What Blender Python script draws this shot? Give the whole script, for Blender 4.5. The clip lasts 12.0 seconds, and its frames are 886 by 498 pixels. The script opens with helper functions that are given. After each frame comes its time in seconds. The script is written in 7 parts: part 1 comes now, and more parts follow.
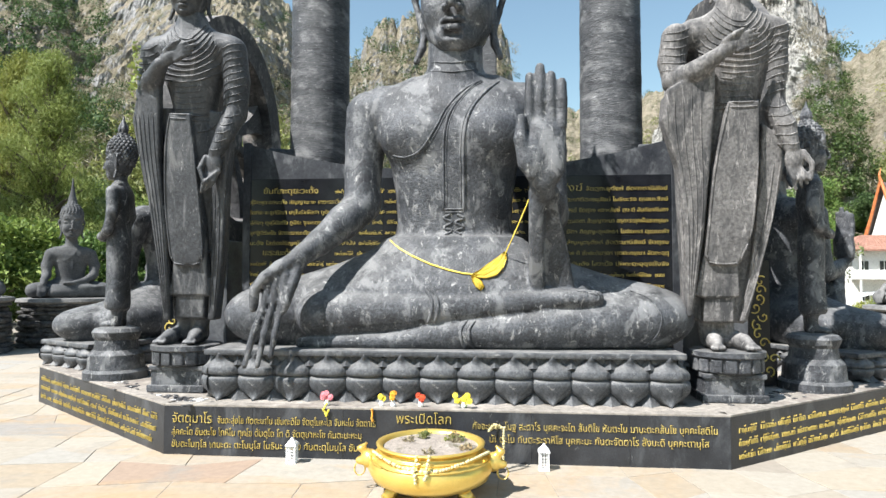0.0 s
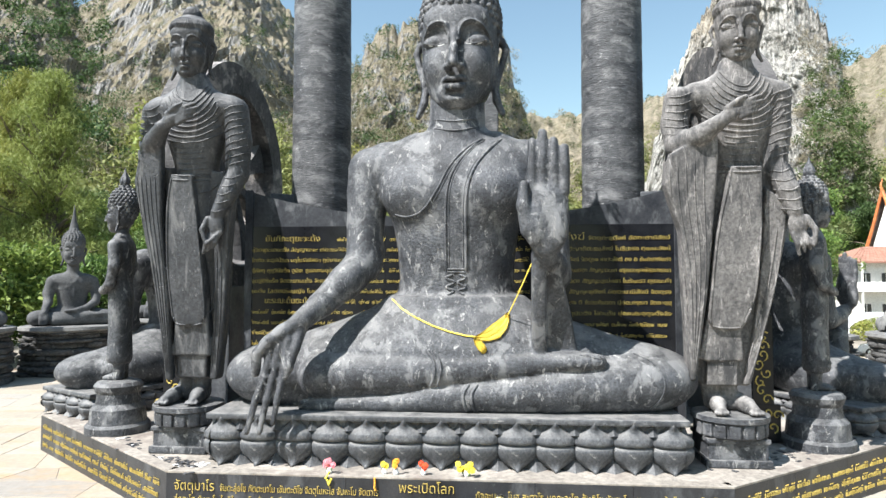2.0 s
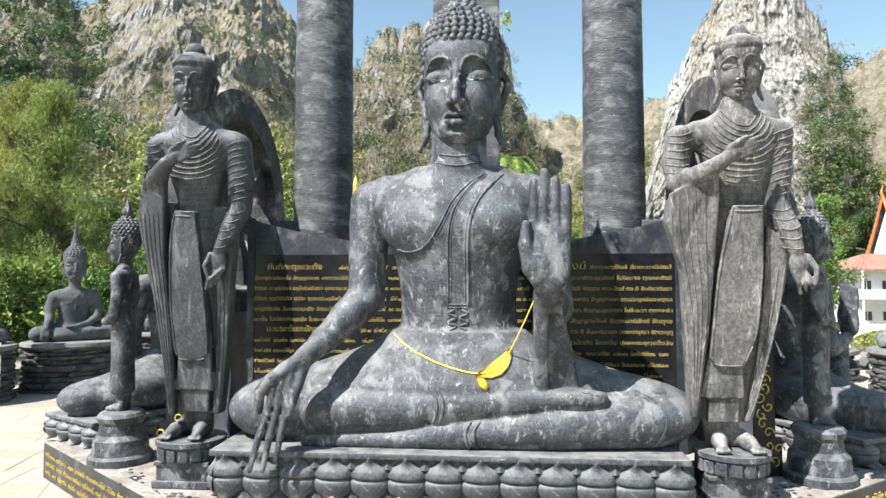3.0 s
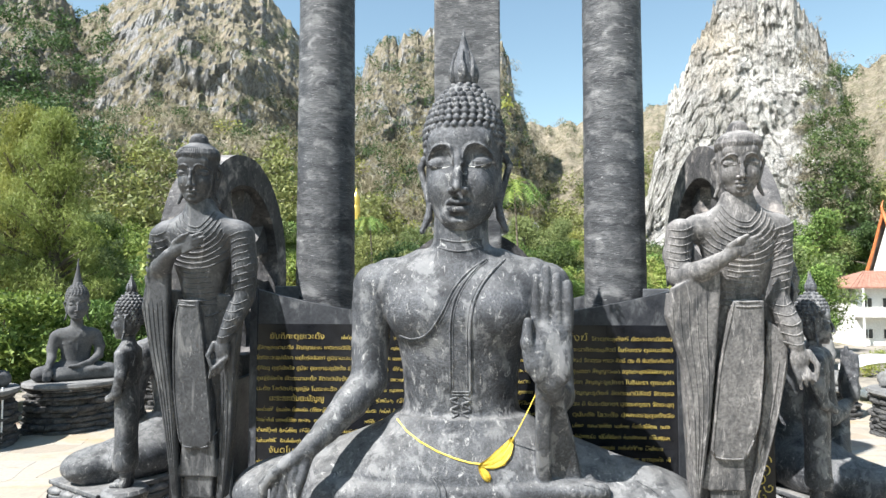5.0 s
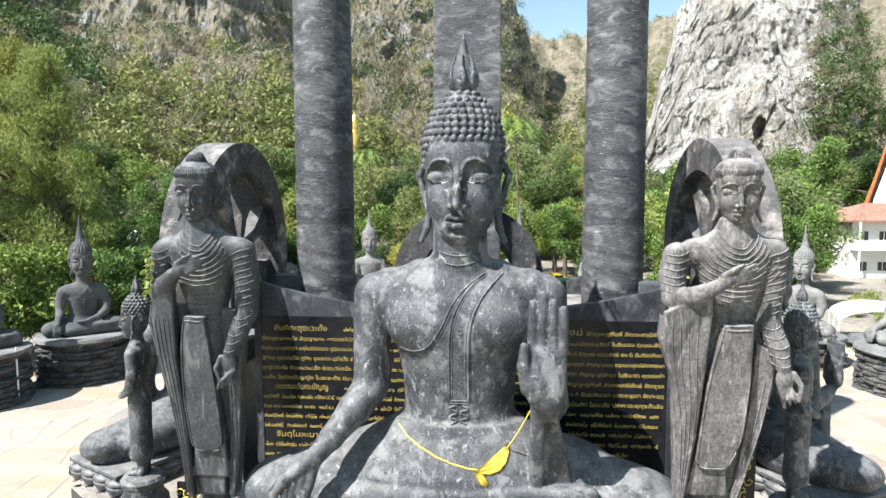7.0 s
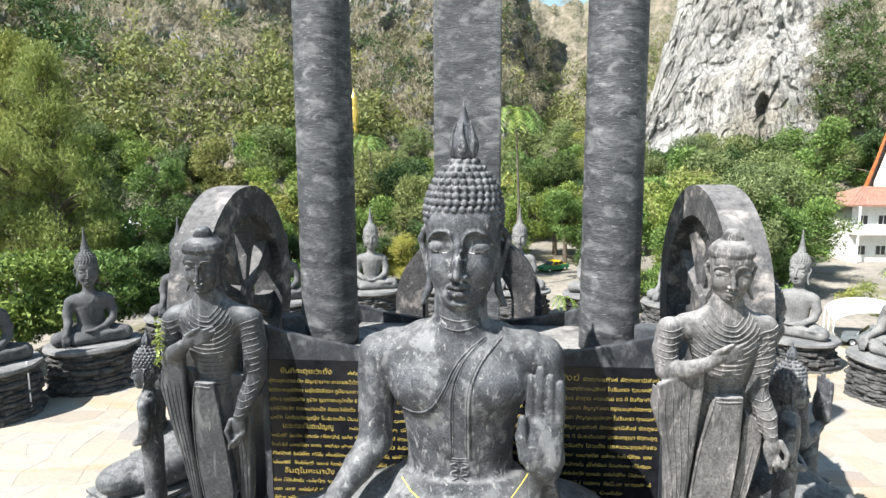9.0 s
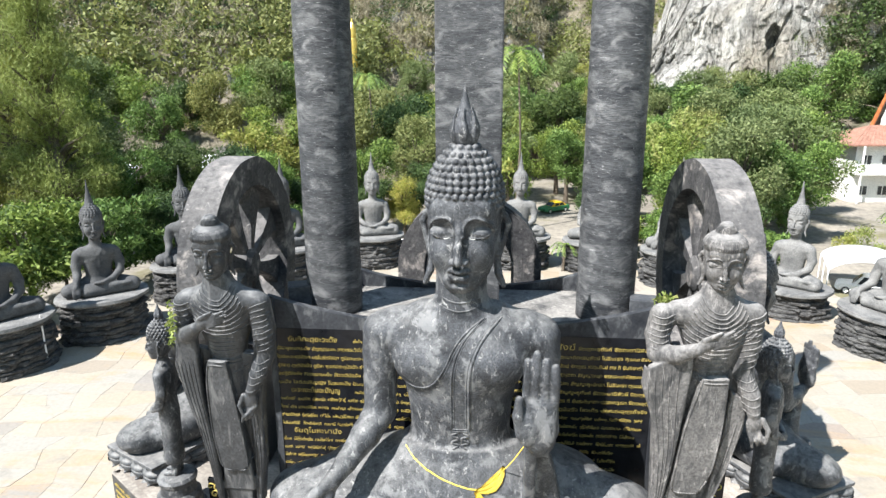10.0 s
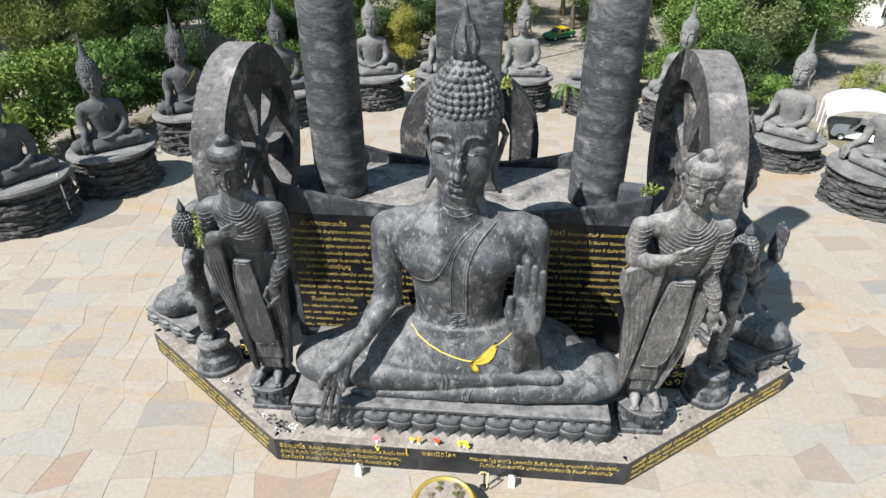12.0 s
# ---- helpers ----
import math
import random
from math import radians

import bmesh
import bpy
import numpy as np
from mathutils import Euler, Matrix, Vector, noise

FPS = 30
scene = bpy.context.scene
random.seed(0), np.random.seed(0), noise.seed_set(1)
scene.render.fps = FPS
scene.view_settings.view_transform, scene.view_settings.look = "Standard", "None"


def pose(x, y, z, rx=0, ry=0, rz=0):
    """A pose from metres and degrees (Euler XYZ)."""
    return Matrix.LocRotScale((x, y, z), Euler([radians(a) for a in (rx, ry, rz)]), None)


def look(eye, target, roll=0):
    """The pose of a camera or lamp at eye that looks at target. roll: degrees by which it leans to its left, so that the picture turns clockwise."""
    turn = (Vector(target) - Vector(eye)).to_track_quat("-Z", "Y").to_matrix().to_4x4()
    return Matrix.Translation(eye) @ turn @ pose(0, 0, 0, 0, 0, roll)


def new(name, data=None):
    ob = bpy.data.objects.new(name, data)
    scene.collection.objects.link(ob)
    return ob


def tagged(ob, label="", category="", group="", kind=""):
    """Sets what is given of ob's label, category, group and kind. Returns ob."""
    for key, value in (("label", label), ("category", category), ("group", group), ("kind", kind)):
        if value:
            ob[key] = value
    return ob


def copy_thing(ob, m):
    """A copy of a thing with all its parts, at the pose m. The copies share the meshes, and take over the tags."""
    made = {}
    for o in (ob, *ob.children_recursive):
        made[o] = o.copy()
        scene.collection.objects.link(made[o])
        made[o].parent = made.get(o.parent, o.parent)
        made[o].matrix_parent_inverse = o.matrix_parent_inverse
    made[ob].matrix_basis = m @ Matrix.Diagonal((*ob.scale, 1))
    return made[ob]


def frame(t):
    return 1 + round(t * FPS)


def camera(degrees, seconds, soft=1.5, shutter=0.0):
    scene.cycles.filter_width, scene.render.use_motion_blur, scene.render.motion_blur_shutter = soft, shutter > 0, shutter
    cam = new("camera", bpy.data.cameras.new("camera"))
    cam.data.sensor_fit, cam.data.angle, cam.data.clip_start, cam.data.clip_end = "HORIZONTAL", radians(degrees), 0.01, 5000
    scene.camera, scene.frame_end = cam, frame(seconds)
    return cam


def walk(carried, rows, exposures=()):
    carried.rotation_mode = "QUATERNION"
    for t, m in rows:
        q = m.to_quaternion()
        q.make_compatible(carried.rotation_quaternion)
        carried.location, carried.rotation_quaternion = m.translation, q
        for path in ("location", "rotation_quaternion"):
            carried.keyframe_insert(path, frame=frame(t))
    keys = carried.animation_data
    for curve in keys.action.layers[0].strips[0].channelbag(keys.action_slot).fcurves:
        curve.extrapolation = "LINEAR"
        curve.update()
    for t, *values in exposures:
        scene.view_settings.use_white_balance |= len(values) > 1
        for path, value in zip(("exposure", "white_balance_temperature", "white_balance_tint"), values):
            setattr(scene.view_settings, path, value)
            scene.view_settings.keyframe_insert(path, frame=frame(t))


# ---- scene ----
from mathutils.bvhtree import BVHTree

# ---------------------------------------------------------------- camera and its way
cam = camera(70.4, 12.0)
PATH = [
    (0, (0.143, 0.299, 4.439), (-0.034, 2.29, 4.527), 0.1),
    (0.5, (0.15, 0.29, 4.771), (-0.029, 2.28, 4.861), 0.1),
    (1, (0.123, 0.292, 5.146), (-0.056, 2.282, 5.237), 0.1),
    (1.5, (0.109, 0.292, 5.577), (-0.07, 2.282, 5.67), 0.1),
    (2, (0.107, 0.258, 6.045), (-0.073, 2.248, 6.139), 0.0),
    (2.5, (0.089, 0.2, 6.528), (-0.092, 2.19, 6.623), 0.0),
    (3, (0.067, 0.157, 6.998), (-0.114, 2.146, 7.095), 0.0),
    (4, (0.045, 0.06, 8.14), (-0.137, 2.05, 8.237), -0.05),
    (5, (0.036, -0.054, 9.363), (-0.146, 1.935, 9.467), -0.1),
    (5.5, (0.04, -0.071, 10.095), (-0.141, 1.919, 10.192), -0.1),
    (6, (0.065, -0.146, 10.848), (-0.118, 1.845, 10.903), -0.1),
    (6.5, (0.077, -0.182, 11.562), (-0.105, 1.81, 11.526), -0.1),
    (7, (0.07, -0.207, 12.256), (-0.111, 1.777, 12.085), -0.1),
    (7.2, (0.075, -0.218, 12.54), (-0.106, 1.761, 12.311), -0.1),
    (8, (0.08, -0.285, 13.74), (-0.101, 1.689, 13.464), -0.2),
    (8.8, (0.082, -0.35, 14.95), (-0.1, 1.622, 14.668), -0.3),
    (9, (0.082, -0.369, 15.268), (-0.1, 1.603, 14.987), -0.3),
    (9.5, (0.084, -0.46, 16.102), (-0.098, 1.504, 15.768), -0.3),
    (10, (0.09, -0.502, 17.0), (-0.092, 1.425, 16.497), -0.3),
    (10.5, (0.092, -0.56, 17.85), (-0.085, 1.318, 17.185), -0.3),
    (11, (0.102, -0.609, 18.787), (-0.071, 1.2, 17.952), -0.3),
    (11.5, (0.114, -0.687, 19.641), (-0.055, 1.061, 18.683), -0.4),
    (12, (0.136, -0.802, 20.547), (-0.029, 0.888, 19.49), -0.4),
]
walk(cam, [(t, look(eye, target, roll)) for t, eye, target, roll in PATH], [(0, 1.25), (3, 1.42), (7, 1.42), (10, 1.36), (12, 0.86)])

# ---------------------------------------------------------------- sky, sun, exposure
SHADOW = Vector((0.586, 0.544, -1.0))          # the way the sunlight goes
elev = math.atan2(1.0, math.hypot(SHADOW.x, SHADOW.y))
world = bpy.data.worlds.new("sky")
scene.world = world
world.use_nodes = True
wn = world.node_tree.nodes
sky = wn.new("ShaderNodeTexSky")
sky.sky_type, sky.sun_disc = "NISHITA", False
sky.sun_elevation, sky.sun_rotation = elev, math.atan2(-SHADOW.x, -SHADOW.y)
sky.air_density, sky.dust_density, sky.ozone_density = 1.3, 0.35, 0.0
wn["Background"].inputs["Strength"].default_value = 0.070
tint = wn.new("ShaderNodeMix")
tint.data_type, tint.blend_type = "RGBA", "MULTIPLY"
tint.inputs[0].default_value, tint.inputs[7].default_value = 1.0, (1.03, 1.11, 1.05, 1)
world.node_tree.links.new(sky.outputs[0], tint.inputs[6])
world.node_tree.links.new(tint.outputs[2], wn["Background"].inputs["Color"])
sun = new("sun", bpy.data.lights.new("sun", "SUN"))
sun.data.energy, sun.data.angle, sun.data.color = 5.0, radians(0.5), (1.0, 0.985, 0.96)
sun.matrix_world = look(-SHADOW * 60, (0, 0, 0))

# ---------------------------------------------------------------- materials
def ramp(nt, fac, stops):
    n = nt.nodes.new("ShaderNodeValToRGB")
    while len(n.color_ramp.elements) < len(stops):
        n.color_ramp.elements.new(0.5)
    for e, (p, c) in zip(n.color_ramp.elements, stops):
        e.position, e.color = p, (*c, 1) if len(c) == 3 else c
    nt.links.new(fac, n.inputs[0])
    return n.outputs[0]


def noise_node(nt, coord, scale, detail=5, rough=0.6, stretch=(1, 1, 1), distortion=0.0):
    m = nt.nodes.new("ShaderNodeMapping")
    m.inputs["Scale"].default_value = stretch
    nt.links.new(coord, m.inputs[0])
    n = nt.nodes.new("ShaderNodeTexNoise")
    n.inputs["Scale"].default_value, n.inputs["Detail"].default_value = scale, detail
    n.inputs["Roughness"].default_value, n.inputs["Distortion"].default_value = rough, distortion
    nt.links.new(m.outputs[0], n.inputs["Vector"])
    return n.outputs[0]


def mix(nt, fac, a, b, mode="MIX"):
    n = nt.nodes.new("ShaderNodeMix")
    n.data_type, n.blend_type = "RGBA", mode
    for sock, v in ((n.inputs[0], fac), (n.inputs[6], a), (n.inputs[7], b)):
        if hasattr(v, "is_linked"):
            nt.links.new(v, sock)
        elif isinstance(v, (int, float)):
            sock.default_value = v
        else:
            sock.default_value = (*v, 1)
    return n.outputs[2]


def material(name, rough=0.8, metal=0.0, spec=0.5):
    m = bpy.data.materials.new(name)
    m.use_nodes = True
    b = m.node_tree.nodes["Principled BSDF"]
    b.inputs["Roughness"].default_value, b.inputs["Metallic"].default_value = rough, metal
    b.inputs["Specular IOR Level"].default_value = spec
    tc = m.node_tree.nodes.new("ShaderNodeTexCoord")
    return m, m.node_tree, b, tc.outputs["Object"]


def bump(nt, b, height, strength, distance=0.02):
    n = nt.nodes.new("ShaderNodeBump")
    n.inputs["Strength"].default_value, n.inputs["Distance"].default_value = strength, distance
    nt.links.new(height, n.inputs["Height"])
    nt.links.new(n.outputs[0], b.inputs["Normal"])


def surface(name, dark, light, scale=1.0, fine=14.0, rough=0.8, metal=0.0, spec=0.25, relief=0.3, distance=0.02,
            stain=None, stain_scale=0.7, stain_at=(0.55, 0.68), stain_stretch=(1, 1, 1), stretch=(1, 1, 1), per_piece=0.0, scuff=None, grit=0.45, pale_top=None):
    """Two scales of variation between dark and light, patches of stain, fine relief."""
    m, nt, b, co = material(name, rough, metal, spec)
    big = noise_node(nt, co, scale, 6, 0.62, stretch)
    small = noise_node(nt, co, fine, 4, 0.7, stretch)
    col = ramp(nt, big, [(0.32, dark), (0.68, light)])
    col = mix(nt, grit, col, ramp(nt, small, [(0.33, (0.35, 0.35, 0.36)), (0.5, (1, 1, 1)), (0.68, (1.6, 1.6, 1.58))]), "MULTIPLY")
    if stain:
        s = noise_node(nt, co, stain_scale, 9, 0.68, stain_stretch, 0.4)
        f = ramp(nt, s, [(stain_at[0], (0, 0, 0)), (stain_at[1], (1, 1, 1))])
        col = mix(nt, f, col, stain)
    if scuff:
        s2 = noise_node(nt, co, scuff[1], 12, 0.78, scuff[2], 0.7)
        col = mix(nt, ramp(nt, s2, [(scuff[3], (0, 0, 0)), (scuff[3] + 0.07, (scuff[4],) * 3)]), col, scuff[0])
    # a paler colour mixed in where the normal points up, broken into noise patches
    if pale_top:
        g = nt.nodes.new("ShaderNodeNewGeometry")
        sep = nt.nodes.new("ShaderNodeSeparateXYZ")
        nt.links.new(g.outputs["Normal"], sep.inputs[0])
        up = ramp(nt, sep.outputs[2], [(0.35, (0, 0, 0)), (0.95, (pale_top[1],) * 3)])
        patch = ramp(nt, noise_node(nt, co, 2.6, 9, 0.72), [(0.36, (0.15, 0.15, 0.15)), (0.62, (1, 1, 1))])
        col = mix(nt, mix(nt, 1.0, up, patch, "MULTIPLY"), col, pale_top[0])
    if per_piece:
        o = nt.nodes.new("ShaderNodeObjectInfo")
        col = mix(nt, per_piece, col, ramp(nt, o.outputs["Random"], [(0, (0.55, 0.55, 0.55)), (1, (1.35, 1.3, 1.25))]), "MULTIPLY")
    nt.links.new(col, b.inputs["Base Color"])
    bump(nt, b, small, relief, distance)
    return m


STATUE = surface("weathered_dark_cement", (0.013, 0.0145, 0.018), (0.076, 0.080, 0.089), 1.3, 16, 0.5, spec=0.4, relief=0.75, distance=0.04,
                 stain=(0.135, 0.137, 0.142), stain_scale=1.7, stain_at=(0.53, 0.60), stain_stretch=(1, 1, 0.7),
                 scuff=((0.36, 0.355, 0.345), 4.6, (1.2, 1.2, 0.55), 0.565, 0.85), grit=0.95, pale_top=((0.24, 0.235, 0.225), 0.6))
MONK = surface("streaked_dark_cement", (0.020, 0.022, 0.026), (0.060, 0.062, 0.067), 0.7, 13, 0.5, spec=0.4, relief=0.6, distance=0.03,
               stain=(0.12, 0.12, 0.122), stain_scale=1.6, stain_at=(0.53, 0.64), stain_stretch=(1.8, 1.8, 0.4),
               scuff=((0.40, 0.39, 0.385), 5.2, (1.5, 1.5, 0.6), 0.60, 0.85), grit=0.75, pale_top=((0.22, 0.218, 0.215), 0.8))
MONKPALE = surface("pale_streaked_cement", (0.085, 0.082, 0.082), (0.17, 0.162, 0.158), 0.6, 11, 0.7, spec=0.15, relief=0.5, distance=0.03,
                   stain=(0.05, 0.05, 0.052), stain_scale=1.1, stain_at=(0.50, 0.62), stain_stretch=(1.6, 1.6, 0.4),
                   scuff=((0.34, 0.32, 0.31), 3.6, (1.5, 1.5, 0.4), 0.55, 0.75), grit=0.7, pale_top=((0.36, 0.345, 0.33), 0.7))
RING = surface("pale_grey_cement", (0.10, 0.10, 0.10), (0.22, 0.216, 0.208), 0.7, 10, 0.85, relief=0.35, distance=0.03,
               stain=(0.05, 0.052, 0.055), stain_scale=0.5, stain_at=(0.54, 0.70))
RINGDARK = surface("grey_cement", (0.045, 0.047, 0.051), (0.115, 0.115, 0.115), 0.7, 12, 0.85, relief=0.35, distance=0.03,
                   stain=(0.035, 0.037, 0.04), stain_scale=0.5, stain_at=(0.54, 0.70))
COLUMN = surface("brushed_dark_cement", (0.019, 0.021, 0.025), (0.082, 0.084, 0.088), 0.7, 9, 0.55, spec=0.3, relief=0.8, distance=0.04,
                 stain=(0.17, 0.17, 0.172), stain_scale=1.3, stain_at=(0.51, 0.66), stain_stretch=(0.8, 0.8, 1.5), stretch=(0.4, 0.4, 2.8),
                 scuff=((0.40, 0.40, 0.40), 7.0, (0.5, 0.5, 2.2), 0.585, 0.8), grit=0.95)
ROCKBASE = surface("rough_dark_stone", (0.030, 0.030, 0.032), (0.115, 0.112, 0.108), 1.2, 6, 0.9, relief=0.9, distance=0.10, stretch=(1, 1, 2.2),
                   scuff=((0.24, 0.235, 0.225), 2.6, (1, 1, 2.4), 0.58, 0.7), grit=0.8)
WHEEL = surface("worn_grey_cement", (0.028, 0.028, 0.031), (0.095, 0.092, 0.092), 0.8, 7, 0.75, relief=0.9, distance=0.05, pale_top=((0.27, 0.255, 0.245), 0.6),
                stain=(0.30, 0.27, 0.25), stain_scale=0.8, stain_at=(0.55, 0.66),
                scuff=((0.42, 0.40, 0.38), 3.5, (1, 1, 1), 0.59, 0.7), grit=0.7)
SLATE = surface("weathered_black_granite", (0.012, 0.013, 0.016), (0.034, 0.036, 0.041), 1.1, 25, 0.38, spec=0.4, relief=0.1,
                stain=(0.10, 0.105, 0.112), stain_scale=1.2, stain_at=(0.56, 0.76), stain_stretch=(0.8, 0.8, 0.35), scuff=((0.28, 0.275, 0.265), 4.0, (1, 1, 0.8), 0.62, 0.7))
GRANITE = surface("black_polished_granite", (0.005, 0.0055, 0.007), (0.014, 0.015, 0.018), 1.5, 40, 0.25, spec=0.25, relief=0.03,
                  stain=(0.05, 0.053, 0.057), stain_scale=0.9, stain_at=(0.62, 0.85), stain_stretch=(1, 1, 0.3))
COPING = surface("grey_granite", (0.04, 0.043, 0.05), (0.12, 0.124, 0.13), 1.0, 10, 0.45, relief=0.15)
COREWALL = surface("dark_polished_cement", (0.020, 0.022, 0.027), (0.058, 0.061, 0.067), 0.9, 9, 0.4, spec=0.2, relief=0.2, stain=(0.15, 0.155, 0.16), stain_scale=1.4, stain_at=(0.52, 0.68), stain_stretch=(1, 1, 0.5))
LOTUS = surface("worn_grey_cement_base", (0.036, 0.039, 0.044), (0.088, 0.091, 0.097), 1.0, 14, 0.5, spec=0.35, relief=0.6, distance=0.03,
                stain=(0.16, 0.162, 0.163), stain_scale=1.6, stain_at=(0.53, 0.66), scuff=((0.33, 0.325, 0.315), 4.4, (1, 1, 1), 0.60, 0.8), grit=0.7, pale_top=((0.27, 0.262, 0.25), 0.8))
GOLDTEXT = surface("gold_paint", (0.50, 0.37, 0.09), (0.66, 0.52, 0.17), 6, 30, 0.45, 0.25, relief=0.1, grit=0.2)
GOLD = surface("gold_lacquer", (0.74, 0.50, 0.11), (0.82, 0.60, 0.18), 1.2, 25, 0.30, 0.7, relief=0.04, grit=0.08)
TERRACE = surface("pale_cement_floor", (0.19, 0.172, 0.15), (0.33, 0.30, 0.265), 0.6, 7, 0.9, relief=0.3,
                  stain=(0.15, 0.125, 0.11), stain_scale=0.5, stain_at=(0.50, 0.70), scuff=((0.10, 0.095, 0.09), 1.6, (1, 1, 1), 0.60, 0.7))
CORETOP = surface("stained_grey_cement", (0.12, 0.115, 0.11), (0.30, 0.285, 0.265), 0.5, 7, 0.9, relief=0.3, stain=(0.05, 0.05, 0.052), stain_scale=0.6, stain_at=(0.50, 0.62), scuff=((0.42, 0.40, 0.37), 2.0, (1, 1, 1), 0.56, 0.7))
EARTH = surface("dry_earth", (0.17, 0.155, 0.13), (0.28, 0.25, 0.21), 0.08, 1.2, 0.95, relief=0.4, distance=0.05,
                stain=(0.14, 0.13, 0.07), stain_scale=0.06, stain_at=(0.52, 0.62))


def flagstone_material():
    m, nt, b, co = material("flagstones", 0.8, 0, 0.35)
    o = nt.nodes.new("ShaderNodeObjectInfo")
    g = nt.nodes.new("ShaderNodeNewGeometry")
    add = nt.nodes.new("ShaderNodeMath")
    add.operation = "ADD"
    nt.links.new(o.outputs["Random"], add.inputs[0])
    nt.links.new(g.outputs["Random Per Island"], add.inputs[1])
    fr = nt.nodes.new("ShaderNodeMath")
    fr.operation = "FRACT"
    nt.links.new(add.outputs[0], fr.inputs[0])
    base = ramp(nt, fr.outputs[0], [(0.0, (0.285, 0.252, 0.205)), (0.2, (0.315, 0.288, 0.245)), (0.42, (0.30, 0.258, 0.200)), (0.58, (0.285, 0.27, 0.243)),
                                    (0.78, (0.325, 0.288, 0.232)), (0.90, (0.29, 0.238, 0.175)), (0.965, (0.235, 0.223, 0.208)), (0.985, (0.275, 0.205, 0.155))])
    geo = nt.nodes.new("ShaderNodeNewGeometry")
    big = noise_node(nt, geo.outputs["Position"], 0.16, 9, 0.70, (0.7, 2.0, 1), 0.8)
    base = mix(nt, ramp(nt, big, [(0.52, (0, 0, 0)), (0.66, (0.9, 0.9, 0.9))]), base, (0.335, 0.235, 0.135))
    big2 = noise_node(nt, geo.outputs["Position"], 0.6, 7, 0.65)
    base = mix(nt, ramp(nt, big2, [(0.55, (0, 0, 0)), (0.72, (0.8, 0.8, 0.8))]), base, (0.215, 0.20, 0.178))
    small = noise_node(nt, geo.outputs["Position"], 5, 6, 0.7)
    base = mix(nt, 0.35, base, ramp(nt, small, [(0.3, (0.600, 0.580, 0.550)), (0.7, (1.25, 1.25, 1.25))]), "MULTIPLY")
    nt.links.new(base, b.inputs["Base Color"])
    bump(nt, b, small, 0.25, 0.01)
    return m


FLAG = flagstone_material()


def foliage_material(name, cols):
    m, nt, b, co = material(name, 0.6, 0, 0.3)
    g = nt.nodes.new("ShaderNodeNewGeometry")
    o = nt.nodes.new("ShaderNodeObjectInfo")
    c = ramp(nt, g.outputs["Random Per Island"], [(i / (len(cols) - 1), k) for i, k in enumerate(cols)])
    c = mix(nt, 0.85, c, ramp(nt, o.outputs["Random"], [(0, (0.62, 0.74, 0.66)), (0.3, (0.95, 1.0, 0.9)), (0.55, (1.30, 1.12, 0.75)), (0.75, (0.78, 0.92, 0.80)), (1, (1.15, 1.18, 1.0))]), "MULTIPLY")
    nt.links.new(c, b.inputs["Base Color"])
    b.inputs["Transmission Weight"].default_value = 0.0
    t = nt.nodes.new("ShaderNodeBsdfTranslucent")
    nt.links.new(c, t.inputs[0])
    s = nt.nodes.new("ShaderNodeMixShader")
    s.inputs[0].default_value = 0.32
    nt.links.new(b.outputs[0], s.inputs[1])
    nt.links.new(t.outputs[0], s.inputs[2])
    nt.links.new(s.outputs[0], nt.nodes["Material Output"].inputs[0])
    return m


LEAF = foliage_material("green_leaves", [(0.04, 0.075, 0.02), (0.10, 0.165, 0.04), (0.17, 0.25, 0.065), (0.26, 0.34, 0.11)])
LEAFDARK = foliage_material("dark_leaves", [(0.03, 0.055, 0.02), (0.06, 0.10, 0.036), (0.11, 0.16, 0.06)])
LEAFOLIVE = foliage_material("olive_leaves", [(0.09, 0.115, 0.045), (0.165, 0.195, 0.08), (0.25, 0.275, 0.125)])
LEAFYELLOW = foliage_material("yellow_green_leaves", [(0.19, 0.23, 0.06), (0.28, 0.31, 0.09), (0.36, 0.34, 0.13)])
LEAFFEATHER = foliage_material("feathery_leaves", [(0.11, 0.135, 0.036), (0.20, 0.235, 0.068), (0.31, 0.335, 0.12)])
LEAFDRY = foliage_material("dry_twigs", [(0.19, 0.155, 0.12), (0.30, 0.25, 0.195), (0.42, 0.36, 0.29)])
BARK = surface("bark", (0.07, 0.055, 0.04), (0.17, 0.14, 0.11), 2, 12, 0.95, relief=0.8, distance=0.03, stretch=(1, 1, 0.3))


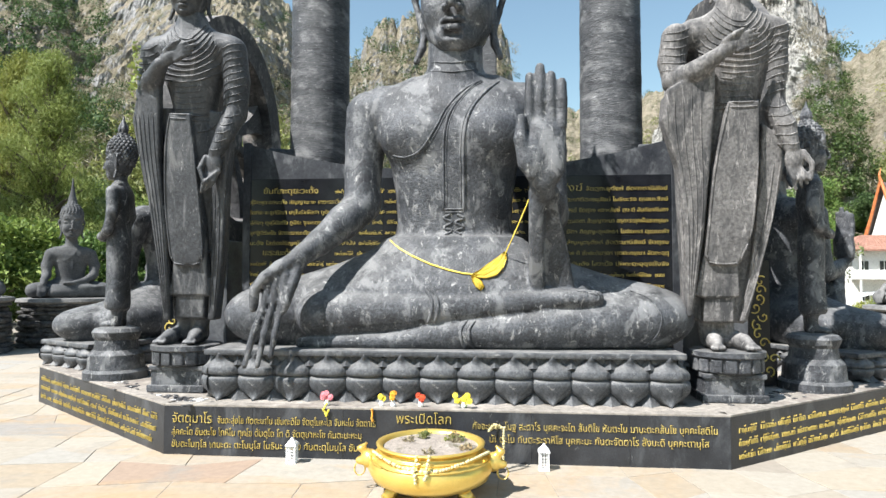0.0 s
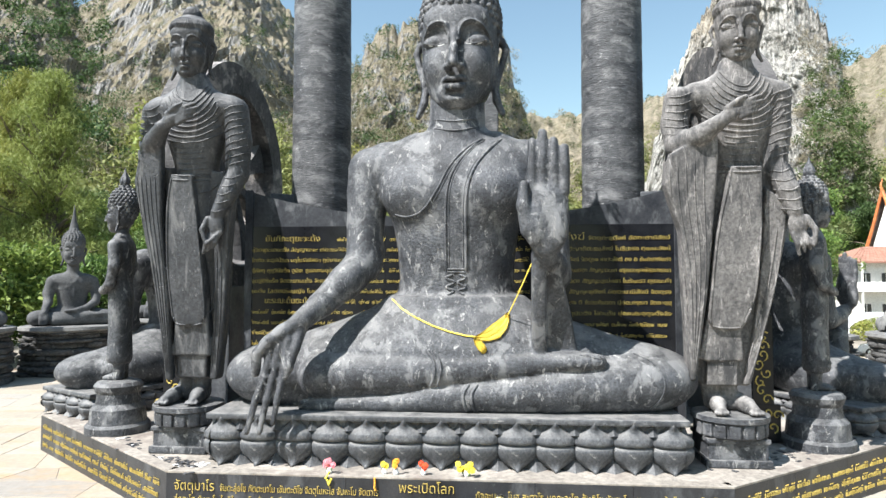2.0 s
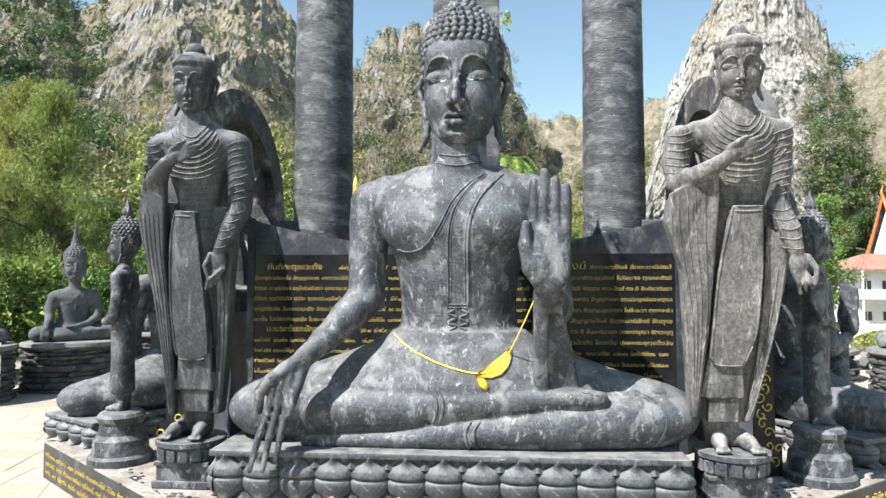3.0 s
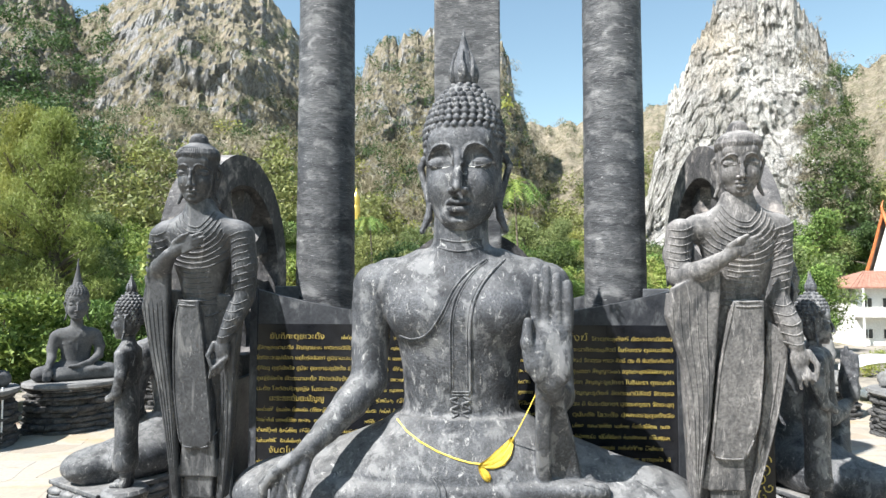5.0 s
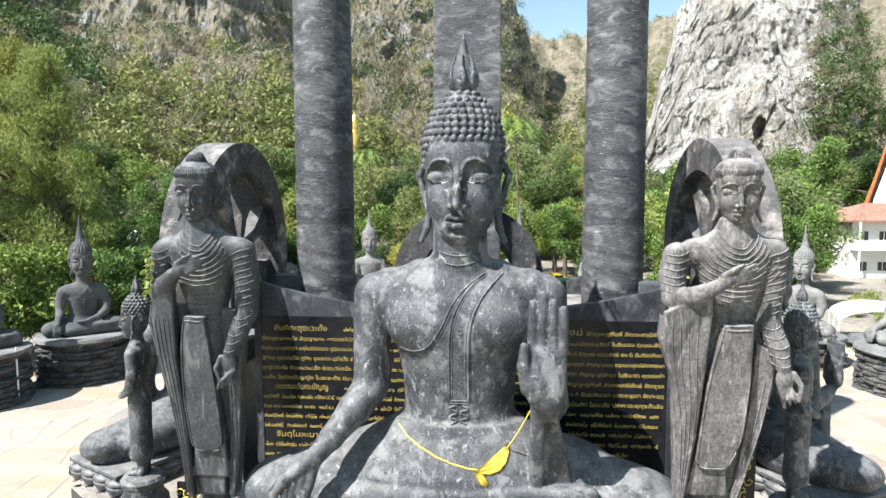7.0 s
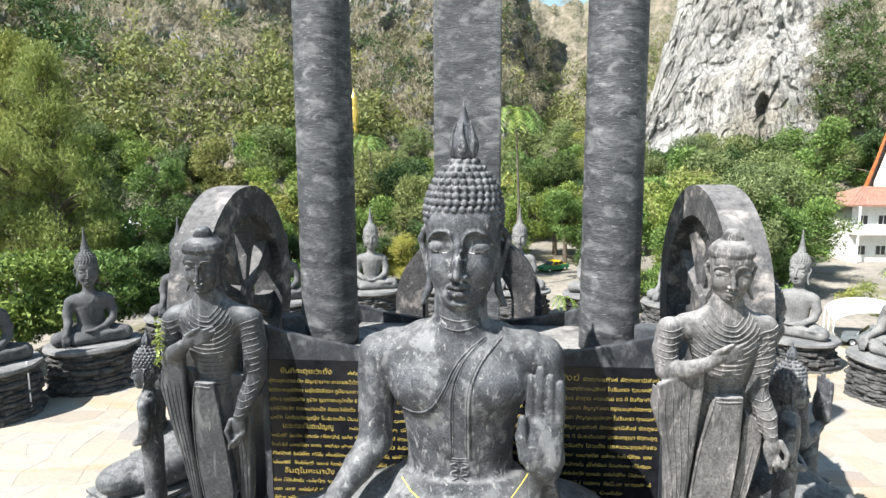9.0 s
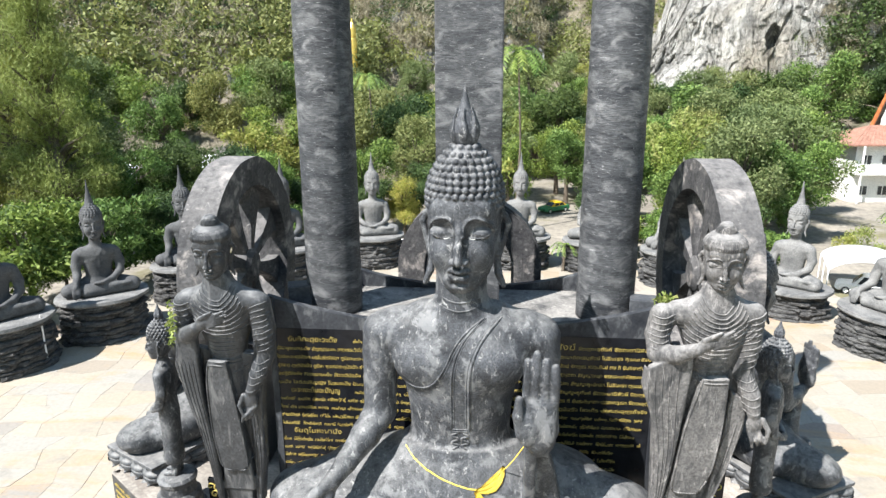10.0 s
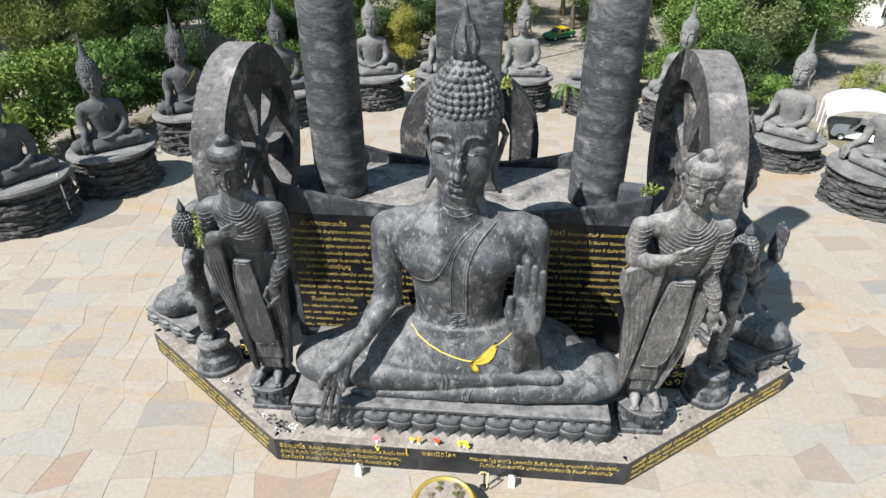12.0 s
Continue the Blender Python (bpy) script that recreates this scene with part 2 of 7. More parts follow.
def rock_material(name, pale, warm, dark, scrub, scrub_at):
    m, nt, b, co = material(name, 0.95, 0, 0.2)
    v = noise_node(nt, co, 0.09, 12, 0.75, (1, 1, 0.5), 0.8)
    col = ramp(nt, v, [(0.33, dark), (0.47, tuple(0.6 * p for p in pale)), (0.58, pale), (0.75, tuple(min(1, 1.15 * p) for p in pale))])
    w = noise_node(nt, co, 0.03, 5, 0.6)
    col = mix(nt, ramp(nt, w, [(0.5, (0, 0, 0)), (0.7, (0.8, 0.8, 0.8))]), col, warm)
    cr = noise_node(nt, co, 0.42, 10, 0.8, (1, 1, 0.45), 1.0)
    col = mix(nt, 0.6, col, ramp(nt, cr, [(0.36, (0.25, 0.25, 0.27)), (0.5, (1, 1, 1)), (0.7, (1.2, 1.2, 1.2))]), "MULTIPLY")
    for scale, stretch, dark_line, width in ((0.10, (1, 1, 0.35), 0.45, 0.016), (0.26, (1, 1, 0.4), 0.5, 0.022), (0.55, (1, 1, 0.8), 0.65, 0.03)):
        ln = noise_node(nt, co, scale, 8, 0.62, stretch, 1.2)
        col = mix(nt, 1.0, col, ramp(nt, ln, [(0.5 - width, (1, 1, 1)), (0.5, (dark_line,) * 3), (0.5 + width, (1, 1, 1))]), "MULTIPLY")
    hgt = nt.nodes.new("ShaderNodeMath")
    hgt.operation = "MULTIPLY_ADD"
    hgt.inputs[1].default_value = 0.8
    nt.links.new(v, hgt.inputs[0])
    nt.links.new(cr, hgt.inputs[2])
    g = nt.nodes.new("ShaderNodeNewGeometry")
    sep = nt.nodes.new("ShaderNodeSeparateXYZ")
    nt.links.new(g.outputs["True Normal"], sep.inputs[0])
    s = noise_node(nt, co, 0.05, 8, 0.7)
    add = nt.nodes.new("ShaderNodeMath")
    add.operation = "ADD"
    nt.links.new(sep.outputs[2], add.inputs[0])
    nt.links.new(s, add.inputs[1])
    f = ramp(nt, add.outputs[0], [(scrub_at, (0, 0, 0)), (min(1, scrub_at + 0.18), (1, 1, 1))])
    sc = ramp(nt, noise_node(nt, co, 0.35, 8, 0.75), [(0.35, scrub[0]), (0.5, scrub[1]), (0.65, scrub[2])])
    col = mix(nt, f, col, sc)
    nt.links.new(col, b.inputs["Base Color"])
    bump(nt, b, hgt.outputs[0], 1.0, 1.5)
    return m


SCRUB = [(0.10, 0.11, 0.06), (0.235, 0.205, 0.15), (0.33, 0.285, 0.22)]
EYEWHITE = surface("eye_white", (0.42, 0.42, 0.41), (0.54, 0.54, 0.53), 8, 30, 0.4, relief=0.02)
EYEDARK = surface("eye_dark", (0.02, 0.02, 0.022), (0.03, 0.03, 0.032), 8, 30, 0.4, relief=0.02)

# ---------------------------------------------------------------- mesh tools
def finish(name, bm, mat, parent=None, smooth=False, label=""):
    me = bpy.data.meshes.new(name)
    bm.to_mesh(me)
    bm.free()
    me.materials.append(mat)
    if smooth:
        me.polygons.foreach_set("use_smooth", [True] * len(me.polygons))
    ob = new(name, me)
    ob.parent = parent
    if label:
        tagged(ob, label)
    return ob


def part(name, bm, mat, parent, label="", smooth=False):
    return finish(name, bm, mat, parent, smooth, label)


def raw(name, verts, faces, mat, parent=None, smooth=True):
    me = bpy.data.meshes.new(name)
    me.from_pydata([tuple(v) for v in verts], [], [tuple(f) for f in faces])
    me.materials.append(mat)
    if smooth:
        me.polygons.foreach_set("use_smooth", [True] * len(me.polygons))
    ob = new(name, me)
    ob.parent = parent
    return ob


def empty(name, m, label, category, group="", kind=""):
    ob = new(name)
    ob.empty_display_size = 0.2
    ob.matrix_world = m
    return tagged(ob, label, category, group, kind)


def box(bm, c, s, rot=0.0, bevel=0.0, m=None):
    r = bmesh.ops.create_cube(bm, size=1.0)
    bmesh.ops.scale(bm, verts=r["verts"], vec=s)
    if bevel:
        es = list({e for v in r["verts"] for e in v.link_edges})
        r2 = bmesh.ops.bevel(bm, geom=es, offset=bevel, segments=2, affect="EDGES", profile=0.6)
        vs = list({v for f in r2["faces"] for v in f.verts} | {v for v in r["verts"] if v.is_valid})
    else:
        vs = r["verts"]
    M = Matrix.Translation(c) @ Matrix.Rotation(rot, 4, "Z") @ (m or Matrix())
    bmesh.ops.transform(bm, matrix=M, verts=vs)
    return vs


def lathe(bm, profile, n=32, c=(0, 0, 0), wobble=0.0, sx=1.0, sy=1.0):
    """A turned body from (radius, height) pairs, closed at both ends."""
    rings = []
    for r, z in profile:
        ring = []
        for i in range(n):
            a = 2 * math.pi * i / n
            k = r * (1 + wobble * noise.noise((math.cos(a) * 2, math.sin(a) * 2, z * 1.5 + r)))
            ring.append(bm.verts.new((c[0] + k * sx * math.cos(a), c[1] + k * sy * math.sin(a), c[2] + z)))
        rings.append(ring)
    for a, b in zip(rings, rings[1:]):
        for i in range(n):
            bm.faces.new((a[i], a[(i + 1) % n], b[(i + 1) % n], b[i]))
    bm.faces.new(rings[0][::-1])
    bm.faces.new(rings[-1])


def tube(bm, pts, radii, n=8):
    """A tapered tube along points."""
    pts = [Vector(p) for p in pts]
    rings = []
    for i, p in enumerate(pts):
        d = (pts[min(i + 1, len(pts) - 1)] - pts[max(i - 1, 0)]).normalized()
        u = d.orthogonal().normalized()
        w = d.cross(u)
        r = radii[i] if hasattr(radii, "__len__") else radii
        rings.append([bm.verts.new(p + r * (math.cos(2 * math.pi * k / n) * u + math.sin(2 * math.pi * k / n) * w)) for k in range(n)])
    for a, b in zip(rings, rings[1:]):
        for k in range(n):
            bm.faces.new((a[k], a[(k + 1) % n], b[(k + 1) % n], b[k]))
    bm.faces.new(rings[0][::-1])
    bm.faces.new(rings[-1])


def prism(bm, poly, z0, z1):
    """A flat polygon (x, y), counter-clockwise, raised from z0 to z1."""
    a = [bm.verts.new((x, y, z0)) for x, y in poly]
    b = [bm.verts.new((x, y, z1)) for x, y in poly]
    n = len(poly)
    bm.faces.new(a[::-1])
    bm.faces.new(b)
    for i in range(n):
        bm.faces.new((a[i], a[(i + 1) % n], b[(i + 1) % n], b[i]))


class Clay:
    """A soft solid: rounded forms melted together on a grid, then skinned."""

    def __init__(self, lo, hi, h):
        self.h, self.lo = h, np.array(lo, float)
        n = np.ceil((np.array(hi) - self.lo) / h).astype(int) + 1
        self.d = np.full(n, 9.0, np.float32)
        self.ax = [self.lo[i] + h * np.arange(n[i]) for i in range(3)]
        self.s, self.o = 1.0, np.zeros(3)

    def frame_of(self, s, o):
        self.s, self.o = s, np.array(o, float)

    def window(self, lo, hi, pad):
        sl = []
        for i in range(3):
            a = int(np.floor((lo[i] - pad - self.lo[i]) / self.h))
            b = int(np.ceil((hi[i] + pad - self.lo[i]) / self.h)) + 1
            a, b = max(a, 0), min(b, self.d.shape[i])
            if b <= a:
                return None
            sl.append(slice(a, b))
        g = np.meshgrid(*[self.ax[i][sl[i]].astype(np.float32) for i in range(3)], indexing="ij", sparse=True)
        return tuple(sl), g

    def add(self, lo, hi, fun, k, cut=False):
        w = self.window(lo, hi, k * self.s + 2.5 * self.h)
        if w is None:
            return self
        sl, (X, Y, Z) = w
        s, o = self.s, self.o
        e = fun((X - o[0]) / s, (Y - o[1]) / s, (Z - o[2]) / s) * s
        k = max(k * s, 1e-4)
        d = self.d[sl]
        if cut:
            hh = np.maximum(k - np.abs(d + e), 0) / k
            self.d[sl] = np.maximum(d, -e) + hh * hh * k / 4
        else:
            hh = np.maximum(k - np.abs(d - e), 0) / k
            self.d[sl] = np.minimum(d, e) - hh * hh * k / 4
        return self

    def world_box(self, pts, r):
        p = np.array(pts, float) * self.s + self.o
        return p.min(0) - r * self.s, p.max(0) + r * self.s

    def cap(self, a, b, ra, rb=None, k=0.15, cut=False):
        rb = ra if rb is None else rb
        a, b = np.array(a, float), np.array(b, float)
        ab = b - a
        q = max(float(ab @ ab), 1e-9)

        def fun(X, Y, Z):
            t = np.clip(((X - a[0]) * ab[0] + (Y - a[1]) * ab[1] + (Z - a[2]) * ab[2]) / q, 0, 1)
            return np.sqrt((X - a[0] - t * ab[0]) ** 2 + (Y - a[1] - t * ab[1]) ** 2 + (Z - a[2] - t * ab[2]) ** 2) - (ra + (rb - ra) * t)
        lo, hi = self.world_box([a, b], max(ra, rb))
        return self.add(lo, hi, fun, k, cut)

    def chain(self, pts, radii, k=0.15):
        for i in range(len(pts) - 1):
            r = radii if isinstance(radii, (int, float)) else None
            self.cap(pts[i], pts[i + 1], r or radii[i], r or radii[i + 1], k)
        return self

    def ell(self, c, r, k=0.15, cut=False, rz=0.0, ry=0.0, rx=0.0):
        R = np.array(Euler((radians(rx), radians(ry), radians(rz))).to_matrix()).T
        c, r = np.array(c, float), np.array(r, float)

        def fun(X, Y, Z):
            x, y, z = X - c[0], Y - c[1], Z - c[2]
            u = [(R[i, 0] * x + R[i, 1] * y + R[i, 2] * z) for i in range(3)]
            k0 = np.sqrt(sum((u[i] / r[i]) ** 2 for i in range(3)))
            k1 = np.sqrt(sum((u[i] / r[i] ** 2) ** 2 for i in range(3))) + 1e-6
            return k0 * (k0 - 1) / k1
        m = max(r) if (rx or ry or rz) else r
        lo, hi = (c - m) * self.s + self.o, (c + m) * self.s + self.o
        return self.add(lo, hi, fun, k, cut)

    def loft(self, rows, k=0.15, cut=False, power=2.0):
        """rows: (z, cx, cy, rx, ry), rising."""
        A = np.array(rows, float)

        def fun(X, Y, Z):
            zf = Z.ravel()
            cx, cy, rx, ry = [np.interp(zf, A[:, 0], A[:, i]).reshape(Z.shape) for i in (1, 2, 3, 4)]
            q = (np.abs((X - cx) / rx) ** power + np.abs((Y - cy) / ry) ** power) ** (1 / power)
            side = (q - 1) * np.minimum(rx, ry)
            top = np.maximum(Z - A[-1, 0], A[0, 0] - Z)
            return np.maximum(side, top) + 0 * X
        lo = np.array([(A[:, 1] - A[:, 3]).min(), (A[:, 2] - A[:, 4]).min(), A[0, 0]]) * self.s + self.o
        hi = np.array([(A[:, 1] + A[:, 3]).max(), (A[:, 2] + A[:, 4]).max(), A[-1, 0]]) * self.s + self.o
        return self.add(lo, hi, fun, k, cut)

    def slab(self, poly, y0, y1, r=0.05, k=0.1):
        """A sheet with the outline poly (x, z), from y0 to y1, rounded by r."""
        P = np.array(poly, float)

        def fun(X, Y, Z):
            x, z = np.broadcast_arrays(X, Z)
            x, z = x[:, :1, :], z[:, :1, :]
            best = np.full(x.shape, 1e9)
            inside = np.zeros(x.shape, bool)
            for i in range(len(P)):
                a, b = P[i], P[(i + 1) % len(P)]
                ex, ez = b[0] - a[0], b[1] - a[1]
                t = np.clip(((x - a[0]) * ex + (z - a[1]) * ez) / (ex * ex + ez * ez), 0, 1)
                best = np.minimum(best, (x - a[0] - t * ex) ** 2 + (z - a[1] - t * ez) ** 2)
                c = ((a[1] > z) != (b[1] > z)) & (x < (b[0] - a[0]) * (z - a[1]) / (b[1] - a[1] + 1e-9) + a[0])
                inside ^= c
            d2 = np.where(inside, -1, 1) * np.sqrt(best) + r
            dy = np.abs(Y - (y0 + y1) / 2) - (y1 - y0) / 2 + r
            return np.minimum(np.maximum(d2, dy), 0) + np.sqrt(np.maximum(d2, 0) ** 2 + np.maximum(dy, 0) ** 2) - r
        lo = np.array([P[:, 0].min(), y0, P[:, 1].min()]) * self.s + self.o
        hi = np.array([P[:, 0].max(), y1, P[:, 1].max()]) * self.s + self.o
        return self.add(lo, hi, fun, k)

    def front(self, x, z):
        """The y of the front skin at x, z (all in the frame in use)."""
        i, kk = [int(round((v * self.s + self.o[j] - self.lo[j]) / self.h)) for j, v in ((0, x), (2, z))]
        i, kk = min(max(i, 0), self.d.shape[0] - 1), min(max(kk, 0), self.d.shape[2] - 1)
        hit = np.nonzero(self.d[i, :, kk] < 0)[0]
        if not len(hit):
            return None
        j = hit[0]
        a, b = (self.d[i, j - 1, kk], self.d[i, j, kk]) if j else (1, 0)
        return (self.ax[1][j] - self.h * (b / (b - a) if b != a else 0) - self.o[1]) / self.s

    def ridge(self, pts, r, k=0.05, lift=0.0, steps=10):
        """A cord that lies on the front skin through points (x, z)."""
        out = []
        for (x0, z0), (x1, z1) in zip(pts, pts[1:]):
            for t in np.linspace(0, 1, steps, endpoint=False):
                out.append((x0 + (x1 - x0) * t, z0 + (z1 - z0) * t))
        out.append(pts[-1])
        p3 = []
        for x, z in out:
            y = self.front(x, z)
            if y is not None:
                p3.append((x, y - lift, z))
        for a, b in zip(p3, p3[1:]):
            if abs(a[1] - b[1]) < 0.5:
                self.cap(a, b, r, r, k)
        return self

    def line(self, pts, r, lift=0.0, steps=10):
        """A thin raised cord on the front skin through points (x, z), as pieces of mesh."""
        A = np.array(pts, float)
        n = len(A)
        ts = np.linspace(0, n - 1, (n - 1) * steps + 1)
        P = np.concatenate([[2 * A[0] - A[1]], A, [2 * A[-1] - A[-2]]])
        path = []
        for t in ts:
            i = min(int(t), n - 2)
            u = t - i
            a, b, c, d = P[i], P[i + 1], P[i + 2], P[i + 3]
            x, z = 0.5 * (2 * b + (c - a) * u + (2 * a - 5 * b + 4 * c - d) * u * u + (3 * b - a - 3 * c + d) * u ** 3)
            y = self.front(x, z)
            path.append(None if y is None else (x, y, z))
        runs, cur = [], []
        for p in path + [None]:
            if p is None or (cur and abs(p[1] - cur[-1][1]) > 0.35):
                if len(cur) > 2:
                    runs.append(np.array(cur))
                cur = []
            if p is not None:
                cur.append(p)
        out = []
        for R in runs:
            for _ in range(3):
                R[1:-1, 1] = 0.25 * R[:-2, 1] + 0.5 * R[1:-1, 1] + 0.25 * R[2:, 1]
            V, F, m = [], [], 6
            for k, p in enumerate(R):
                t = R[min(k + 1, len(R) - 1)] - R[max(k - 1, 0)]
                t = t / (np.linalg.norm(t) + 1e-9)
                b = np.cross(t, (0, 1, 0))
                b = b / (np.linalg.norm(b) + 1e-9)
                nn = np.cross(b, t)
                rr = r * min(1, 0.25 + 0.5 * min(k, len(R) - 1 - k))
                for q in range(m):
                    a = 2 * math.pi * q / m
                    V.append((p + (0, -lift, 0) + rr * (math.cos(a) * b + math.sin(a) * nn)) * self.s + self.o)
            for k in range(len(R) - 1):
                for q in range(m):
                    F.append((k * m + q, k * m + (q + 1) % m, (k + 1) * m + (q + 1) % m, (k + 1) * m + q))
            out.append((V, F))
        return out

    def skin(self):
        d, h = self.d, self.h
        n = d.shape
        s = d < 0
        c = [s[i:n[0] - 1 + i, j:n[1] - 1 + j, k:n[2] - 1 + k] for i in (0, 1) for j in (0, 1) for k in (0, 1)]
        tot = sum(x.astype(np.int8) for x in c)
        act = (tot > 0) & (tot < 8)
        I, J, K = np.nonzero(act)
        idx = np.full(act.shape, -1, np.int64)
        idx[I, J, K] = np.arange(len(I))
        acc, cnt = np.zeros((len(I), 3)), np.zeros(len(I))
        cor = [(i, j, k) for i in (0, 1) for j in (0, 1) for k in (0, 1)]
        val = {q: d[I + q[0], J + q[1], K + q[2]] for q in cor}
        for q in cor:
            for axis in range(3):
                if q[axis] == 0:
                    p = tuple(1 if i == axis else q[i] for i in range(3))
                    a, b = val[q], val[p]
                    x = (a < 0) != (b < 0)
                    t = np.where(x, a / np.where(x, a - b, 1), 0)
                    pos = np.repeat(np.array(q, float)[None], len(I), 0)
                    pos[:, axis] += t
                    acc += pos * x[:, None]
                    cnt += x
        v = self.lo + h * (np.stack([I, J, K], 1) + acc / np.maximum(cnt, 1)[:, None])
        quads = []
        for axis in range(3):
            a = [slice(None)] * 3
            b = [slice(None)] * 3
            a[axis], b[axis] = slice(0, n[axis] - 1), slice(1, n[axis])
            x = s[tuple(a)] != s[tuple(b)]
            P = np.array(np.nonzero(x)).T
            o1, o2 = [(1, 2), (2, 0), (0, 1)][axis]
            ok = (P[:, o1] > 0) & (P[:, o2] > 0) & (P[:, o1] < n[o1] - 1) & (P[:, o2] < n[o2] - 1)
            P = P[ok]
            qd = []
            for u, w in ((-1, -1), (0, -1), (0, 0), (-1, 0)):
                Q = P.copy()
                Q[:, o1] += u
                Q[:, o2] += w
                qd.append(idx[Q[:, 0], Q[:, 1], Q[:, 2]])
            q = np.stack(qd, 1)
            flip = ~s[P[:, 0], P[:, 1], P[:, 2]]
            q[flip] = q[flip][:, ::-1]
            quads.append(q)
        return v, np.concatenate(quads)


def join_mesh(name, pieces, mat):
    """One smooth mesh from (verts, faces) pieces; a third entry picks the material."""
    V, F, n, slots = [], [], 0, []
    for v, f, *k in pieces:
        V.append(np.asarray(v, float))
        F += [tuple(int(i) + n for i in q) for q in f]
        slots += [k[0] if k else 0] * len(f)
        n += len(v)
    me = bpy.data.meshes.new(name)
    me.from_pydata([tuple(p) for p in np.concatenate(V)], [], F)
    for m in mat if isinstance(mat, (list, tuple)) else [mat]:
        me.materials.append(m)
    me.polygons.foreach_set("material_index", slots)
    me.polygons.foreach_set("use_smooth", [True] * len(me.polygons))
    return me

# ---------------------------------------------------------------- the monument's plan
CX = -1.35                           # its middle
FLOOR = 1.25                         # the platform's top
PLAT = [(-8.2, 15.5), (5.47, 15.5), (13.4, 21.3), (13.4, 36.1), (5.47, 41.9), (-8.2, 41.9), (-16.1, 36.1), (-16.1, 21.4)]
TER = 8.0                            # the raised terrace's top
CORE = [(-8.9, 21.8), (6.2, 21.8), (4.8, 27.2), (-7.5, 27.2)]

bm = bmesh.new()
R = 3000
vs = [bm.verts.new((x, y, -0.06)) for x, y in ((-R, -R), (R, -R), (R, R), (-R, R))]
bm.faces.new(vs)
tagged(finish("ground", bm, EARTH), "dry pale earth around the paved court", "ground", kind="structure")


def inset(poly, d):
    out = []
    n = len(poly)
    for i in range(n):
        p, a, b = Vector(poly[i]), Vector(poly[i - 1]), Vector(poly[(i + 1) % n])
        e1, e2 = (p - a).normalized(), (b - p).normalized()
        n1, n2 = Vector((-e1.y, e1.x)), Vector((-e2.y, e2.x))
        m = (n1 + n2).normalized()
        out.append(tuple(p + m * (d / max(m.dot(n1), 0.2))))
    return out


bm = bmesh.new()
prism(bm, inset(PLAT, 0.12), -0.05, FLOOR - 0.02)
tagged(finish("platform", bm, TERRACE), "stained pale cement platform under the statues", "platform", kind="structure")


def bar_words(bm, length, height, seed, depth=0.03, start=0.0):
    """Plain bars of the size of letters, in words, along x from 0, on y = 0, raised towards -y."""
    rnd = random.Random(seed)
    x = start
    s = height * 0.075
    while x < length - height:
        for i in range(rnd.randint(5, 11)):
            w = height * rnd.uniform(0.42, 0.62)
            if x + w > length:
                break
            hgt = height * rnd.choice((0.58, 0.58, 0.62, 0.66))
            cells = [(x + s / 2, hgt / 2, s, hgt)] if rnd.random() < 0.85 else [(x + s / 2, hgt * 0.3, s, hgt * 0.6)]
            if rnd.random() < 0.8:
                cells.append((x + w * 0.70, hgt * 0.45, s, hgt * 0.9))
            kind = rnd.random()
            if kind < 0.5:
                cells.append((x + w * 0.38, hgt - s / 2, w * 0.64, s))
            elif kind < 0.75:
                cells.append((x + w * 0.38, s / 2, w * 0.64, s))
            else:
                cells.append((x + w * 0.30, hgt * 0.55, w * 0.40, s))
            if rnd.random() < 0.35:
                cells.append((x + w * 0.4, height * 0.86, w * 0.5, s))
                cells.append((x + w * 0.62, height * 0.93, s, height * 0.14))
            if rnd.random() < 0.12:
                cells.append((x + w * 0.5, -height * 0.15, w * 0.3, s))
            for cx, cz, sx, sz in cells:
                v = [bm.verts.new((cx + a * sx / 2, -b, cz + c * sz / 2)) for b in (0, depth) for a, c in ((-1, -1), (1, -1), (1, 1), (-1, 1))]
                for f in ((4, 5, 6, 7), (0, 4, 7, 3), (1, 2, 6, 5), (3, 7, 6, 2), (0, 1, 5, 4)):
                    bm.faces.new([v[i] for i in f])
            x += w
        x += height * rnd.uniform(0.5, 1.0)


def thai(name, text, height, m, parent, width=None):
    """Raised gilt lettering, turned into a mesh, stretched to width where one is given."""
    cu = bpy.data.curves.new(name, "FONT")
    cu.body, cu.size, cu.extrude, cu.resolution_u = text, height, 0.012, 2
    cu.offset = -0.017 * height
    tmp = bpy.data.objects.new(name, cu)
    me = bpy.data.meshes.new_from_object(tmp)
    bpy.data.objects.remove(tmp)
    if width:
        xs = [v.co.x for v in me.vertices]
        k = width / max(max(xs) - min(xs), 0.01)
        me.transform(Matrix.Diagonal((k, 1, 1, 1)))
    me.materials.clear()
    me.materials.append(GOLDTEXT)
    ob = new(name, me)
    ob.parent = parent
    ob.matrix_basis = m @ Matrix.Rotation(radians(90), 4, "X")
    return ob


def bars_line(wall, x0, x1, height, z, seed, y=-0.004):
    bm = bmesh.new()
    bar_words(bm, x1 - x0, height, seed, 0.02)
    bmesh.ops.translate(bm, verts=bm.verts, vec=(x0, y, z))
    part("text_line", bm, GOLDTEXT, wall, "raised gilt writing")


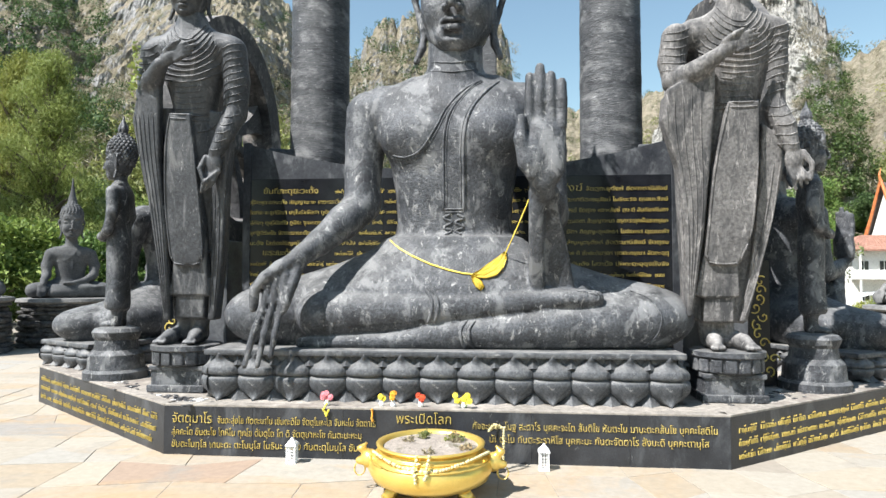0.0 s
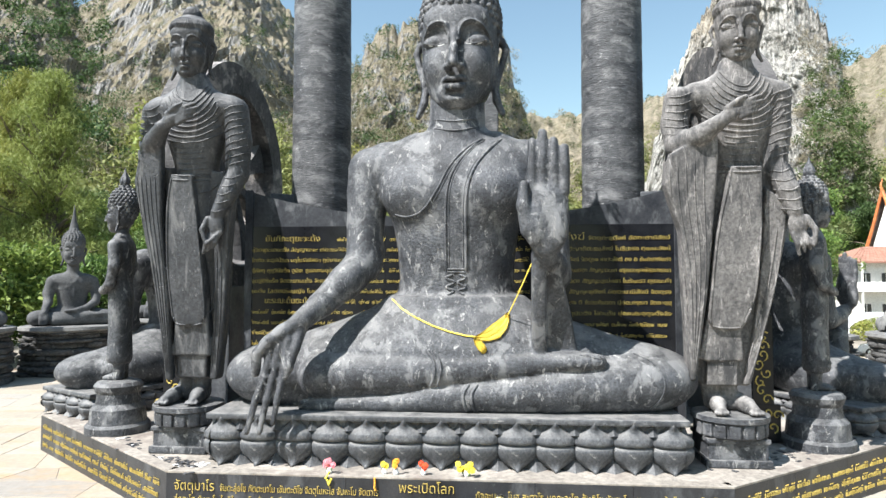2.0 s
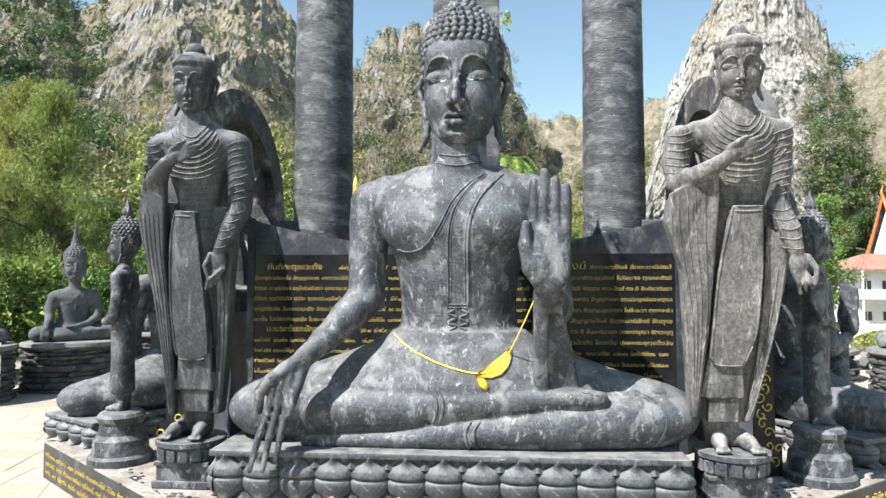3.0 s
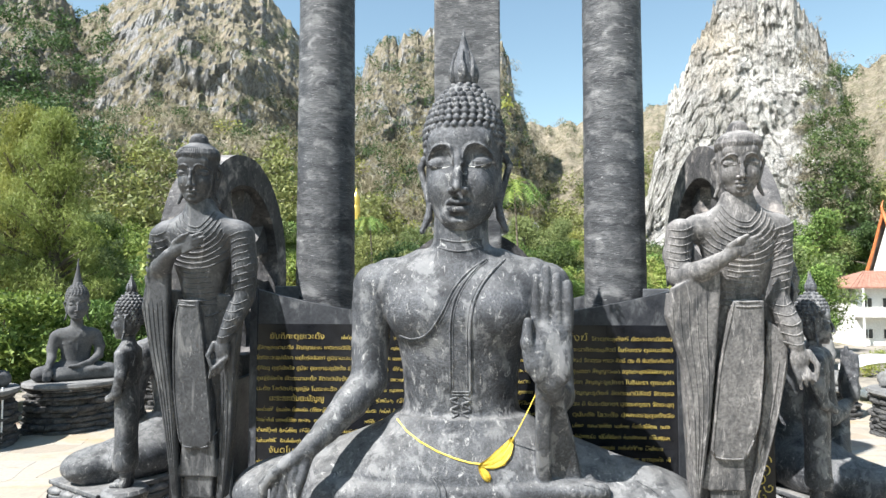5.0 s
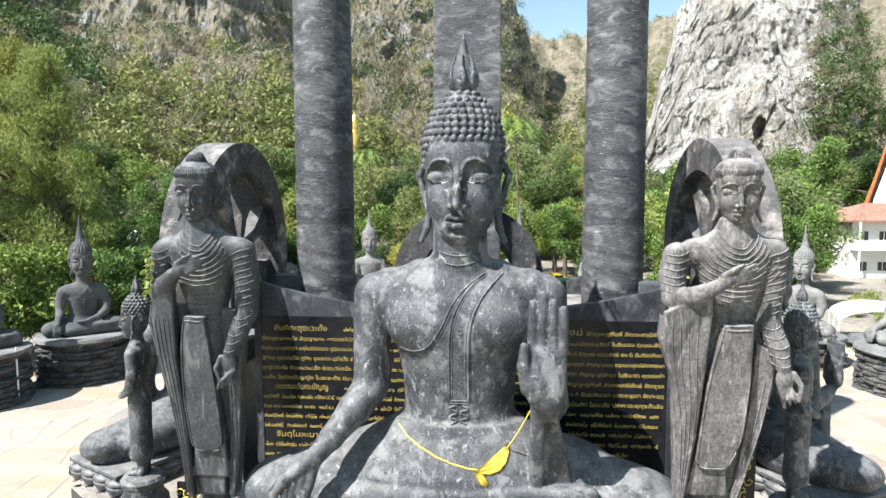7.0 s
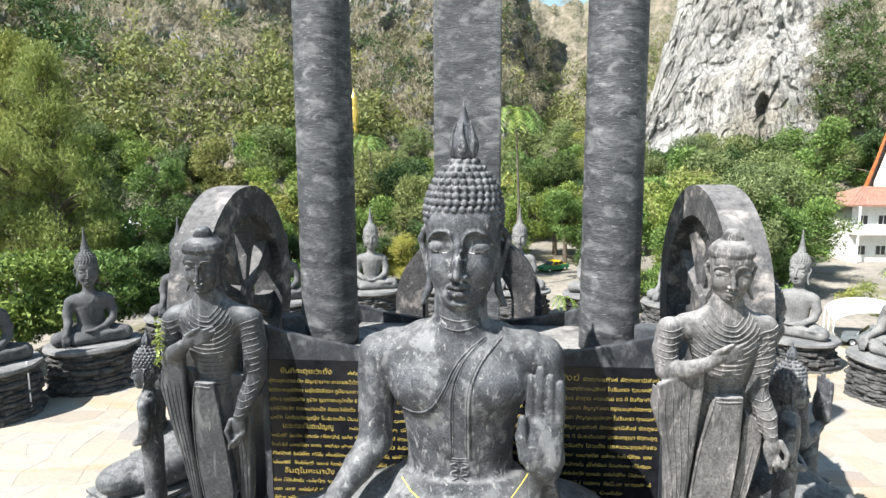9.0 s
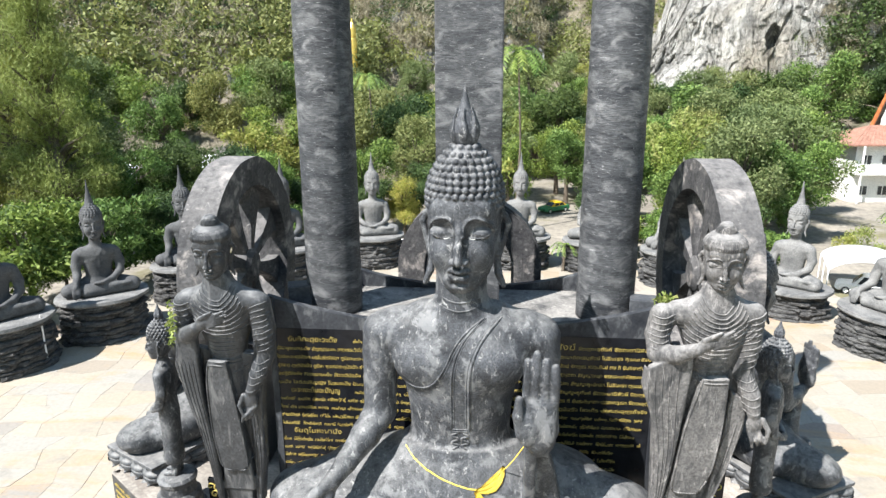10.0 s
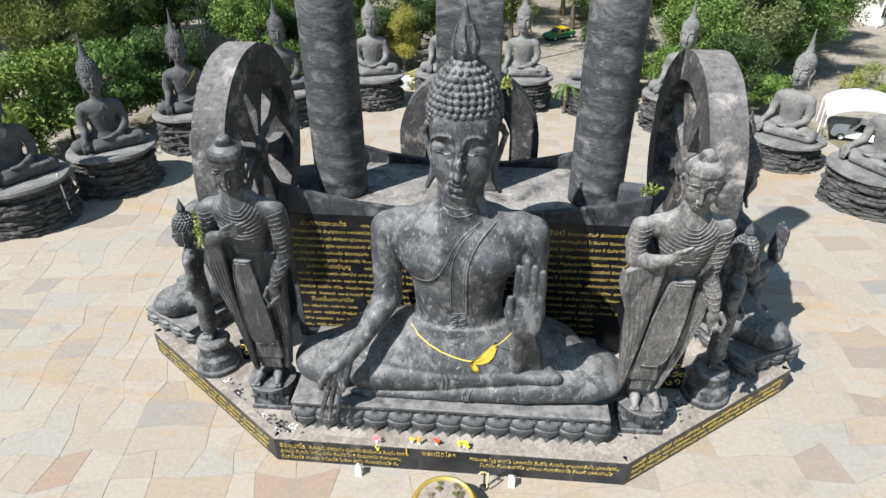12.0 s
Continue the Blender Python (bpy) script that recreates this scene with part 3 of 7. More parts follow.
# base walls: slabs of black granite with gilt writing, one run for each side of the platform
TH = 0.12
base_names = ["wall_front", "wall_right_front", "wall_right", "wall_right_back", "wall_back", "wall_left_back", "wall_left", "wall_left_front"]
for i, nm in enumerate(base_names):
    a, b = Vector(PLAT[i]), Vector(PLAT[(i + 1) % 8])
    L = (b - a).length
    ang = math.atan2(b.y - a.y, b.x - a.x)
    wall = empty(nm, pose(a.x, a.y, 0, rz=math.degrees(ang)), "low black granite wall with gilt writing round the platform", "wall", kind="structure")
    n = max(1, round(L / 2.4))
    for k in range(n):
        bm = bmesh.new()
        box(bm, ((k + 0.5) * L / n, TH / 2, 0.6), (L / n - 0.006, TH, 1.2), bevel=0.006)
        part("panel", bm, SLATE, wall)
    bm = bmesh.new()
    box(bm, (L / 2, TH / 2 + 0.11, 1.225), (L - 0.02, 0.34, 0.05), bevel=0.01)
    part("coping", bm, TERRACE, wall, "worn grey cement coping")
    if i in (1, 7):
        for row, z in enumerate((0.80, 0.50, 0.20)):
            bars_line(wall, 0.3, L - 0.35, 0.17, z, 11 * i + row)
    if i == 0:
        thai("heading", "จัตตุมาโร", 0.33, pose(0.2, -0.016, 0.80), wall, 1.02)
        thai("heading", "พระเปิดโลก", 0.33, pose(5.85, -0.016, 0.90), wall, 1.32)
        for text, x0, x1, z in (("จันตะสุ่ยโข กัตตะนาโน เขันตะติโข จัตตุโนหะโส จันหะโน จัตตาโร", 1.38, 5.35, 0.80),
                                ("สุ่คคะโต ขันตะโข โทหิโน ทุกโข ตั้นตุโต โท ติ จัตตุบาหะโข กันตะนะหะบุ", 0.2, 5.0, 0.50),
                                ("ขันตะโนทุโส เกนะตะ ตะโนนุโส โนธินะ สุ่ยโข กันตะตุโนนุโส ขัน", 0.2, 4.9, 0.20),
                                ("กัจจะบะระ โมฐ สะตาโร บุคคะจะโต สั้นติโข หันตะโน มานะตะกส้นโข บุคคะโสติโน", 7.7, 13.35, 0.80),
                                ("นันตะโน กันตะระราหิโส บุคคะมะ กันตะจัตตาโร สั้งมะติ บุคคะตานุโส", 8.1, 13.15, 0.50)):
            thai("text_line", text, 0.235, pose(x0, -0.016, z), wall, x1 - x0)

# the raised core: walls that sweep up to the corners, gilt panels, a floor on top
bm = bmesh.new()
prism(bm, inset(CORE, 0.3), FLOOR - 0.02, TER)
tagged(finish("terrace_floor", bm, CORETOP), "stained grey cement terrace that carries the columns", "terrace", kind="structure")


PANEL_TEXT = [
    {0: "ยันทิกะตุยะวะตั้ง", 1: "สุ่จิตพูธะมานะตั้ง สัญญานะขะ เกตะรระวิปัตร์ชัง", 2: "โตติยะจะธุปปัณา มธุโนรัจจัสตา ภูนิมานะจะเกตะ", 3: "สุ่กัยตุ ตุษุวิมังตั้ง ภูมีจะ จุเขกตระดุมังตั้ง ธำจาน",
     4: "จุตฐิติรังรั้ง จัตตะมานะตั้ง จัตตะวิมังตั้ง เจตะ", 5: "นะตั้ง โสตัตปริญญัง โนธะจะตั้ง นิบบานัง", 6: "นะระณะตั้นตะปัญญู", 11: "จันตุโนหะนานัง"},
    {0: "จัตตุกะธุตังค์ อัตตะตามิสังฆ์", 1: "ตะนาติตะธนุสังฆ์ โนธินะรง ตุเมนะสังฆ์", 2: "สังฆ์ จัตตุรง หงวะสังฆ์ ตง ติ ขันทิยากันตา", 3: "สุเนตตา สัญญาวะนา อรุณวะบุคผัสสะกรุณา",
     4: "นิตา สัญญะอุเปกขา โนธินะรา ตุเมนะคำ", 5: "สัญญะธุตังค์ อัตตะมานิสังฆ์ จัตตุรง", 6: "ตง ติ ขันธะติมาตา ปุตตะกรุณา จัตตะอุตุ", 7: "ตุนันตัง โสวะตั้ง ปุคคะตะอุตุจตั้งจัง"},
]


def sweep_top(u):
    """Height of the core's wall: low in the middle, rising to both ends."""
    return 8.15 + 1.05 * abs(2 * u - 1) ** 2.2


for i, nm in enumerate(("wall_core_front", "wall_core_right", "wall_core_back", "wall_core_left")):
    a, b = Vector(CORE[i]), Vector(CORE[(i + 1) % 4])
    L = (b - a).length
    wall = empty(nm, pose(a.x, a.y, FLOOR - 0.02, rz=math.degrees(math.atan2(b.y - a.y, b.x - a.x))), "black granite wall with gilt writing behind the statue", "wall", kind="structure")
    N = 28
    bm = bmesh.new()
    rows = []
    for k in range(N + 1):
        u = k / N
        zt = sweep_top(u) - FLOOR
        rows.append([bm.verts.new((u * L, y, z)) for y, z in ((0, 0), (0, zt), (0.3, zt), (0.3, 0))])
    for p, q in zip(rows, rows[1:]):
        for k in range(4):
            bm.faces.new((p[k], p[(k + 1) % 4], q[(k + 1) % 4], q[k]))
    bm.faces.new(rows[0])
    bm.faces.new(rows[-1][::-1])
    bmesh.ops.recalc_face_normals(bm, faces=bm.faces)
    part("backing", bm, COREWALL, wall, "grey granite wall with a sweeping top edge")
    for side in (0, 1):
        x0 = 0.12 if side == 0 else L / 2 + 0.02
        w = L / 2 - 0.14
        for r in range(3):
            for c in range(3):
                bm = bmesh.new()
                zb, zh = 0.5 + 2.05 * r, 2.045
                box(bm, (x0 + (c + 0.5) * w / 3, -0.012, zb + zh / 2), (w / 3 - 0.005, 0.03, zh), bevel=0.004)
                part("panel", bm, GRANITE, wall)
        if i == 0:
            for row in range(16):
                z = 6.12 - 0.362 * row
                text = PANEL_TEXT[side].get(row)
                if side == 0:
                    x_a, x_b = 0.28, 4.05
                    if row in (0, 6, 11):
                        x_a = 0.75
                        thai("heading", text, 0.29, pose(x_a, -0.045, z), wall, 1.95)
                        bars_line(wall, x_a + 2.6, w - 0.1, 0.145, z, 300 + row, -0.03)
                        continue
                else:
                    x_a, x_b = x0 + 3.75, L - 0.45
                    if row == 0:
                        thai("heading", "ทิสังฆ์", 0.34, pose(x_a - 0.45, -0.045, z), wall, 0.95)
                        x_a += 0.65
                if text:
                    thai("text_line", text, 0.195, pose(x_a, -0.045, z), wall, x_b - x_a)
                else:
                    bars_line(wall, x_a, x_b - (0.9 if row > 11 else 0.1), 0.145, z, 500 + row + 40 * side, -0.03)
                if side == 0:
                    bars_line(wall, x_b + 0.15, w - 0.1, 0.145, z, 700 + row, -0.03)
                else:
                    bars_line(wall, x0 + 0.2, x_a - 0.6, 0.145, z, 800 + row, -0.03)

# columns
def column(x, y):
    ob = empty("column", pose(x, y, TER), "tall round dark cement column with brushed bands", "column", "columns on the terrace")
    bm = bmesh.new()
    n, rows = 48, 90
    prof = []
    for k in range(rows + 1):
        z = -0.02 + 19 * k / rows
        prof.append((1.13 - 0.004 * z + 0.012 * noise.noise((x, 0, z * 2.3)), z))
    lathe(bm, prof, n, wobble=0.01)
    for f in bm.faces:
        f.smooth = True
    part("shaft", bm, COLUMN, ob)
    return ob


column(-6.75, 23.9)
column(4.3, 23.9)


def wheel(x, y, rz, T):
    """A great spoked wheel with a broad rim on the terrace's corner; its open face looks to -y before turning."""
    ob = empty("dharma_wheel", pose(x, y, 9.85, rz=rz), "great weathered cement wheel with a broad rim", "wheel", "wheels on the terrace")
    R1, R0, n = 4.45, 3.15, 96
    bm = bmesh.new()
    ringv = []
    for k in range(n):
        a = 2 * math.pi * k / n
        q = 1 + 0.012 * noise.noise((3 * math.cos(a), 3 * math.sin(a), x))
        ringv.append([bm.verts.new((r * q * math.cos(a), yy, r * q * math.sin(a))) for r, yy in ((R1, -T / 2), (R1, T / 2), (R0, T / 2), (R0, T / 2 - 0.5), (R0 + 0.12, -T / 2 + 0.1), (R0 + 0.16, -T / 2))])
    for k in range(n):
        a, b = ringv[k], ringv[(k + 1) % n]
        for i in range(6):
            bm.faces.new((a[i], a[(i + 1) % 6], b[(i + 1) % 6], b[i]))
    bmesh.ops.recalc_face_normals(bm, faces=bm.faces)
    part("rim", bm, WHEEL, ob, "broad rim with flaking pale paint")
    for k in range(8):
        a = 2 * math.pi * (k + 0.5) / 8 + 0.06
        bm = bmesh.new()
        rows = []
        for r, w in ((0.55, 0.14), (1.6, 0.24), (2.6, 0.42), (3.1, 0.62), (3.3, 0.72)):
            rows.append([bm.verts.new((r * math.cos(a) - q * math.sin(a), yy, r * math.sin(a) + q * math.cos(a))) for q, yy in ((-w, -0.26), (w, -0.26), (w, 0.26), (-w, 0.26))])
        for p, q in zip(rows, rows[1:]):
            for i in range(4):
                bm.faces.new((p[i], p[(i + 1) % 4], q[(i + 1) % 4], q[i]))
        bm.faces.new(rows[0][::-1])
        bm.faces.new(rows[-1])
        bmesh.ops.recalc_face_normals(bm, faces=bm.faces)
        part("spoke", bm, WHEEL, ob)
    bm = bmesh.new()
    lathe(bm, [(0.5, -0.45), (0.70, -0.3), (0.70, 0.3), (0.5, 0.45)], 24)
    bmesh.ops.rotate(bm, verts=bm.verts, matrix=Matrix.Rotation(radians(90), 3, "X"))
    part("hub", bm, WHEEL, ob)
    bm = bmesh.new()
    top = -R1 + 0.35
    box(bm, (0, 0, (FLOOR - 9.85 + top) / 2), (2.6, T + 0.2, top - FLOOR + 9.85 + 0.04), bevel=0.06)
    part("foot", bm, COPING, ob)
    return ob


wheel(-10.45, 23.75, 90, 1.25)
wheel(7.92, 23.85, -90, 1.3)


# the tall slab between the columns
bm = bmesh.new()
vs = box(bm, (0, 0, 8.98), (2.6, 1.15, 18.0), bevel=0.07)
stele = tagged(finish("stele", bm, COLUMN), "tall rectangular dark cement shaft behind the seated figure", "column")
stele.location = (-1.225, 24.8, TER)


def arch(x, y):
    """A thick round-headed arch behind the tall shaft, its feet on the platform."""
    bm = bmesh.new()
    R1, R0, zs, T, n = 3.55, 2.1, 8.3, 1.4, 24
    out = [(R1, FLOOR - 0.02)] + [(R1 * math.cos(math.pi * k / n), zs + R1 * math.sin(math.pi * k / n)) for k in range(n + 1)] + [(-R1, FLOOR - 0.02)]
    inn = [(R0, FLOOR - 0.02)] + [(R0 * math.cos(math.pi * k / n), zs + R0 * math.sin(math.pi * k / n)) for k in range(n + 1)] + [(-R0, FLOOR - 0.02)]
    rows = []
    for (ax, az), (bx, bz) in zip(out, inn):
        rows.append([bm.verts.new(p) for p in ((ax, -T / 2, az), (ax, T / 2, az), (bx, T / 2, bz), (bx, -T / 2, bz))])
    for p, q in zip(rows, rows[1:]):
        for k in range(4):
            bm.faces.new((p[k], p[(k + 1) % 4], q[(k + 1) % 4], q[k]))
    bm.faces.new(rows[0])
    bm.faces.new(rows[-1][::-1])
    bmesh.ops.recalc_face_normals(bm, faces=bm.faces)
    bmesh.ops.bevel(bm, geom=[e for e in bm.edges if e.calc_face_angle(0) > 1.2], offset=0.12, segments=2, affect="EDGES")
    ob = tagged(finish("arch", bm, WHEEL), "thick round-headed dark cement arch behind the shaft", "arch")
    ob.location = (x, y, 0)


arch(-1.45, 30.0)

# ---------------------------------------------------------------- statues
def face(c):
    """Features of a calm face on a head of half-height 2 about the frame's origin, looking to -y."""
    c.ell((0, 0.16, 0.40), (1.12, 1.22, 1.42), 0.1)
    c.loft([(-2.02, 0, -0.46, 0.40, 0.50), (-1.86, 0, -0.36, 0.62, 0.72), (-1.60, 0, -0.22, 0.83, 0.90), (-1.25, 0, -0.10, 0.95, 1.03), (-0.80, 0, -0.04, 1.02, 1.10),
            (-0.30, 0, 0.0, 1.06, 1.12), (0.30, 0, 0.04, 1.09, 1.16), (0.80, 0, 0.10, 1.08, 1.14)], 0.16, power=2.25)
    c.ell((0, -0.78, -1.70), (0.46, 0.36, 0.30), 0.30)
    for s in (-1, 1):
        c.ell((s * 0.52, -0.78, -0.82), (0.40, 0.36, 0.46), 0.35)
        c.ell((s * 0.30, -0.92, 0.50), (0.62, 0.22, 0.36), 0.25)
    for s in (-1, 1):
        c.ell((s * 0.56, -1.44, -0.02), (0.43, 0.36, 0.30), 0.06, cut=True)
        c.ell((s * 0.57, -0.84, -0.16), (0.37, 0.275, 0.20), 0.05)
        c.chain([(s * 1.04, 0.10, 0.28), (s * 1.22, 0.22, 0.16), (s * 1.36, 0.22, -0.08), (s * 1.20, 0.14, -0.66), (s * 1.04, 0.06, -1.25), (s * 1.09, 0.0, -1.65), (s * 1.26, -0.04, -2.05)],
                (0.12, 0.12, 0.10, 0.10, 0.11, 0.12, 0.09), 0.05)
        c.cap((s * 1.06, 0.02, 0.1), (s * 1.06, 0.0, -1.1), 0.09, 0.07, 0.06)
    c.chain([(0, -1.02, 0.34), (0, -1.20, -0.10), (0, -1.38, -0.55), (0, -1.50, -0.93)], (0.12, 0.105, 0.115, 0.145), 0.10)
    for s in (-1, 1):
        c.ell((s * 0.18, -1.30, -0.99), (0.12, 0.17, 0.10), 0.05)
        c.ell((s * 0.10, -1.40, -1.11), (0.06, 0.08, 0.05), 0.02, cut=True)
        c.ridge([(s * 0.12, -0.22), (s * 0.13, 0.02), (s * 0.24, 0.24), (s * 0.46, 0.33), (s * 0.72, 0.26), (s * 0.92, 0.06), (s * 0.99, -0.16)], 0.05, 0.05, steps=7)
    c.chain([(-0.42, -1.02, -1.35), (-0.18, -1.21, -1.27), (-0.05, -1.25, -1.31), (0.05, -1.25, -1.31), (0.18, -1.21, -1.27), (0.42, -1.02, -1.35)], (0.035, 0.085, 0.075, 0.075, 0.085, 0.035), 0.02)
    c.chain([(-0.37, -1.03, -1.43), (-0.13, -1.19, -1.52), (0.13, -1.19, -1.52), (0.37, -1.03, -1.43)], (0.04, 0.11, 0.11, 0.04), 0.02)
    c.cap((-0.18, -1.16, -1.70), (0.18, -1.16, -1.70), 0.07, 0.07, 0.10, cut=True)


def eyes(centre, scale, clay):
    """Painted slivers of white with dark irises between the lids."""
    out = []
    for s in (-1, 1):
        for x0, x1, slot, lift, n in ((0.26, 0.90, 1, 0.014, 11), (0.47, 0.64, 2, 0.026, 5)):
            top, bot = [], []
            for k in range(n):
                x = x0 + (x1 - x0) * k / (n - 1)
                mid = float(np.interp(x, (0.2, 0.4, 0.56, 0.75, 0.92), (-0.255, -0.305, -0.318, -0.27, -0.19)))
                half = 0.017 * math.sin(math.pi * min(1, max(0, (x - 0.25) / 0.66))) ** 0.8 + 0.002
                for row, z in ((top, mid + 0.7 * half), (bot, mid - half)):
                    y = clay.front(s * x, z)
                    row.append(Vector(centre) + scale * Vector((s * x, (y if y is not None else -1.1) - lift, z)))
            v = top + bot
            f = [(k, k + 1, n + k + 1, n + k) for k in range(n - 1)]
            out.append((v, f, slot))
    return out


def curls(rows, r0):
    """Studs of hair over the skull (half-height 2) and its cone, leaving the face free: centres and radii."""
    out = []
    for i in range(rows):
        v = i / (rows - 1)
        z = 2.28 - 2.9 * v
        rx = float(np.interp(z, (-0.7, 0.0, 0.6, 0.95, 1.2, 1.5, 1.85, 2.1, 2.3), (0.86, 1.08, 1.17, 1.16, 1.11, 1.0, 0.80, 0.60, 0.40)))
        ry = rx * 1.10
        ring = max(6, int(2 * math.pi * rx / (2.0 * r0)))
        for k in range(ring):
            a = 2 * math.pi * (k + 0.5 * (i % 2)) / ring
            p = (rx * math.cos(a), 0.18 + ry * math.sin(a), z)
            if p[1] < 0.30 and z < 0.80 - 0.20 * abs(p[0]) ** 3 - 0.55 * max(0, abs(p[0]) - 0.98) / 0.2:
                continue
            out.append((p, r0 * (0.9 if z > 1.9 else 1.0)))
    return out


def flame(c, base, h, r):
    """The tulip-shaped flame on the crown, in the clay's frame: petals hugging a spear."""
    x, y, z = base
    c.loft([(z - 0.05 * h, x, y, 0.62 * r, 0.62 * r), (z + 0.08 * h, x, y, 0.86 * r, 0.86 * r), (z + 0.20 * h, x, y, 0.98 * r, 0.98 * r), (z + 0.34 * h, x, y, 0.88 * r, 0.88 * r),
            (z + 0.52 * h, x, y, 0.60 * r, 0.60 * r), (z + 0.70 * h, x, y, 0.34 * r, 0.34 * r), (z + 0.88 * h, x, y, 0.14 * r, 0.14 * r), (z + h, x, y, 0.05 * r, 0.05 * r)], 0.02 * h)
    for k in range(6):
        a = 2 * math.pi * k / 6 - math.pi / 2
        for q, tip in ((0, 0.62), (0.28, 0.48), (-0.28, 0.48)):
            p = []
            for t in np.linspace(0, 1, 6):
                zz = 0.06 + (tip - 0.06) * t
                rr = r * float(np.interp(zz, (0.06, 0.2, 0.34, 0.52, 0.62), (0.86, 1.06, 0.99, 0.74, 0.58)))
                aa = a + q * (1 - 0.75 * t) * math.sin(math.pi * (0.15 + 0.7 * t))
                p.append((x + rr * math.cos(aa), y + rr * math.sin(aa), z + zz * h))
            c.chain(p, (0.14 * r, 0.15 * r, 0.14 * r, 0.12 * r, 0.09 * r, 0.06 * r), 0.02 * r)


def head_piece(centre, scale, h, bun=True, knobs=None, crown=None, tall=3.2):
    """A head in one clay: skull, hair studs, face and crown."""
    c = Clay(np.array(centre) - np.array((1.8, 2.1, 2.6)) * scale, np.array(centre) + np.array((1.8, 2.1, 4.6 if crown else tall)) * scale, h)
    c.frame_of(scale, centre)
    if bun:
        c.ell((0, 0.24, 0.66), (1.15, 1.24, 1.22), 0.12)
        c.loft([(1.0, 0, 0.18, 1.10, 1.20), (1.3, 0, 0.18, 1.06, 1.16), (1.6, 0, 0.18, 0.93, 1.02), (1.85, 0, 0.18, 0.79, 0.87), (2.1, 0, 0.18, 0.58, 0.64), (2.34, 0, 0.18, 0.38, 0.42)], 0.1)
    face(c)
    if not bun:
        c.loft([(0.62, 0, 0.20, 1.20, 1.26), (0.80, 0, 0.14, 1.26, 1.33), (1.05, 0, 0.14, 1.27, 1.34), (1.32, 0, 0.17, 1.12, 1.20), (1.58, 0, 0.22, 0.84, 0.92), (1.7, 0, 0.25, 0.62, 0.70)], 0.05)
        c.ell((0, 0.35, 0.3), (1.17, 1.12, 1.2), 0.1)
        c.loft([(1.55, 0, 0.28, 0.66, 0.70), (1.95, 0, 0.28, 0.55, 0.59), (2.22, 0, 0.28, 0.42, 0.46), (2.36, 0, 0.28, 0.26, 0.28)], 0.08)
    if knobs:
        for p, r in curls(*knobs):
            c.ell(p, (r, r, r), 0.010)
    if crown:
        flame(c, (0, 0.18, 2.34), crown[0], crown[1])
    return c


def turned(pieces, about, rz, rx=0.0, roll=0.0):
    """The same pieces turned about a point: rz sideways, rx to bow forward, roll to lean."""
    M = Matrix.Translation(about) @ Matrix.Rotation(radians(rz), 4, "Z") @ Matrix.Rotation(radians(rx), 4, "X") @ Matrix.Rotation(radians(roll), 4, "Y") @ Matrix.Translation(-Vector(about))
    R3, T3 = np.array(M.to_3x3()), np.array(M.translation)
    return [(np.array([tuple(q) for q in v], float) @ R3.T + T3, f, *k) for v, f, *k in pieces]


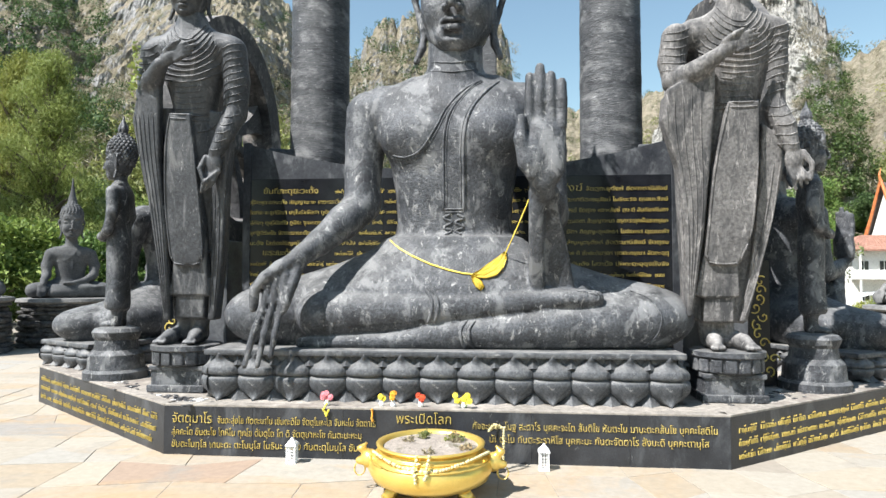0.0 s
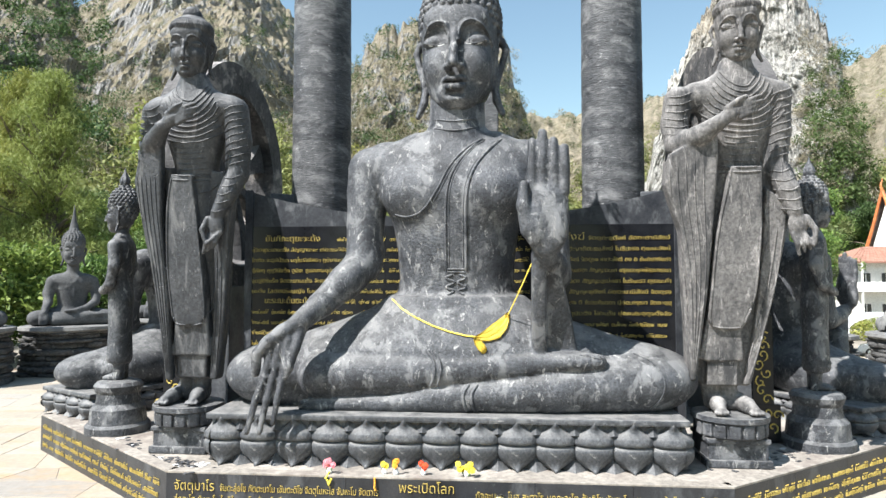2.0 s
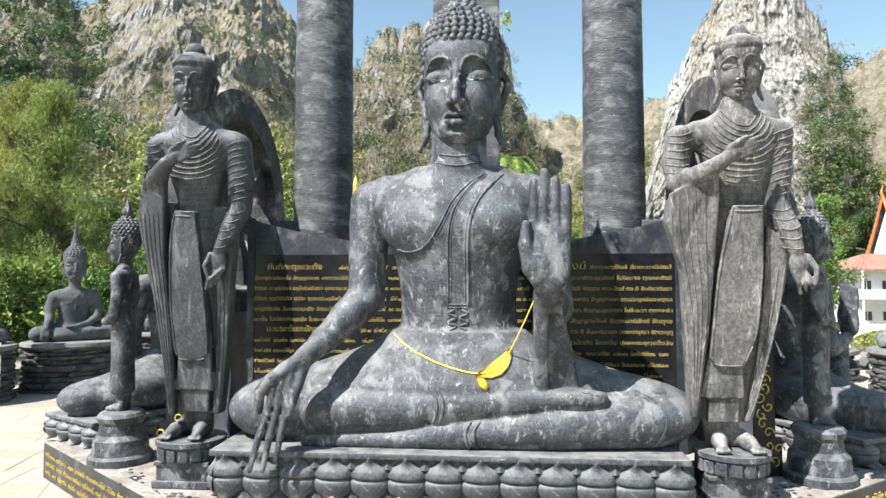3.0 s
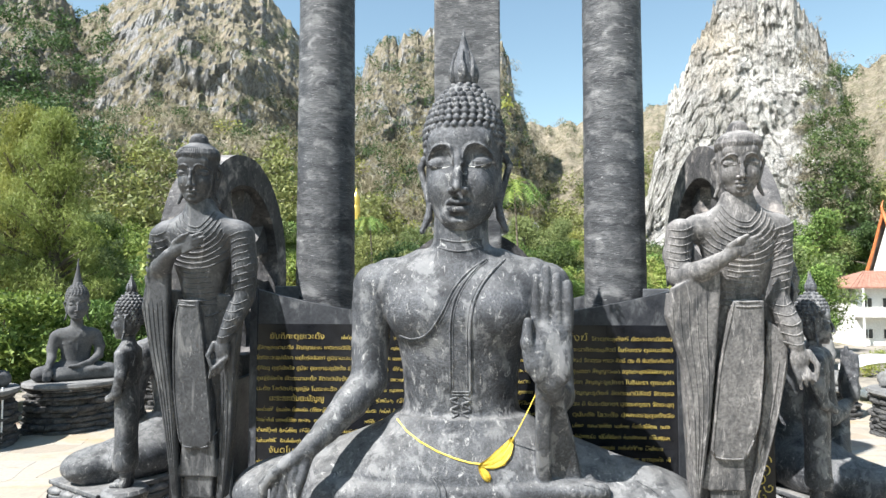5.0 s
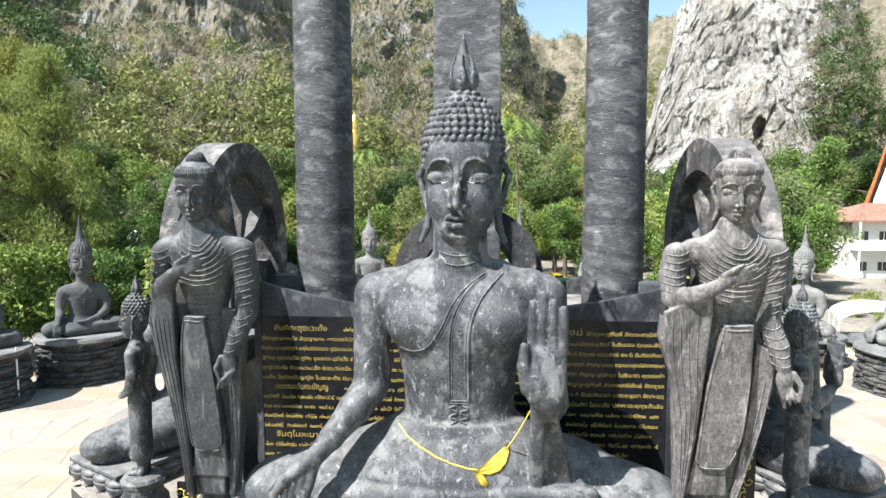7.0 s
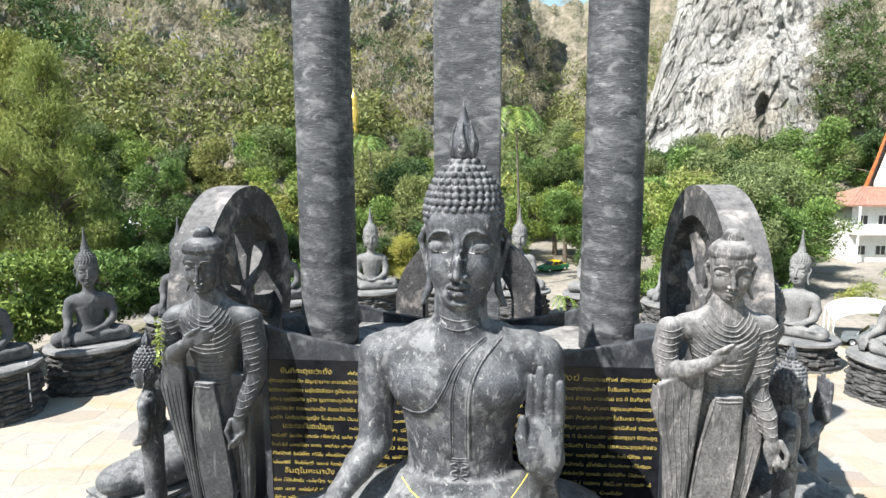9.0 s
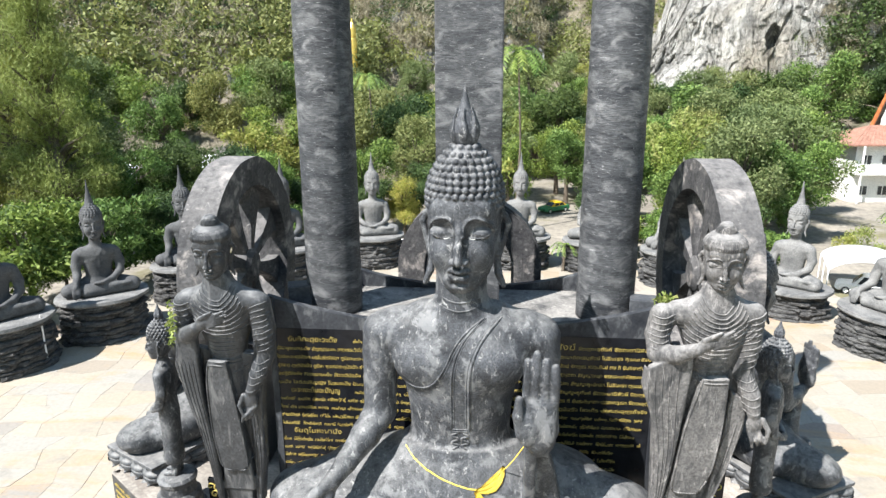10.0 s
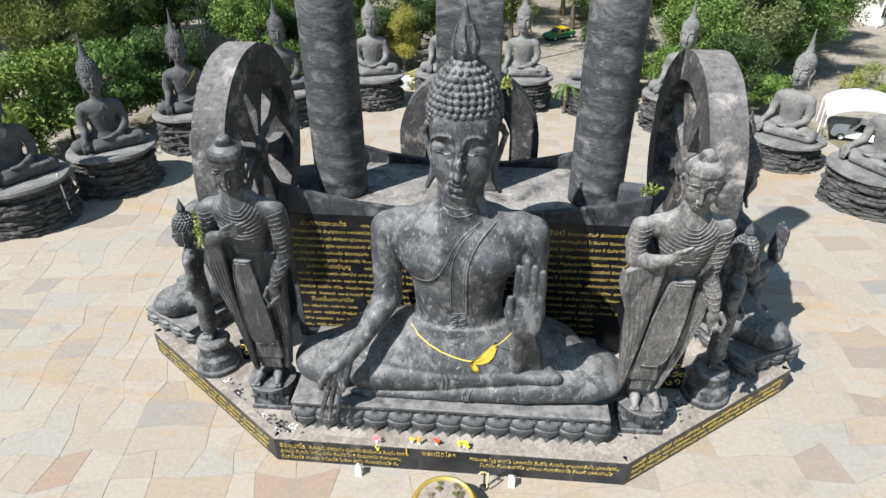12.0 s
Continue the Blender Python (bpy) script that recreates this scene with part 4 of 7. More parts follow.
def seated_buddha(name, raised=True, fine=True):
    """The great seated figure: origin on the axis at floor level, looking to -y; its lap rests at 2.5."""
    c = Clay((-7.3, -3.2, 1.8), (6.9, 3.2, 11.6), 0.055 if fine else 0.11)
    # lap: a robe that slopes from the waist to both knees
    c.loft([(2.45, 0, 0.15, 5.7, 1.45), (3.2, -0.1, 0.15, 6.0, 1.55), (3.8, -0.1, 0.1, 5.75, 1.66), (4.15, -0.1, 0.1, 5.1, 1.60), (4.45, -0.1, 0.1, 4.1, 1.48), (4.8, -0.05, 0.1, 3.25, 1.32), (5.2, 0, 0.12, 2.45, 1.15), (5.55, 0, 0.12, 1.95, 1.02)], 0.25, power=2.1)
    for s in (-1, 1):
        c.ell((s * 5.15, -0.35, 3.34), (1.42, 1.22, 0.87), 0.35)
        c.cap((s * 2.0, 0.7, 4.1), (s * 4.9, -0.2, 3.38), 1.05, 0.88, 0.3)
        c.ell((s * 2.3, 1.2, 3.5), (2.6, 1.2, 1.2), 0.4)
    # the lower leg: shin out of one knee, its foot with the sole up under the other shin
    c.chain([(5.05, -0.75, 3.28), (2.6, -1.12, 3.08), (-0.55, -1.30, 2.86)], (0.80, 0.60, 0.40), 0.10)
    c.chain([(-0.55, -1.32, 2.88), (-1.5, -1.40, 2.74), (-4.0, -1.42, 2.64)], (0.38, 0.24, 0.17), 0.06)
    # the upper leg, with its foot lying on the other shin
    c.chain([(-3.55, -1.02, 3.38), (-1.0, -1.12, 3.52), (1.2, -1.18, 3.70), (2.7, -1.22, 3.82)], (0.70, 0.60, 0.44, 0.33), 0.035)
    c.ell((3.15, -1.28, 3.86), (0.85, 0.34, 0.26), 0.06)
    c.cap((3.5, -1.36, 3.88), (3.82, -1.36, 3.88), 0.23, 0.20, 0.05)
    # body
    c.loft([(4.6, 0, 0.3, 1.95, 1.05), (5.3, 0, 0.25, 1.80, 1.02), (6.0, 0, 0.2, 1.66, 0.98), (6.8, 0, 0.15, 1.70, 1.02), (7.6, 0, 0.12, 1.84, 1.10), (8.4, 0, 0.12, 2.02, 1.12), (9.1, 0, 0.15, 2.25, 1.05), (9.7, 0, 0.2, 1.9, 0.82), (10.15, 0, 0.25, 0.95, 0.68)], 0.2)
    c.cap((-2.05, 0.2, 9.32), (2.05, 0.2, 9.32), 0.76, 0.76, 0.40)
    c.cap((-1.2, 0.25, 9.85), (1.2, 0.25, 9.85), 0.42, 0.42, 0.40)
    for s in (-1, 1):
        c.ell((s * 0.98, -0.46, 8.45), (1.05, 0.62, 0.72), 0.5)
    c.cap((0, 0.3, 9.6), (0.03, 0.25, 11.4), 0.86, 0.80, 0.30)
    # the arm that reaches down over the shin
    c.chain([(-2.50, 0.18, 9.20), (-2.60, 0.10, 8.6), (-2.66, 0.0, 7.6), (-2.66, -0.15, 6.55)], (0.72, 0.62, 0.54, 0.52), 0.06)
    c.chain([(-2.66, -0.15, 6.50), (-3.05, -0.80, 5.95), (-3.55, -1.45, 5.35), (-3.92, -1.95, 4.95)], (0.53, 0.47, 0.34, 0.27), 0.10)
    c.chain([(-3.95, -1.98, 4.90), (-4.35, -2.22, 4.66), (-4.72, -2.34, 4.40)], (0.24, 0.20, 0.16), 0.06)
    c.chain([(-4.70, -2.34, 4.42), (-4.95, -2.38, 4.12), (-5.00, -2.34, 3.62)], (0.155, 0.14, 0.115), 0.03)
    for x, tx, tz, r in ((-4.66, -5.12, 2.16, 0.100), (-4.44, -4.78, 2.18, 0.098), (-4.22, -4.44, 2.40, 0.090)):
        c.chain([(x + 0.05, -2.26, 4.50), (x, -2.30, 4.05), (x - 0.06, -2.34, 3.62), (0.5 * (x - 0.06 + tx), -2.50, 3.0), (tx, -2.58, tz)], (r + 0.03, r + 0.015, r, r, r * 0.72), 0.008)
    c.chain([(-3.92, -2.02, 4.78), (-4.00, -2.24, 4.25), (-4.12, -2.36, 3.78), (-4.18, -2.36, 3.55)], (0.18, 0.135, 0.115, 0.08), 0.04)
    if raised:
        c.chain([(2.50, 0.18, 9.20), (2.60, 0.10, 8.6), (2.66, -0.02, 7.5), (2.72, -0.25, 6.2)], (0.72, 0.62, 0.54, 0.52), 0.06)
        c.chain([(2.72, -0.30, 6.15), (2.60, -1.2, 6.35), (2.46, -2.05, 6.62)], (0.50, 0.44, 0.33), 0.10)
        # the sleeve under the wrist: a thin front fold and a wider wedge behind it
        c.loft([(3.9, 2.30, -0.95, 0.20, 0.40), (6.75, 2.24, -1.95, 0.18, 0.32)], 0.03, power=6)
        c.loft([(3.9, 2.90, -0.80, 0.46, 0.40), (5.3, 2.72, -1.10, 0.36, 0.40), (6.55, 2.52, -1.75, 0.20, 0.32)], 0.03, power=6)
        c.ell((2.42, -2.36, 7.55), (0.57, 0.25, 0.98), 0.10)
        c.ell((2.42, -2.30, 8.05), (0.56, 0.20, 0.42), 0.08)
        c.ell((2.10, -2.50, 7.35), (0.24, 0.17, 0.52), 0.12)
        c.ell((2.72, -2.48, 7.30), (0.20, 0.15, 0.50), 0.10)
        for x, top, r in ((2.06, 9.58, 0.130), (2.32, 9.80, 0.142), (2.59, 9.60, 0.138), (2.86, 9.42, 0.138)):
            c.chain([(x, -2.36, 8.2), (x + 0.01, -2.40, 8.85), (x + 0.01, -2.36, top - 0.12)], (r, r, r * 0.86), 0.010)
            for zz in (8.62, 9.08):
                c.ell((x, -2.40 - r, zz), (r * 1.1, 0.03, 0.018), 0.02, cut=True)
        c.chain([(1.98, -2.46, 7.25), (1.83, -2.56, 7.85), (1.85, -2.54, 8.36)], (0.22, 0.165, 0.115), 0.05)
    else:
        c.chain([(2.5, 0.15, 9.1), (2.72, -0.1, 7.6), (2.7, -0.45, 6.0)], (0.82, 0.62, 0.56), 0.12)
        c.chain([(2.7, -0.45, 6.0), (1.7, -1.3, 5.0), (0.5, -1.6, 4.6)], (0.62, 0.46, 0.34), 0.2)
        c.ell((-0.1, -1.7, 4.55), (0.8, 0.5, 0.2), 0.15)
    # robe: edge over the chest, hanging sash, hems on the shins
    L = []
    for z in (10.22, 10.5):
        L += c.line([(-0.75, z + 0.16), (0, z), (0.75, z + 0.16)], 0.03)
    L += c.line([(-1.72, 7.86), (-1.3, 7.76), (-0.85, 7.92), (-0.46, 8.46), (-0.15, 9.1), (0.25, 9.62), (0.80, 10.02)], 0.034)
    L += c.line([(-1.70, 7.79), (-1.3, 7.69), (-0.80, 7.85), (-0.40, 8.40), (-0.09, 9.04), (0.31, 9.56), (0.86, 9.96)], 0.018)
    for x, b, r in ((-0.22, 6.22, 0.034), (-0.14, 6.30, 0.018), (0.33, 6.22, 0.050), (0.25, 6.30, 0.018)):
        L += c.line([(x, b), (x, 7.0), (x + 0.01, 8.1), (x + 0.14, 8.85), (x + 0.50, 9.5), (x + 1.0, 10.02)], r)
    for z in (6.22, 6.30):
        L += c.line([(-0.22, z), (0.05, z), (0.33, z)], 0.028)
    for s in (-1, 1):
        L += c.line([(0.05 + s * 0.08, 6.16), (0.05 + s * 0.27, 6.06), (0.05 + s * 0.05, 5.94), (0.05 + s * 0.27, 5.80), (0.05 + s * 0.06, 5.70), (0.05 + s * 0.25, 5.58)], 0.042)
    for x in (-0.58, -0.42):
        L += c.line([(x - 0.08, 4.12), (x + 0.12, 3.80), (x + 0.10, 3.45), (x, 3.20)], 0.045)
    for x in (0.36, 0.58):
        L += c.line([(x + 0.10, 3.30), (x - 0.06, 3.05), (x - 0.02, 2.72), (x + 0.06, 2.56)], 0.045)
    L += c.line([(4.75, 4.08), (5.2, 3.85), (5.42, 3.45), (5.35, 3.0), (5.05, 2.62)], 0.028)
    for k in range(4):
        L += c.line([(3.30 + 0.16 * k, 4.08), (3.62 + 0.10 * k, 4.02 - 0.03 * k)], 0.020)
    ho = (0.1, 0.3, 12.93)
    hc = head_piece(ho, 1.0, 0.034 if fine else 0.075, knobs=(16, 0.112), crown=(1.80, 0.41))
    H = []
    if fine:
        for s in (-1, 1):
            H += hc.line([(s * 0.13, -0.10), (s * 0.15, 0.06), (s * 0.26, 0.25), (s * 0.46, 0.335), (s * 0.72, 0.265), (s * 0.91, 0.07), (s * 0.97, -0.10)], 0.030)
            H += hc.line([(s * 0.22, -0.25), (s * 0.40, -0.272), (s * 0.56, -0.280), (s * 0.75, -0.240), (s * 0.94, -0.150)], 0.022)
        H += eyes(ho, 1.0, hc)
    pieces = [c.skin()] + L + turned([hc.skin()] + H, ho, -4, 1)
    return join_mesh(name, pieces, [STATUE, EYEWHITE, EYEDARK])


def lotus_base(w, d, z0, z1, loc, rz, label):
    """Two rows of fat lotus petals round a plinth, each petal a piece of its own."""
    ob = empty("lotus_base", pose(loc[0], loc[1], 0, rz=rz), label, "pedestal", "lotus bases")
    hgt = z1 - z0
    bm = bmesh.new()
    box(bm, (0, 0, z0 + hgt / 2 - 0.01), (w - 0.5, d - 0.5, hgt), bevel=0.08)
    part("plinth", bm, LOTUS, ob)
    bm = bmesh.new()
    box(bm, (0, 0, z1 - 0.06), (w - 0.12, d - 0.12, 0.16), bevel=0.05)
    part("top_slab", bm, LOTUS, ob)

    def petal(pw, ph, up):
        bm = bmesh.new()
        N, M = 11, 11
        grid = []
        for j in range(M):
            v = j / (M - 1)
            if up:
                wid = pw * 0.56 * float(np.interp(v, (0, 0.08, 0.28, 0.45, 0.6, 0.75, 0.9, 1), (0.84, 0.97, 0.98, 0.84, 0.56, 0.32, 0.20, 0.14)))
                deep = 0.30 * float(np.interp(v, (0, 0.10, 0.35, 0.6, 0.75, 0.92, 1), (0.62, 0.98, 0.95, 0.62, 0.52, 0.72, 0.60)))
            else:
                wid = pw * 0.56 * float(np.interp(v, (0, 0.08, 0.25, 0.45, 0.65, 0.90, 1), (0.12, 0.24, 0.60, 0.90, 1.0, 0.98, 0.86)))
                deep = 0.30 * float(np.interp(v, (0, 0.1, 0.25, 0.6, 0.85, 0.96, 1), (1.0, 0.80, 0.66, 0.90, 1.0, 0.82, 0.5)))
            row = []
            for i in range(N):
                u = 2 * i / (N - 1) - 1
                bulge = deep * math.sqrt(max(0, 1 - u * u * 0.98)) + (0.05 * max(0, 1 - 5 * abs(u)) * max(0, v - 0.45) if up else 0)
                row.append(bm.verts.new((u * wid, -bulge, v * ph)))
            grid.append(row)
        for a, b in zip(grid, grid[1:]):
            for i in range(N - 1):
                bm.faces.new((a[i], a[i + 1], b[i + 1], b[i]))
        bm.faces.new(grid[0][::-1])
        bm.faces.new(grid[-1])
        return bm

    def filler(up, ph):
        bm = bmesh.new()
        if up:
            v = [bm.verts.new(p) for p in ((-0.30, 0.02, ph * 0.35), (0.30, 0.02, ph * 0.35), (0, 0.0, ph * 0.98), (0, -0.20, ph * 0.5))]
        else:
            v = [bm.verts.new(p) for p in ((-0.32, 0.02, 0.0), (0.32, 0.02, 0.0), (0, 0.0, ph * 0.55), (0, -0.26, 0.0))]
        for f in ((0, 3, 2), (3, 1, 2), (0, 1, 3)):
            bm.faces.new([v[i] for i in f])
        return bm

    n = round(w / 0.96)
    pw = w / n
    metas = []
    for up, zz, ph in ((True, z0 + hgt * 0.48, hgt * 0.46), (False, z0 + 0.0, hgt * 0.50)):
        bm = filler(up, ph)
        small = bpy.data.meshes.new("petal_tip")
        bm.to_mesh(small)
        bm.free()
        small.materials.append(LOTUS)
        bm = petal(pw, ph, up)
        me = bpy.data.meshes.new("petal")
        bm.to_mesh(me)
        bm.free()
        me.materials.append(LOTUS)
        me.polygons.foreach_set("use_smooth", [True] * len(me.polygons))
        metas.append((me, zz, small))
    for side in range(4):
        L = w if side % 2 == 0 else d
        dep = (d if side % 2 == 0 else w) / 2 - 0.25
        k = max(1, round(L / pw))
        for me, zz, small in metas:
            for i in range(k - 1):
                p = new("petal_tip", small)
                p.parent = ob
                p.matrix_basis = pose(0, 0, 0, rz=90 * side) @ pose((i + 1 - k / 2) * L / k, -dep, zz)
            for i in range(k):
                p = new("petal", me)
                p.parent = ob
                p.matrix_basis = pose(0, 0, 0, rz=90 * side) @ pose((i + 0.5 - k / 2) * L / k, -dep, zz) @ Matrix.Diagonal((L / k / pw, 1, 1, 1))
    return ob


great = seated_buddha("seated_buddha")
BX, BY = -1.15, 18.35
FB = new("seated_buddha", great)
FB.location = (BX, BY, 0)
tagged(FB, "huge dark cement seated figure with one palm raised", "statue", "seated figures round the core")
lotus_base(12.45, 4.9, FLOOR - 0.02, 2.52, (-1.42, 18.66), 0.6, "dark cement plinth ringed with fat lotus petals")
# two smaller figures at the back corners, turned away, one with its other palm raised
mirror = seated_buddha("seated_buddha", True, False)
mirror.transform(Matrix.Diagonal((-1, 1, 1, 1)))
mirror.flip_normals()
calm = seated_buddha("seated_buddha", False, False)
SIDE = 0.67
for x, y, rz, me in ((-13.2, 25.0, -118, calm), (10.5, 25.0, 118, mirror)):
    ob = new("seated_buddha", me)
    ob.matrix_world = pose(x, y, 0.46, rz=rz) @ Matrix.Scale(SIDE, 4)
    tagged(ob, "large dark cement seated figure facing away from the front", "statue", "seated figures round the core")
    lotus_base(8.5, 3.4, FLOOR - 0.02, 2.1, (x, y), rz, "dark cement plinth ringed with fat lotus petals")


def monk_mesh(kind):
    """A standing robed figure, one hand on the chest, the other hanging open; its soles rest at 0.
    kind 0: upright, narrow sleeve; kind 1: leaning over its feet, wide sleeve."""
    A = kind == 0
    c = Clay((-2.1, -1.4, -0.1), (2.3, 1.1, 9.3), 0.036)
    axis = lambda z: float(np.interp(z, (0, 1, 3, 6, 9), (-0.05, 0.15, 0.05, 0.04, -0.10) if A else (-0.05, -0.25, -0.10, 0.33, 0.38)))
    for s in (-1, 1):
        c.chain([(s * 0.28, 0.10, 0.24), (s * 0.34, -0.36, 0.19), (s * 0.40, -0.74, 0.10)], (0.21, 0.19, 0.13), 0.05)
        for k in range(4):
            c.cap((s * 0.40 + 0.085 * (k - 1.5), -0.78, 0.10), (s * 0.41 + 0.09 * (k - 1.5), -0.90 + 0.02 * abs(k - 1), 0.07), 0.055, 0.045, 0.01)
        c.cap((axis(0.6) + s * 0.22, 0.05, 0.2), (axis(1.0) + s * 0.22, 0.05, 1.2), 0.20, 0.25, 0.1)
    rows = []
    for z, rx, ry in ((0.70, 0.46, 0.30), (1.4, 0.50, 0.34), (2.6, 0.55, 0.38), (4.2, 0.60, 0.42), (5.5, 0.56, 0.43), (6.1, 0.52, 0.42), (6.7, 0.66, 0.47), (7.4, 0.90, 0.52), (8.0, 1.02, 0.50), (8.35, 0.86, 0.42), (8.65, 0.50, 0.34), (8.92, 0.34, 0.30)):
        rows.append((z, axis(z), 0.06, rx, ry))
    c.loft(rows, 0.10, power=2.3)
    sx = axis(8.1)
    c.cap((sx - 1.02, 0.06, 8.02), (sx + 1.02, 0.06, 8.02), 0.36, 0.36, 0.22)
    # back sheet of the robe, seen behind the legs
    c.slab([(-1.05, 6.4), (-0.80, 3.2), (-0.48, 0.62), (0.84, 0.62), (1.02, 2.5), (1.06, 4.2), (1.2, 6.2)] if A else [(-1.2, 6.4), (-1.05, 3.0), (-1.02, 0.75), (0.46, 0.62), (0.66, 1.3), (1.02, 2.55), (1.40, 4.2), (1.36, 5.4), (1.2, 6.2)], -0.16, 0.16, 0.05, 0.04)
    # the sleeve's hanging sheet from the raised forearm
    if A:
        c.slab([(-1.07, 7.02), (-1.34, 6.6), (-1.44, 5.9), (-1.12, 4.5), (-0.80, 3.2), (-0.45, 0.62), (-0.27, 0.62), (-0.44, 2.98), (-0.66, 4.81), (-0.70, 6.86)], -0.58, -0.30, 0.06, 0.02)
        c.slab([(-1.42, 5.9), (-1.44, 6.6), (-1.1, 6.9), (-0.9, 4.0), (-0.5, 0.7)], -0.40, -0.05, 0.05, 0.03)
    else:
        c.slab([(-0.30, 7.10), (-1.46, 6.42), (-1.58, 5.67), (-1.22, 4.52), (-1.04, 2.96), (-1.05, 0.80), (-0.92, 0.80), (-0.60, 2.96), (-0.43, 4.65), (-0.28, 6.5)], -0.60, -0.32, 0.06, 0.02)
        c.slab([(-1.5, 6.3), (-1.56, 5.7), (-1.2, 4.5), (-1.05, 0.85), (-0.85, 0.85), (-0.7, 5.6)], -0.42, -0.05, 0.05, 0.03)
    # sheet below the hanging arm
    c.slab([(0.74, 5.6), (1.16, 5.6), (1.08, 4.0), (1.04, 2.5), (0.92, 1.3), (0.84, 0.62), (0.66, 0.62), (0.72, 2.4), (0.70, 4.2)] if A else [(0.92, 5.6), (1.40, 5.2), (1.36, 4.3), (0.98, 2.6), (0.62, 1.3), (0.46, 0.68), (0.30, 0.68), (0.62, 2.4), (0.82, 4.2)], -0.34, -0.06, 0.05, 0.02)
    # skirt in three tiers and the long apron over them
    if A:
        tiers = ([(-0.24, 0.66), (0.58, 0.66), (0.60, 1.5), (-0.22, 1.5)], [(-0.34, 1.26), (0.72, 1.26), (0.60, 2.4), (-0.26, 2.4)],
                 [(-0.30, 2.25), (-0.14, 2.06), (0.46, 2.06), (0.60, 2.28), (0.54, 3.2), (0.27, 5.3), (0.16, 6.1), (-0.42, 6.1), (-0.53, 5.2), (-0.50, 3.7), (-0.36, 2.6)])
    else:
        tiers = ([(-0.62, 0.66), (0.12, 0.66), (0.16, 1.5), (-0.58, 1.5)], [(-0.82, 1.34), (-0.60, 1.26), (0.26, 1.28), (0.20, 2.4), (-0.58, 2.4)],
                 [(-0.60, 2.28), (-0.44, 2.08), (0.20, 2.08), (0.34, 2.3), (0.58, 3.0), (0.74, 4.6), (0.76, 6.1), (0.02, 6.1), (-0.14, 5.4), (-0.36, 4.4), (-0.52, 3.0)])
    for poly, y0 in zip(tiers, (-0.40, -0.47, -0.56)):
        c.slab(poly, y0, -0.1, 0.05, 0.02)
    # upper arms; the hanging one swings forward at the elbow
    ex = -1.22 if A else -1.14
    c.chain([(sx - 1.12 if A else sx - 1.42, 0.04, 7.92), (ex - 0.04, 0.02, 7.3), (ex, -0.14, 6.72)], (0.37, 0.34, 0.31), 0.05)
    bx = (1.08, 1.20, 1.20) if A else (1.34, 1.34, 1.22)
    c.chain([(bx[0], 0.05, 7.95), (bx[1], 0.04, 7.1), (bx[2], -0.02, 6.2)], (0.37, 0.35, 0.32), 0.05)
    L = []
    # folds: swags on the chest, ribs to the waist, rings on the sleeves
    for i in range(9):
        z, w = 8.46 - 0.145 * i, 0.46 + 0.075 * i
        L += c.line([(sx - w, z + 0.16), (sx - 0.74 * w, z - 0.10), (sx - 0.3 * w, z - 0.28), (sx + 0.1, z - 0.32), (sx + 0.45 * w, z - 0.24), (sx + 0.80 * w, z - 0.02), (sx + w, z + 0.24)], 0.026)
    for i in range(9):
        z = 7.30 - 0.145 * i
        m = axis(z)
        w = 0.42 + 0.02 * (i - 4) ** 2 / 4
        L += c.line([(m - w, z + 0.03), (m - 0.1, z - 0.03), (m + w, z + 0.02)], 0.022)
    for z in (6.08, 5.96):
        m = axis(z)
        L += c.line([(m - 0.50, z + 0.02), (m, z - 0.02), (m + 0.50, z + 0.01)], 0.026)
    for i in range(9):
        z = 8.0 - 0.20 * i
        L += c.line([(bx[1] - 0.30, z - 0.12), (bx[1] - 0.10, z - 0.02), (bx[1] + 0.14, z + 0.05), (bx[1] + 0.34, z + 0.16)], 0.022)
        if i < 7:
            L += c.line([(ex - 0.36, z + 0.02), (ex - 0.1, z - 0.06), (ex + 0.1, z - 0.05), (ex + 0.34, z + 0.06)], 0.022)
    ap = tiers[2]
    L += c.line([(0.93 * x + 0.07 * axis(z), z + (0.04 if z < 2.4 else 0)) for x, z in ap[:6]], 0.030)
    L += c.line([(0.93 * x + 0.07 * axis(z), z) for x, z in [ap[0]] + ap[:6:-1]], 0.030)
    if A:
        L += c.line([(0.28, 5.62), (0.50, 5.70), (0.72, 5.88)], 0.028)
        for q in (0.0, 0.16, 0.34, 0.52, 0.72):
            L += c.line([(-1.36 + 0.70 * q, 6.1), (-1.20 + 0.60 * q, 5.0), (-0.88 + 0.44 * q, 3.4), (-0.42 + 0.13 * q, 0.8)], 0.020)
        for q in (0.78, 0.90):
            L += c.line([(q + 0.02, 4.1), (q + 0.02, 2.4), (q - 0.08, 0.8)], 0.024)
        L += c.line([(0.58, 2.35), (0.74, 2.7), (0.78, 3.3), (0.76, 4.0)], 0.026)
    else:
        for q in (0.0, 0.18, 0.38, 0.58, 0.80):
            L += c.line([(-1.48 + 1.05 * q, 6.3), (-1.42 + 0.95 * q, 5.2), (-1.12 + 0.58 * q, 3.4), (-1.02 + 0.08 * q, 0.95)], 0.020)
        for q in (0.0, 0.16):
            L += c.line([(1.16 + q, 4.6), (0.92 + q, 3.2), (0.50 + q, 1.6), (0.32 + 0.5 * q, 0.8)], 0.024)
        L += c.line([(0.36, 2.5), (0.54, 2.75), (0.76, 3.5), (0.92, 4.3)], 0.026)
    # forearm across the chest, with its hand
    w0, w1 = ((-0.92, -0.50, 7.02), (-0.56, -0.76, 7.34)) if A else ((-0.74, -0.52, 6.86), (-0.30, -0.78, 7.16))
    c.chain([(ex, -0.16, 6.72), w0, w1], (0.32, 0.27, 0.19), 0.05)
